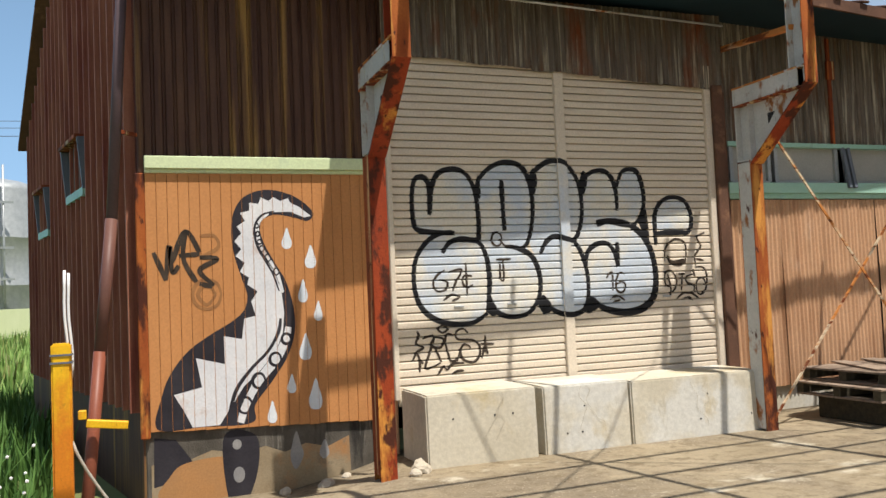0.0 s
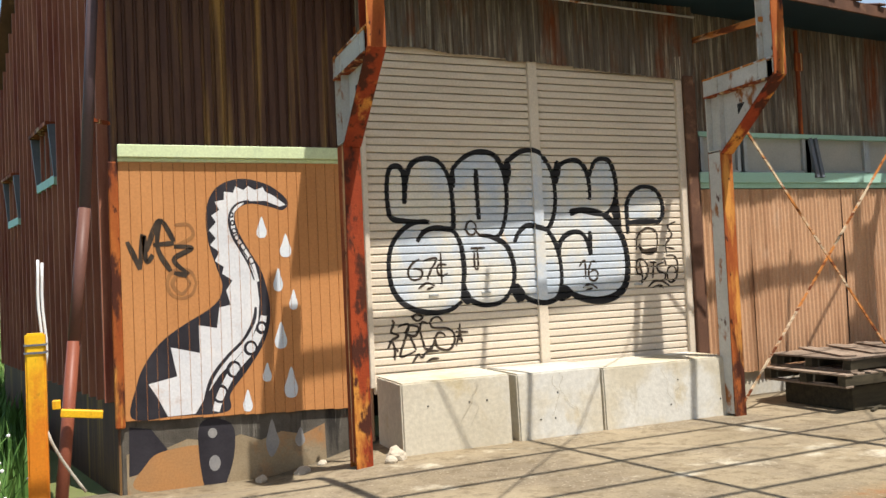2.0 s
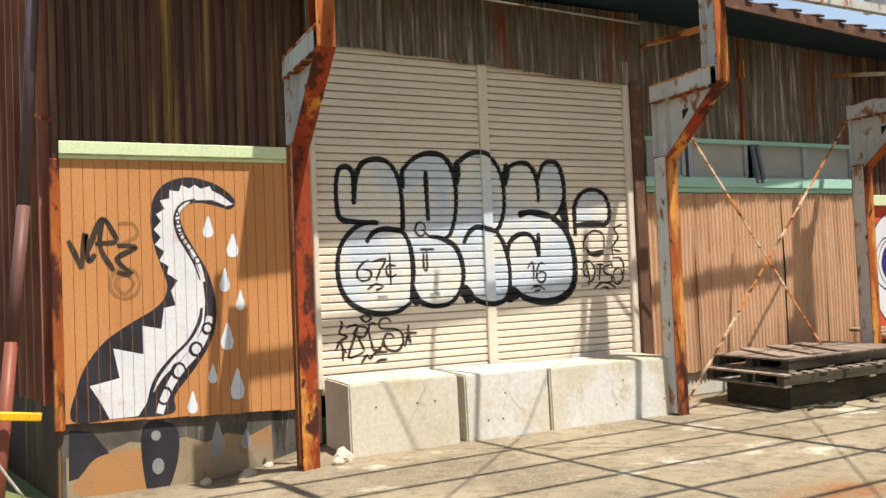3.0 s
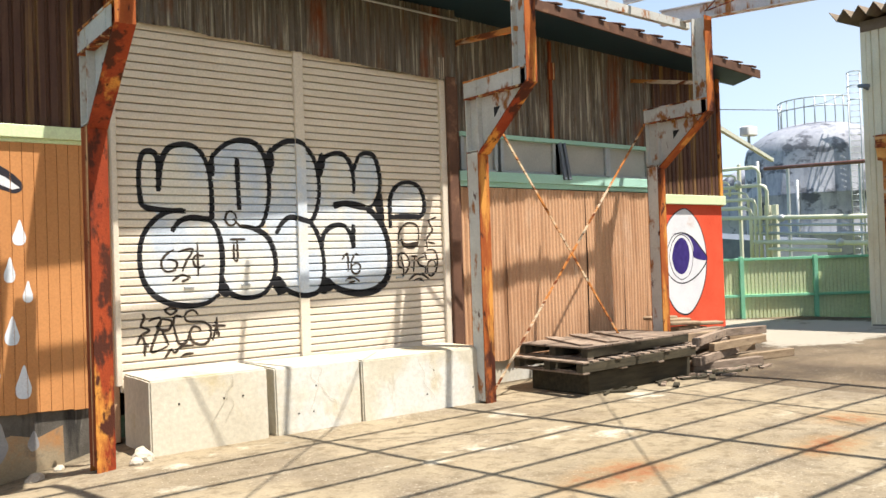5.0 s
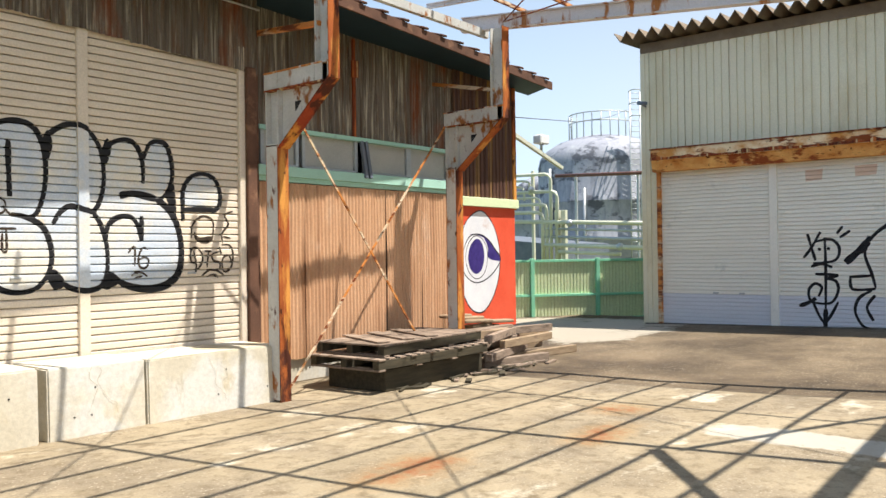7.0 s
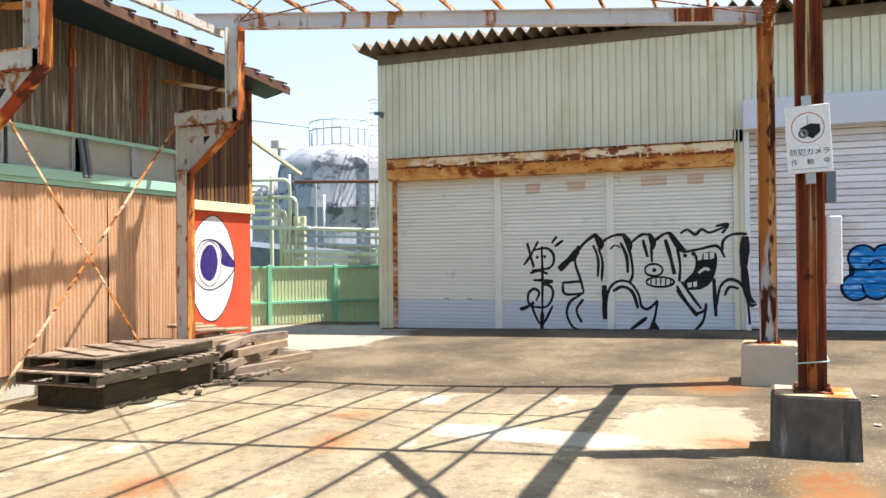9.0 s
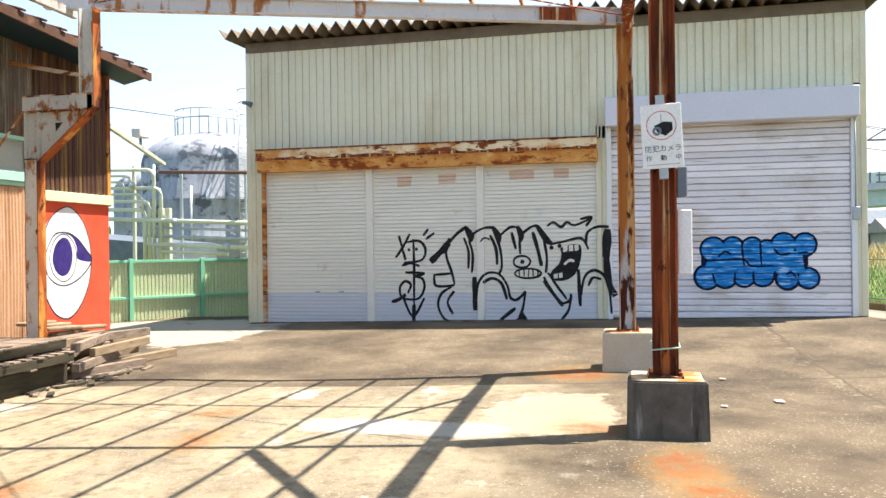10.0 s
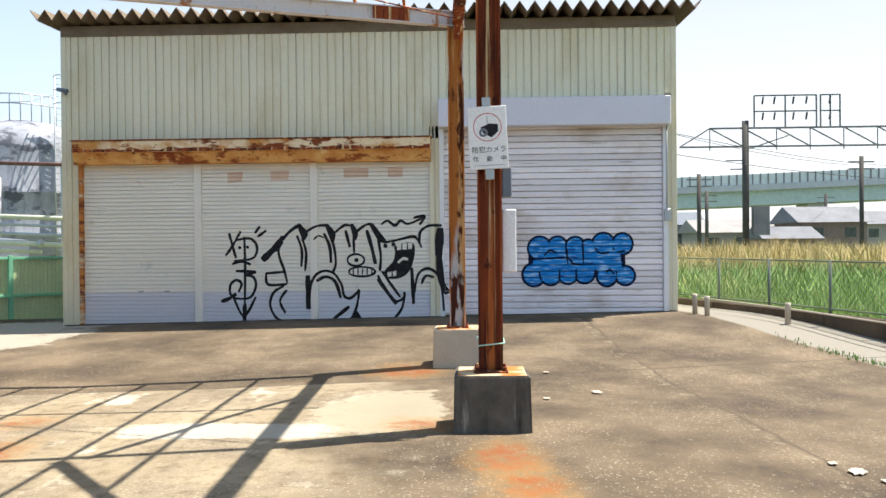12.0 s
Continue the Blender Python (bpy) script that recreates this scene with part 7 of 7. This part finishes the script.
on_mural([(2.23, 2.236), (2.123, 2.321), (2.047, 2.358), (2.028, 2.4), (1.955, 2.374), (1.895, 2.411), (1.853, 2.375), (1.783, 2.406), (1.761, 2.349), (1.681, 2.36), (1.678, 2.288), (1.598, 2.269), (1.636, 2.197), (1.565, 2.147), (1.602, 2.086), (1.54, 2.016), (1.597, 1.944), (1.546, 1.884), (1.623, 1.821), (1.581, 1.742), (1.658, 1.688), (1.871, 1.752), (1.751, 1.935), (1.717, 2.089), (1.761, 2.206), (1.864, 2.271), (2.044, 2.275), (2.172, 2.221)], 0, m_white_paint, sharp=True)
on_mural([(1.658, 1.693), (1.641, 1.628), (1.728, 1.564), (1.671, 1.475), (1.706, 1.347), (1.606, 1.327), (1.58, 1.148), (1.425, 1.183), (1.427, 0.939), (1.185, 1.006), (1.23, 0.752), (0.994, 0.704), (1.078, 0.556), (1.144, 0.413), (1.372, 0.415), (1.458, 0.545), (1.586, 0.732), (1.739, 0.87), (1.87, 1.013), (1.942, 1.186), (1.959, 1.364), (1.941, 1.57), (1.871, 1.757)], 0, m_white_paint, sharp=True)
on_mural([(1.995, 1.234), (1.96, 1.108), (1.867, 0.947), (1.716, 0.772), (1.6, 0.572), (1.546, 0.418)], 0.075, m_white_paint)
on_mural([(1.849, 2.261), (1.755, 2.18), (1.746, 2.078), (1.772, 1.96), (1.834, 1.856), (1.91, 1.715), (1.955, 1.544)], 0.03, m_white_paint)
on_mural([(1.9, 2.281), (1.798, 2.251), (1.735, 2.18), (1.716, 2.078), (1.742, 1.955), (1.803, 1.841), (1.87, 1.716), (1.92, 1.561)], 0.018, m_slate)
on_mural([(1.926, 1.315), (1.901, 1.189), (1.805, 1.027), (1.65, 0.877), (1.511, 0.689), (1.429, 0.409)], 0.03, m_slate)
on_mural(oval(1.971, 1.128, 0.040, 0.046), 0.025, m_slate)
on_mural(oval(1.868, 0.952, 0.050, 0.056), 0.025, m_slate)
on_mural(oval(1.716, 0.772, 0.055, 0.065), 0.025, m_slate)
on_mural(oval(1.59, 0.567, 0.059, 0.070), 0.025, m_slate)
on_mural(oval(1.739, 2.15, 0.015, 0.020), 0.014, m_slate)
on_mural(oval(1.746, 2.078, 0.015, 0.020), 0.014, m_slate)
on_mural(oval(1.759, 2.006, 0.020, 0.020), 0.014, m_slate)
on_mural(oval(1.777, 1.944, 0.020, 0.026), 0.014, m_slate)
on_mural(oval(1.829, 1.861, 0.026, 0.031), 0.014, m_slate)
on_mural(oval(1.901, 1.736, 0.025, 0.030), 0.014, m_slate)
on_mural([(2.007, 2.13), (2.032, 2.055), (2.049, 1.991), (2.028, 1.942), (1.973, 1.944), (1.956, 1.993), (1.977, 2.056)], 0, m_drop)
on_mural([(2.219, 1.97), (2.248, 1.885), (2.266, 1.815), (2.243, 1.761), (2.18, 1.763), (2.161, 1.818), (2.185, 1.887)], 0, m_drop)
on_mural([(2.14, 1.66), (2.163, 1.576), (2.178, 1.506), (2.158, 1.452), (2.106, 1.455), (2.09, 1.51), (2.11, 1.578)], 0, m_drop)
on_mural([(2.273, 1.457), (2.294, 1.385), (2.307, 1.324), (2.29, 1.278), (2.243, 1.281), (2.229, 1.328), (2.247, 1.387)], 0, m_drop)
on_mural([(2.147, 1.168), (2.178, 1.073), (2.197, 0.992), (2.172, 0.932), (2.104, 0.937), (2.084, 1.0), (2.109, 1.077)], 0, m_drop)
on_mural([(2.01, 0.809), (2.032, 0.741), (2.046, 0.685), (2.028, 0.643), (1.979, 0.647), (1.965, 0.692), (1.983, 0.745)], 0, m_drop)
on_mural([(2.225, 0.756), (2.258, 0.644), (2.279, 0.55), (2.252, 0.48), (2.177, 0.487), (2.155, 0.561), (2.183, 0.65)], 0, m_drop)
on_mural([(1.829, 0.586), (1.852, 0.507), (1.867, 0.441), (1.848, 0.393), (1.797, 0.398), (1.782, 0.45), (1.801, 0.512)], 0, m_drop)
on_mural([(1.245, 2.067), (1.368, 2.065), (1.398, 1.963), (1.24, 1.88)], 0.03, m_faded)
on_mural([(1.416, 1.549), (1.378, 1.459), (1.289, 1.426), (1.204, 1.467), (1.172, 1.559), (1.209, 1.649), (1.297, 1.683), (1.383, 1.643), (1.416, 1.549)], 0.03, m_faded)
on_mural([(1.37, 1.551), (1.291, 1.463), (1.217, 1.557), (1.296, 1.646), (1.37, 1.551)], 0.03, m_faded)
on_mural([(0.857, 1.931), (0.906, 1.817), (0.955, 1.689)], 0.042, m_brownblack)
on_mural([(0.955, 1.689), (0.989, 1.985), (1.009, 1.758), (1.064, 1.813)], 0.042, m_brownblack)
on_mural([(1.011, 1.843), (1.125, 2.111), (1.241, 1.923)], 0.042, m_brownblack)
on_mural([(1.125, 2.111), (1.105, 1.869), (1.207, 1.666)], 0.042, m_brownblack)
on_mural([(1.066, 1.898), (1.241, 1.909)], 0.042, m_brownblack)
on_mural([(1.24, 1.88), (1.39, 1.862), (1.237, 1.766), (1.356, 1.632)], 0.042, m_brownblack)
on_mural([(1.233, 1.651), (1.341, 1.619)], 0.042, m_brownblack)
on_footing([(0.80, -0.40), (0.80, 0.12), (0.93, 0.16), (1.12, 0.14), (1.30, 0.20), (1.55, 0.15), (1.76, 0.19), (1.93, 0.12), (2.12, 0.18), (2.32, 0.13), (2.52, 0.21), (2.53, -0.15)], 0, m_bare, sharp=True)
on_footing([(0.828, 0.35), (1.003, 0.317), (1.137, 0.122), (0.969, -0.041), (0.817, -0.07)], 0, m_slate, sharp=True)
on_footing([(0.873, -0.183), (0.947, 0.009), (1.09, 0.113), (1.448, 0.121), (1.455, -0.101), (1.435, -0.256)], 0, m_ochre)
on_footing([(1.405, 0.309), (1.674, 0.296), (1.694, 0.019), (1.581, -0.275), (1.435, -0.256)], 0, m_slate)
on_footing(oval(1.514, 0.228, 0.039, 0.044), 0, m_dropdark)
on_footing(oval(1.525, -0.036, 0.049, 0.069), 0, m_dropdark)
on_footing([(2.038, 0.294), (2.074, 0.178), (2.096, 0.074), (2.025, -0.045), (1.978, 0.062), (1.998, 0.186)], 0, m_dropdark)
on_footing([(2.294, 0.196), (2.322, 0.126), (2.33, 0.058), (2.276, 0.023), (2.242, 0.078), (2.26, 0.137)], 0, m_dropdark)
on_panel([(10.677, 1.747), (10.829, 1.99), (11.068, 2.137), (11.271, 2.142), (11.509, 1.957), (11.654, 1.662), (11.686, 1.366), (11.63, 1.071), (11.463, 0.784), (11.212, 0.598), (10.944, 0.648), (10.754, 0.861), (10.667, 1.106)], 0, m_white_paint)
on_panel([(10.677, 1.747), (10.829, 1.99), (11.068, 2.137), (11.271, 2.142), (11.509, 1.957), (11.654, 1.662), (11.686, 1.366), (11.63, 1.071), (11.463, 0.784), (11.212, 0.598), (10.944, 0.648), (10.754, 0.861), (10.667, 1.106), (10.677, 1.747)], 0.02, m_slate)
on_panel([(10.901, 1.788), (11.122, 1.797), (11.359, 1.726), (11.565, 1.558), (11.7, 1.386), (11.383, 1.426), (11.368, 1.581), (11.277, 1.726), (11.122, 1.78)], 0, m_purple)
on_panel([(10.719, 1.506), (10.886, 1.747), (11.122, 1.797), (11.359, 1.726), (11.565, 1.558), (11.7, 1.395), (11.479, 1.181), (11.195, 1.066), (10.96, 1.075), (10.767, 1.203), (10.715, 1.386)], 0.022, m_slate)
on_panel([(10.797, 1.457), (10.869, 1.646), (11.033, 1.78), (11.209, 1.747), (11.339, 1.581), (11.346, 1.373), (11.256, 1.188), (11.075, 1.112), (10.898, 1.199), (10.818, 1.343)], 0, m_white_paint)
on_panel([(10.797, 1.457), (10.869, 1.646), (11.032, 1.768), (11.208, 1.735), (11.339, 1.581), (11.346, 1.373), (11.256, 1.188), (11.075, 1.112), (10.898, 1.199), (10.818, 1.343), (10.797, 1.457)], 0.014, m_slate)
on_panel([(10.862, 1.456), (10.921, 1.617), (11.052, 1.719), (11.18, 1.698), (11.263, 1.561), (11.264, 1.395), (11.189, 1.243), (11.065, 1.189), (10.933, 1.25), (10.871, 1.362)], 0, m_purple)
on_trio([(3.56, 1.77), (3.49, 1.51), (3.43, 1.29)], 0.05)
on_trio([(3.34, 1.8), (3.49, 1.53), (3.63, 1.34)], 0.05)
on_trio([(3.27, 1.7), (3.26, 1.18), (3.27, 0.43)], 0.05)
on_trio([(3.43, 1.63), (3.16, 1.66), (3.03, 1.5), (3.11, 1.29), (3.47, 1.24)], 0.05)
on_trio([(3.51, 1.18), (3.33, 1.23), (3.15, 1.17)], 0.05)
on_trio([(3.44, 1.05), (3.06, 1.03), (3.28, 0.97)], 0.05)
on_trio([(3.27, 0.97), (3.1, 0.93), (3.06, 0.75), (3.19, 0.54), (3.5, 0.56), (3.55, 0.76), (3.44, 0.88), (3.33, 0.81), (3.39, 0.65)], 0.05)
on_trio([(3.48, 0.54), (3.29, 0.2), (3.06, 0.56)], 0.05)
on_trio([(3.07, 1.76), (2.97, 1.89)], 0.05)
on_trio([(3.02, 1.69), (2.85, 1.81)], 0.05)
on_trio([(3.72, 0.48), (3.59, 0.52), (3.43, 0.62)], 0.07)
on_trio([(3.27, 0.43), (3.28, 0.11)], 0.08)
on_trio(oval(3.36, 1.49, 0.030, 0.030), 0)
on_trio(oval(3.21, 1.5, 0.030, 0.030), 0)
on_trio([(2.56, 1.71), (2.62, 1.39), (2.52, 1.07), (2.46, 0.82)], 0.05)
on_trio([(2.87, 1.0), (2.5, 1.03)], 0.05)
on_trio([(2.86, 1.01), (2.82, 0.79), (2.46, 0.8)], 0.05)
on_trio([(2.52, 0.77), (2.72, 0.64), (2.79, 0.41), (2.69, 0.18), (2.56, 0.1)], 0.05)
on_trio([(2.47, 0.69), (2.6, 0.48), (2.5, 0.25)], 0.05)
on_trio([(2.08, 1.79), (1.86, 1.89), (1.7, 1.89)], 0.05)
on_trio([(2.17, 1.65), (2.1, 1.39), (2.12, 1.04)], 0.05)
on_trio([(1.56, 1.75), (1.38, 1.89), (1.26, 1.89)], 0.05)
on_trio([(1.2, 1.7), (1.19, 1.38)], 0.05)
on_trio([(1.17, 1.75), (1.0, 1.88), (0.88, 1.92)], 0.05)
on_trio([(0.74, 1.64), (0.69, 1.32), (0.71, 1.03)], 0.05)
on_trio([(2.04, 0.37), (2.0, 0.8), (1.84, 1.02), (1.6, 1.01), (1.44, 0.79), (1.39, 0.58), (1.29, 0.52), (1.18, 0.59), (1.1, 0.69)], 0.05)
on_trio([(1.1, 0.68), (1.15, 0.37), (1.24, 0.15)], 0.05)
on_trio([(0.64, 1.56), (0.37, 1.61), (0.1, 1.67), (-0.0, 1.62), (-0.08, 1.46)], 0.05)
on_trio([(0.68, 1.9), (0.56, 1.97), (0.42, 1.88), (0.31, 1.97), (0.17, 1.91), (-0.11, 2.02)], 0.05)
on_trio([(0.07, 2.02), (-0.14, 2.05), (-0.04, 1.89)], 0.05)
on_trio([(-0.04, 1.57), (-0.06, 1.76), (-0.22, 1.87), (-0.46, 1.87)], 0.05)
on_trio([(0.75, 0.95), (0.61, 0.68), (0.43, 0.47), (0.27, 0.52), (0.25, 0.64)], 0.05)
on_trio([(0.25, 0.6), (0.3, 0.33), (0.46, 0.12)], 0.05)
on_trio([(0.67, 1.03), (0.51, 0.79), (0.33, 0.54)], 0.05)
on_trio([(0.06, 0.62), (0.0, 0.94), (-0.16, 1.07), (-0.35, 0.99), (-0.45, 0.73), (-0.49, 0.28)], 0.05)
on_trio([(-0.07, 0.78), (-0.15, 0.93), (-0.31, 0.91)], 0.05)
on_trio([(1.65, 1.72), (1.57, 1.49), (1.54, 1.17), (1.6, 1.01)], 0.05)
on_trio([(2.93, 1.25), (2.73, 1.44), (2.56, 1.62)], 0.12)
on_trio([(2.56, 1.62), (2.4, 1.79), (2.21, 1.92)], 0.06)
on_trio([(2.27, 1.71), (2.18, 1.44), (2.19, 1.12)], 0.05)
on_trio([(1.76, 1.75), (1.65, 1.49), (1.63, 1.19)], 0.06)
on_trio([(1.35, 1.8), (1.27, 1.48)], 0.06)
on_trio([(0.95, 1.8), (0.86, 1.48), (0.79, 1.16)], 0.07)
on_trio([(2.07, 0.96), (2.06, 0.32)], 0.1)
on_trio([(1.9, 0.85), (1.73, 0.93), (1.55, 0.83), (1.45, 0.53)], 0.06)
on_trio([(1.58, 0.14), (1.29, 0.37)], 0.07)
on_trio([(0.11, 1.09), (0.08, 0.41)], 0.07)
on_trio([(-0.43, 1.83), (-0.4, 1.31)], 0.16)
on_trio([(-0.4, 1.36), (-0.45, 0.83), (-0.57, 0.6)], 0.12)
on_trio([(0.75, 0.89), (0.57, 0.63), (0.4, 0.41)], 0.07)
on_trio([(2.26, 1.89), (2.21, 1.93), (2.06, 1.75), (2.15, 1.62)], 0, m_black)
on_trio([(1.73, 1.88), (1.67, 1.91), (1.54, 1.74), (1.6, 1.57)], 0, m_black)
on_trio([(1.26, 1.88), (1.2, 1.91), (1.11, 1.74), (1.18, 1.61)], 0, m_black)
on_trio([(0.9, 1.9), (0.83, 1.92), (0.71, 1.77), (0.56, 1.56), (0.73, 1.6)], 0, m_black)
on_trio([(1.4, 0.07), (1.07, 0.09), (1.15, 0.29), (1.24, 0.19)], 0, m_black)
on_trio([(2.93, 1.24), (2.55, 1.71), (2.6, 1.44), (2.73, 1.39)], 0, m_black)
on_trio(oval(1.16, 1.24, 0.160, 0.110), 0.04)
on_trio(oval(1.15, 1.24, 0.040, 0.040), 0)
on_trio(oval(1.05, 1.02, 0.250, 0.090), 0.04)
on_trio([(1.21, 1.09), (1.21, 0.96)], 0.025)
on_trio([(1.12, 1.09), (1.12, 0.96)], 0.025)
on_trio([(1.03, 1.09), (1.04, 0.96)], 0.025)
on_trio([(0.95, 1.09), (0.95, 0.96)], 0.025)
on_trio([(0.86, 1.09), (0.86, 0.96)], 0.025)
on_trio([(0.42, 1.5), (0.1, 1.56), (0.05, 1.36), (0.14, 1.05), (0.32, 0.9), (0.57, 0.89), (0.62, 1.03), (0.46, 1.21), (0.42, 1.39)], 0, m_black)
on_trio([(0.39, 1.52), (0.3, 1.54), (0.31, 1.43), (0.38, 1.41)], 0, m_shutter_b, sharp=True)
on_trio([(0.28, 1.54), (0.2, 1.55), (0.2, 1.43), (0.28, 1.43)], 0, m_shutter_b, sharp=True)
on_trio([(0.18, 1.55), (0.1, 1.56), (0.1, 1.45), (0.17, 1.43)], 0, m_shutter_b, sharp=True)
on_trio([(0.57, 1.0), (0.49, 1.02), (0.49, 0.93), (0.56, 0.92)], 0, m_shutter_b, sharp=True)
on_trio([(0.47, 1.02), (0.4, 1.04), (0.4, 0.94), (0.46, 0.93)], 0, m_shutter_b, sharp=True)
on_trio([(0.37, 1.18), (0.27, 1.26), (0.18, 1.24)], 0.05, m_shutter_b)
on_trio(oval(0.6, 1.5, 0.040, 0.040), 0)
on_trio(oval(0.45, 1.53, 0.040, 0.040), 0)
on_trio([(1.95, 1.62), (1.86, 1.7), (1.76, 1.66)], 0.03)
on_trio([(3.58, 2.91), (3.28, 2.92), (3.3, 2.73), (3.57, 2.71)], 0, m_stain, sharp=True)
on_trio([(2.76, 2.93), (2.4, 2.94), (2.42, 2.76), (2.75, 2.75)], 0, m_stain, sharp=True)
on_trio([(1.38, 2.96), (0.91, 2.96), (0.91, 2.79), (1.37, 2.79)], 0, m_stain, sharp=True)
on_trio([(0.55, 2.97), (0.26, 2.97), (0.27, 2.79), (0.54, 2.79)], 0, m_stain, sharp=True)
on_wide(oval(-2.28, 1.43, 0.240, 0.240), 0, m_navy)
on_wide(oval(-2.61, 1.46, 0.210, 0.210), 0, m_navy)
on_wide(oval(-2.94, 1.46, 0.200, 0.200), 0, m_navy)
on_wide(oval(-3.18, 1.44, 0.170, 0.170), 0, m_navy)
on_wide(oval(-3.46, 1.5, 0.230, 0.230), 0, m_navy)
on_wide(oval(-3.81, 1.5, 0.210, 0.220), 0, m_navy)
on_wide(oval(-2.17, 0.94, 0.240, 0.240), 0, m_navy)
on_wide(oval(-2.48, 0.92, 0.210, 0.200), 0, m_navy)
on_wide(oval(-2.8, 0.94, 0.200, 0.200), 0, m_navy)
on_wide(oval(-3.11, 0.96, 0.210, 0.210), 0, m_navy)
on_wide(oval(-3.52, 0.91, 0.210, 0.220), 0, m_navy)
on_wide(oval(-3.86, 0.91, 0.200, 0.200), 0, m_navy)
on_wide([(-2.07, 1.36), (-3.86, 1.43), (-3.86, 0.96), (-2.07, 0.98)], 0, m_navy, sharp=True)
on_wide([(-2.21, 1.34), (-3.76, 1.39), (-3.81, 0.99), (-2.1, 1.01)], 0, m_blue, sharp=True)
on_wide(oval(-2.28, 1.43, 0.200, 0.200), 0, m_blue)
on_wide(oval(-2.61, 1.46, 0.160, 0.170), 0, m_blue)
on_wide(oval(-2.94, 1.46, 0.160, 0.160), 0, m_blue)
on_wide(oval(-3.18, 1.44, 0.130, 0.130), 0, m_blue)
on_wide(oval(-3.46, 1.5, 0.190, 0.190), 0, m_blue)
on_wide(oval(-3.81, 1.5, 0.170, 0.180), 0, m_blue)
on_wide(oval(-2.17, 0.94, 0.190, 0.200), 0, m_blue)
on_wide(oval(-2.48, 0.92, 0.170, 0.160), 0, m_blue)
on_wide(oval(-2.8, 0.94, 0.160, 0.160), 0, m_blue)
on_wide(oval(-3.11, 0.96, 0.170, 0.170), 0, m_blue)
on_wide(oval(-3.52, 0.91, 0.170, 0.170), 0, m_blue)
on_wide(oval(-3.86, 0.91, 0.160, 0.160), 0, m_blue)
on_wide([(-2.07, 1.22), (-2.36, 1.24), (-2.78, 1.25), (-2.93, 1.13), (-3.29, 1.14)], 0.035, m_navy)
on_wide([(-2.36, 1.29), (-2.47, 1.39), (-2.59, 1.34)], 0.035, m_navy)
on_wide([(-2.76, 1.55), (-2.8, 1.13)], 0.035, m_navy)
on_wide([(-3.07, 1.59), (-3.09, 1.15)], 0.035, m_navy)
on_wide([(-3.3, 1.44), (-3.4, 1.33), (-3.58, 1.35)], 0.035, m_navy)
on_wide([(-3.71, 1.35), (-3.86, 1.37)], 0.035, m_navy)
on_wide([(-2.26, 1.01), (-2.31, 0.82)], 0.035, m_navy)
on_wide([(-2.65, 1.02), (-2.63, 0.81)], 0.035, m_navy)
on_wide([(-2.95, 1.04), (-2.96, 0.81)], 0.035, m_navy)
on_wide([(-3.31, 1.04), (-3.33, 0.81)], 0.035, m_navy)
on_wide([(-3.5, 0.97), (-3.58, 1.02), (-3.66, 0.93)], 0.035, m_navy)
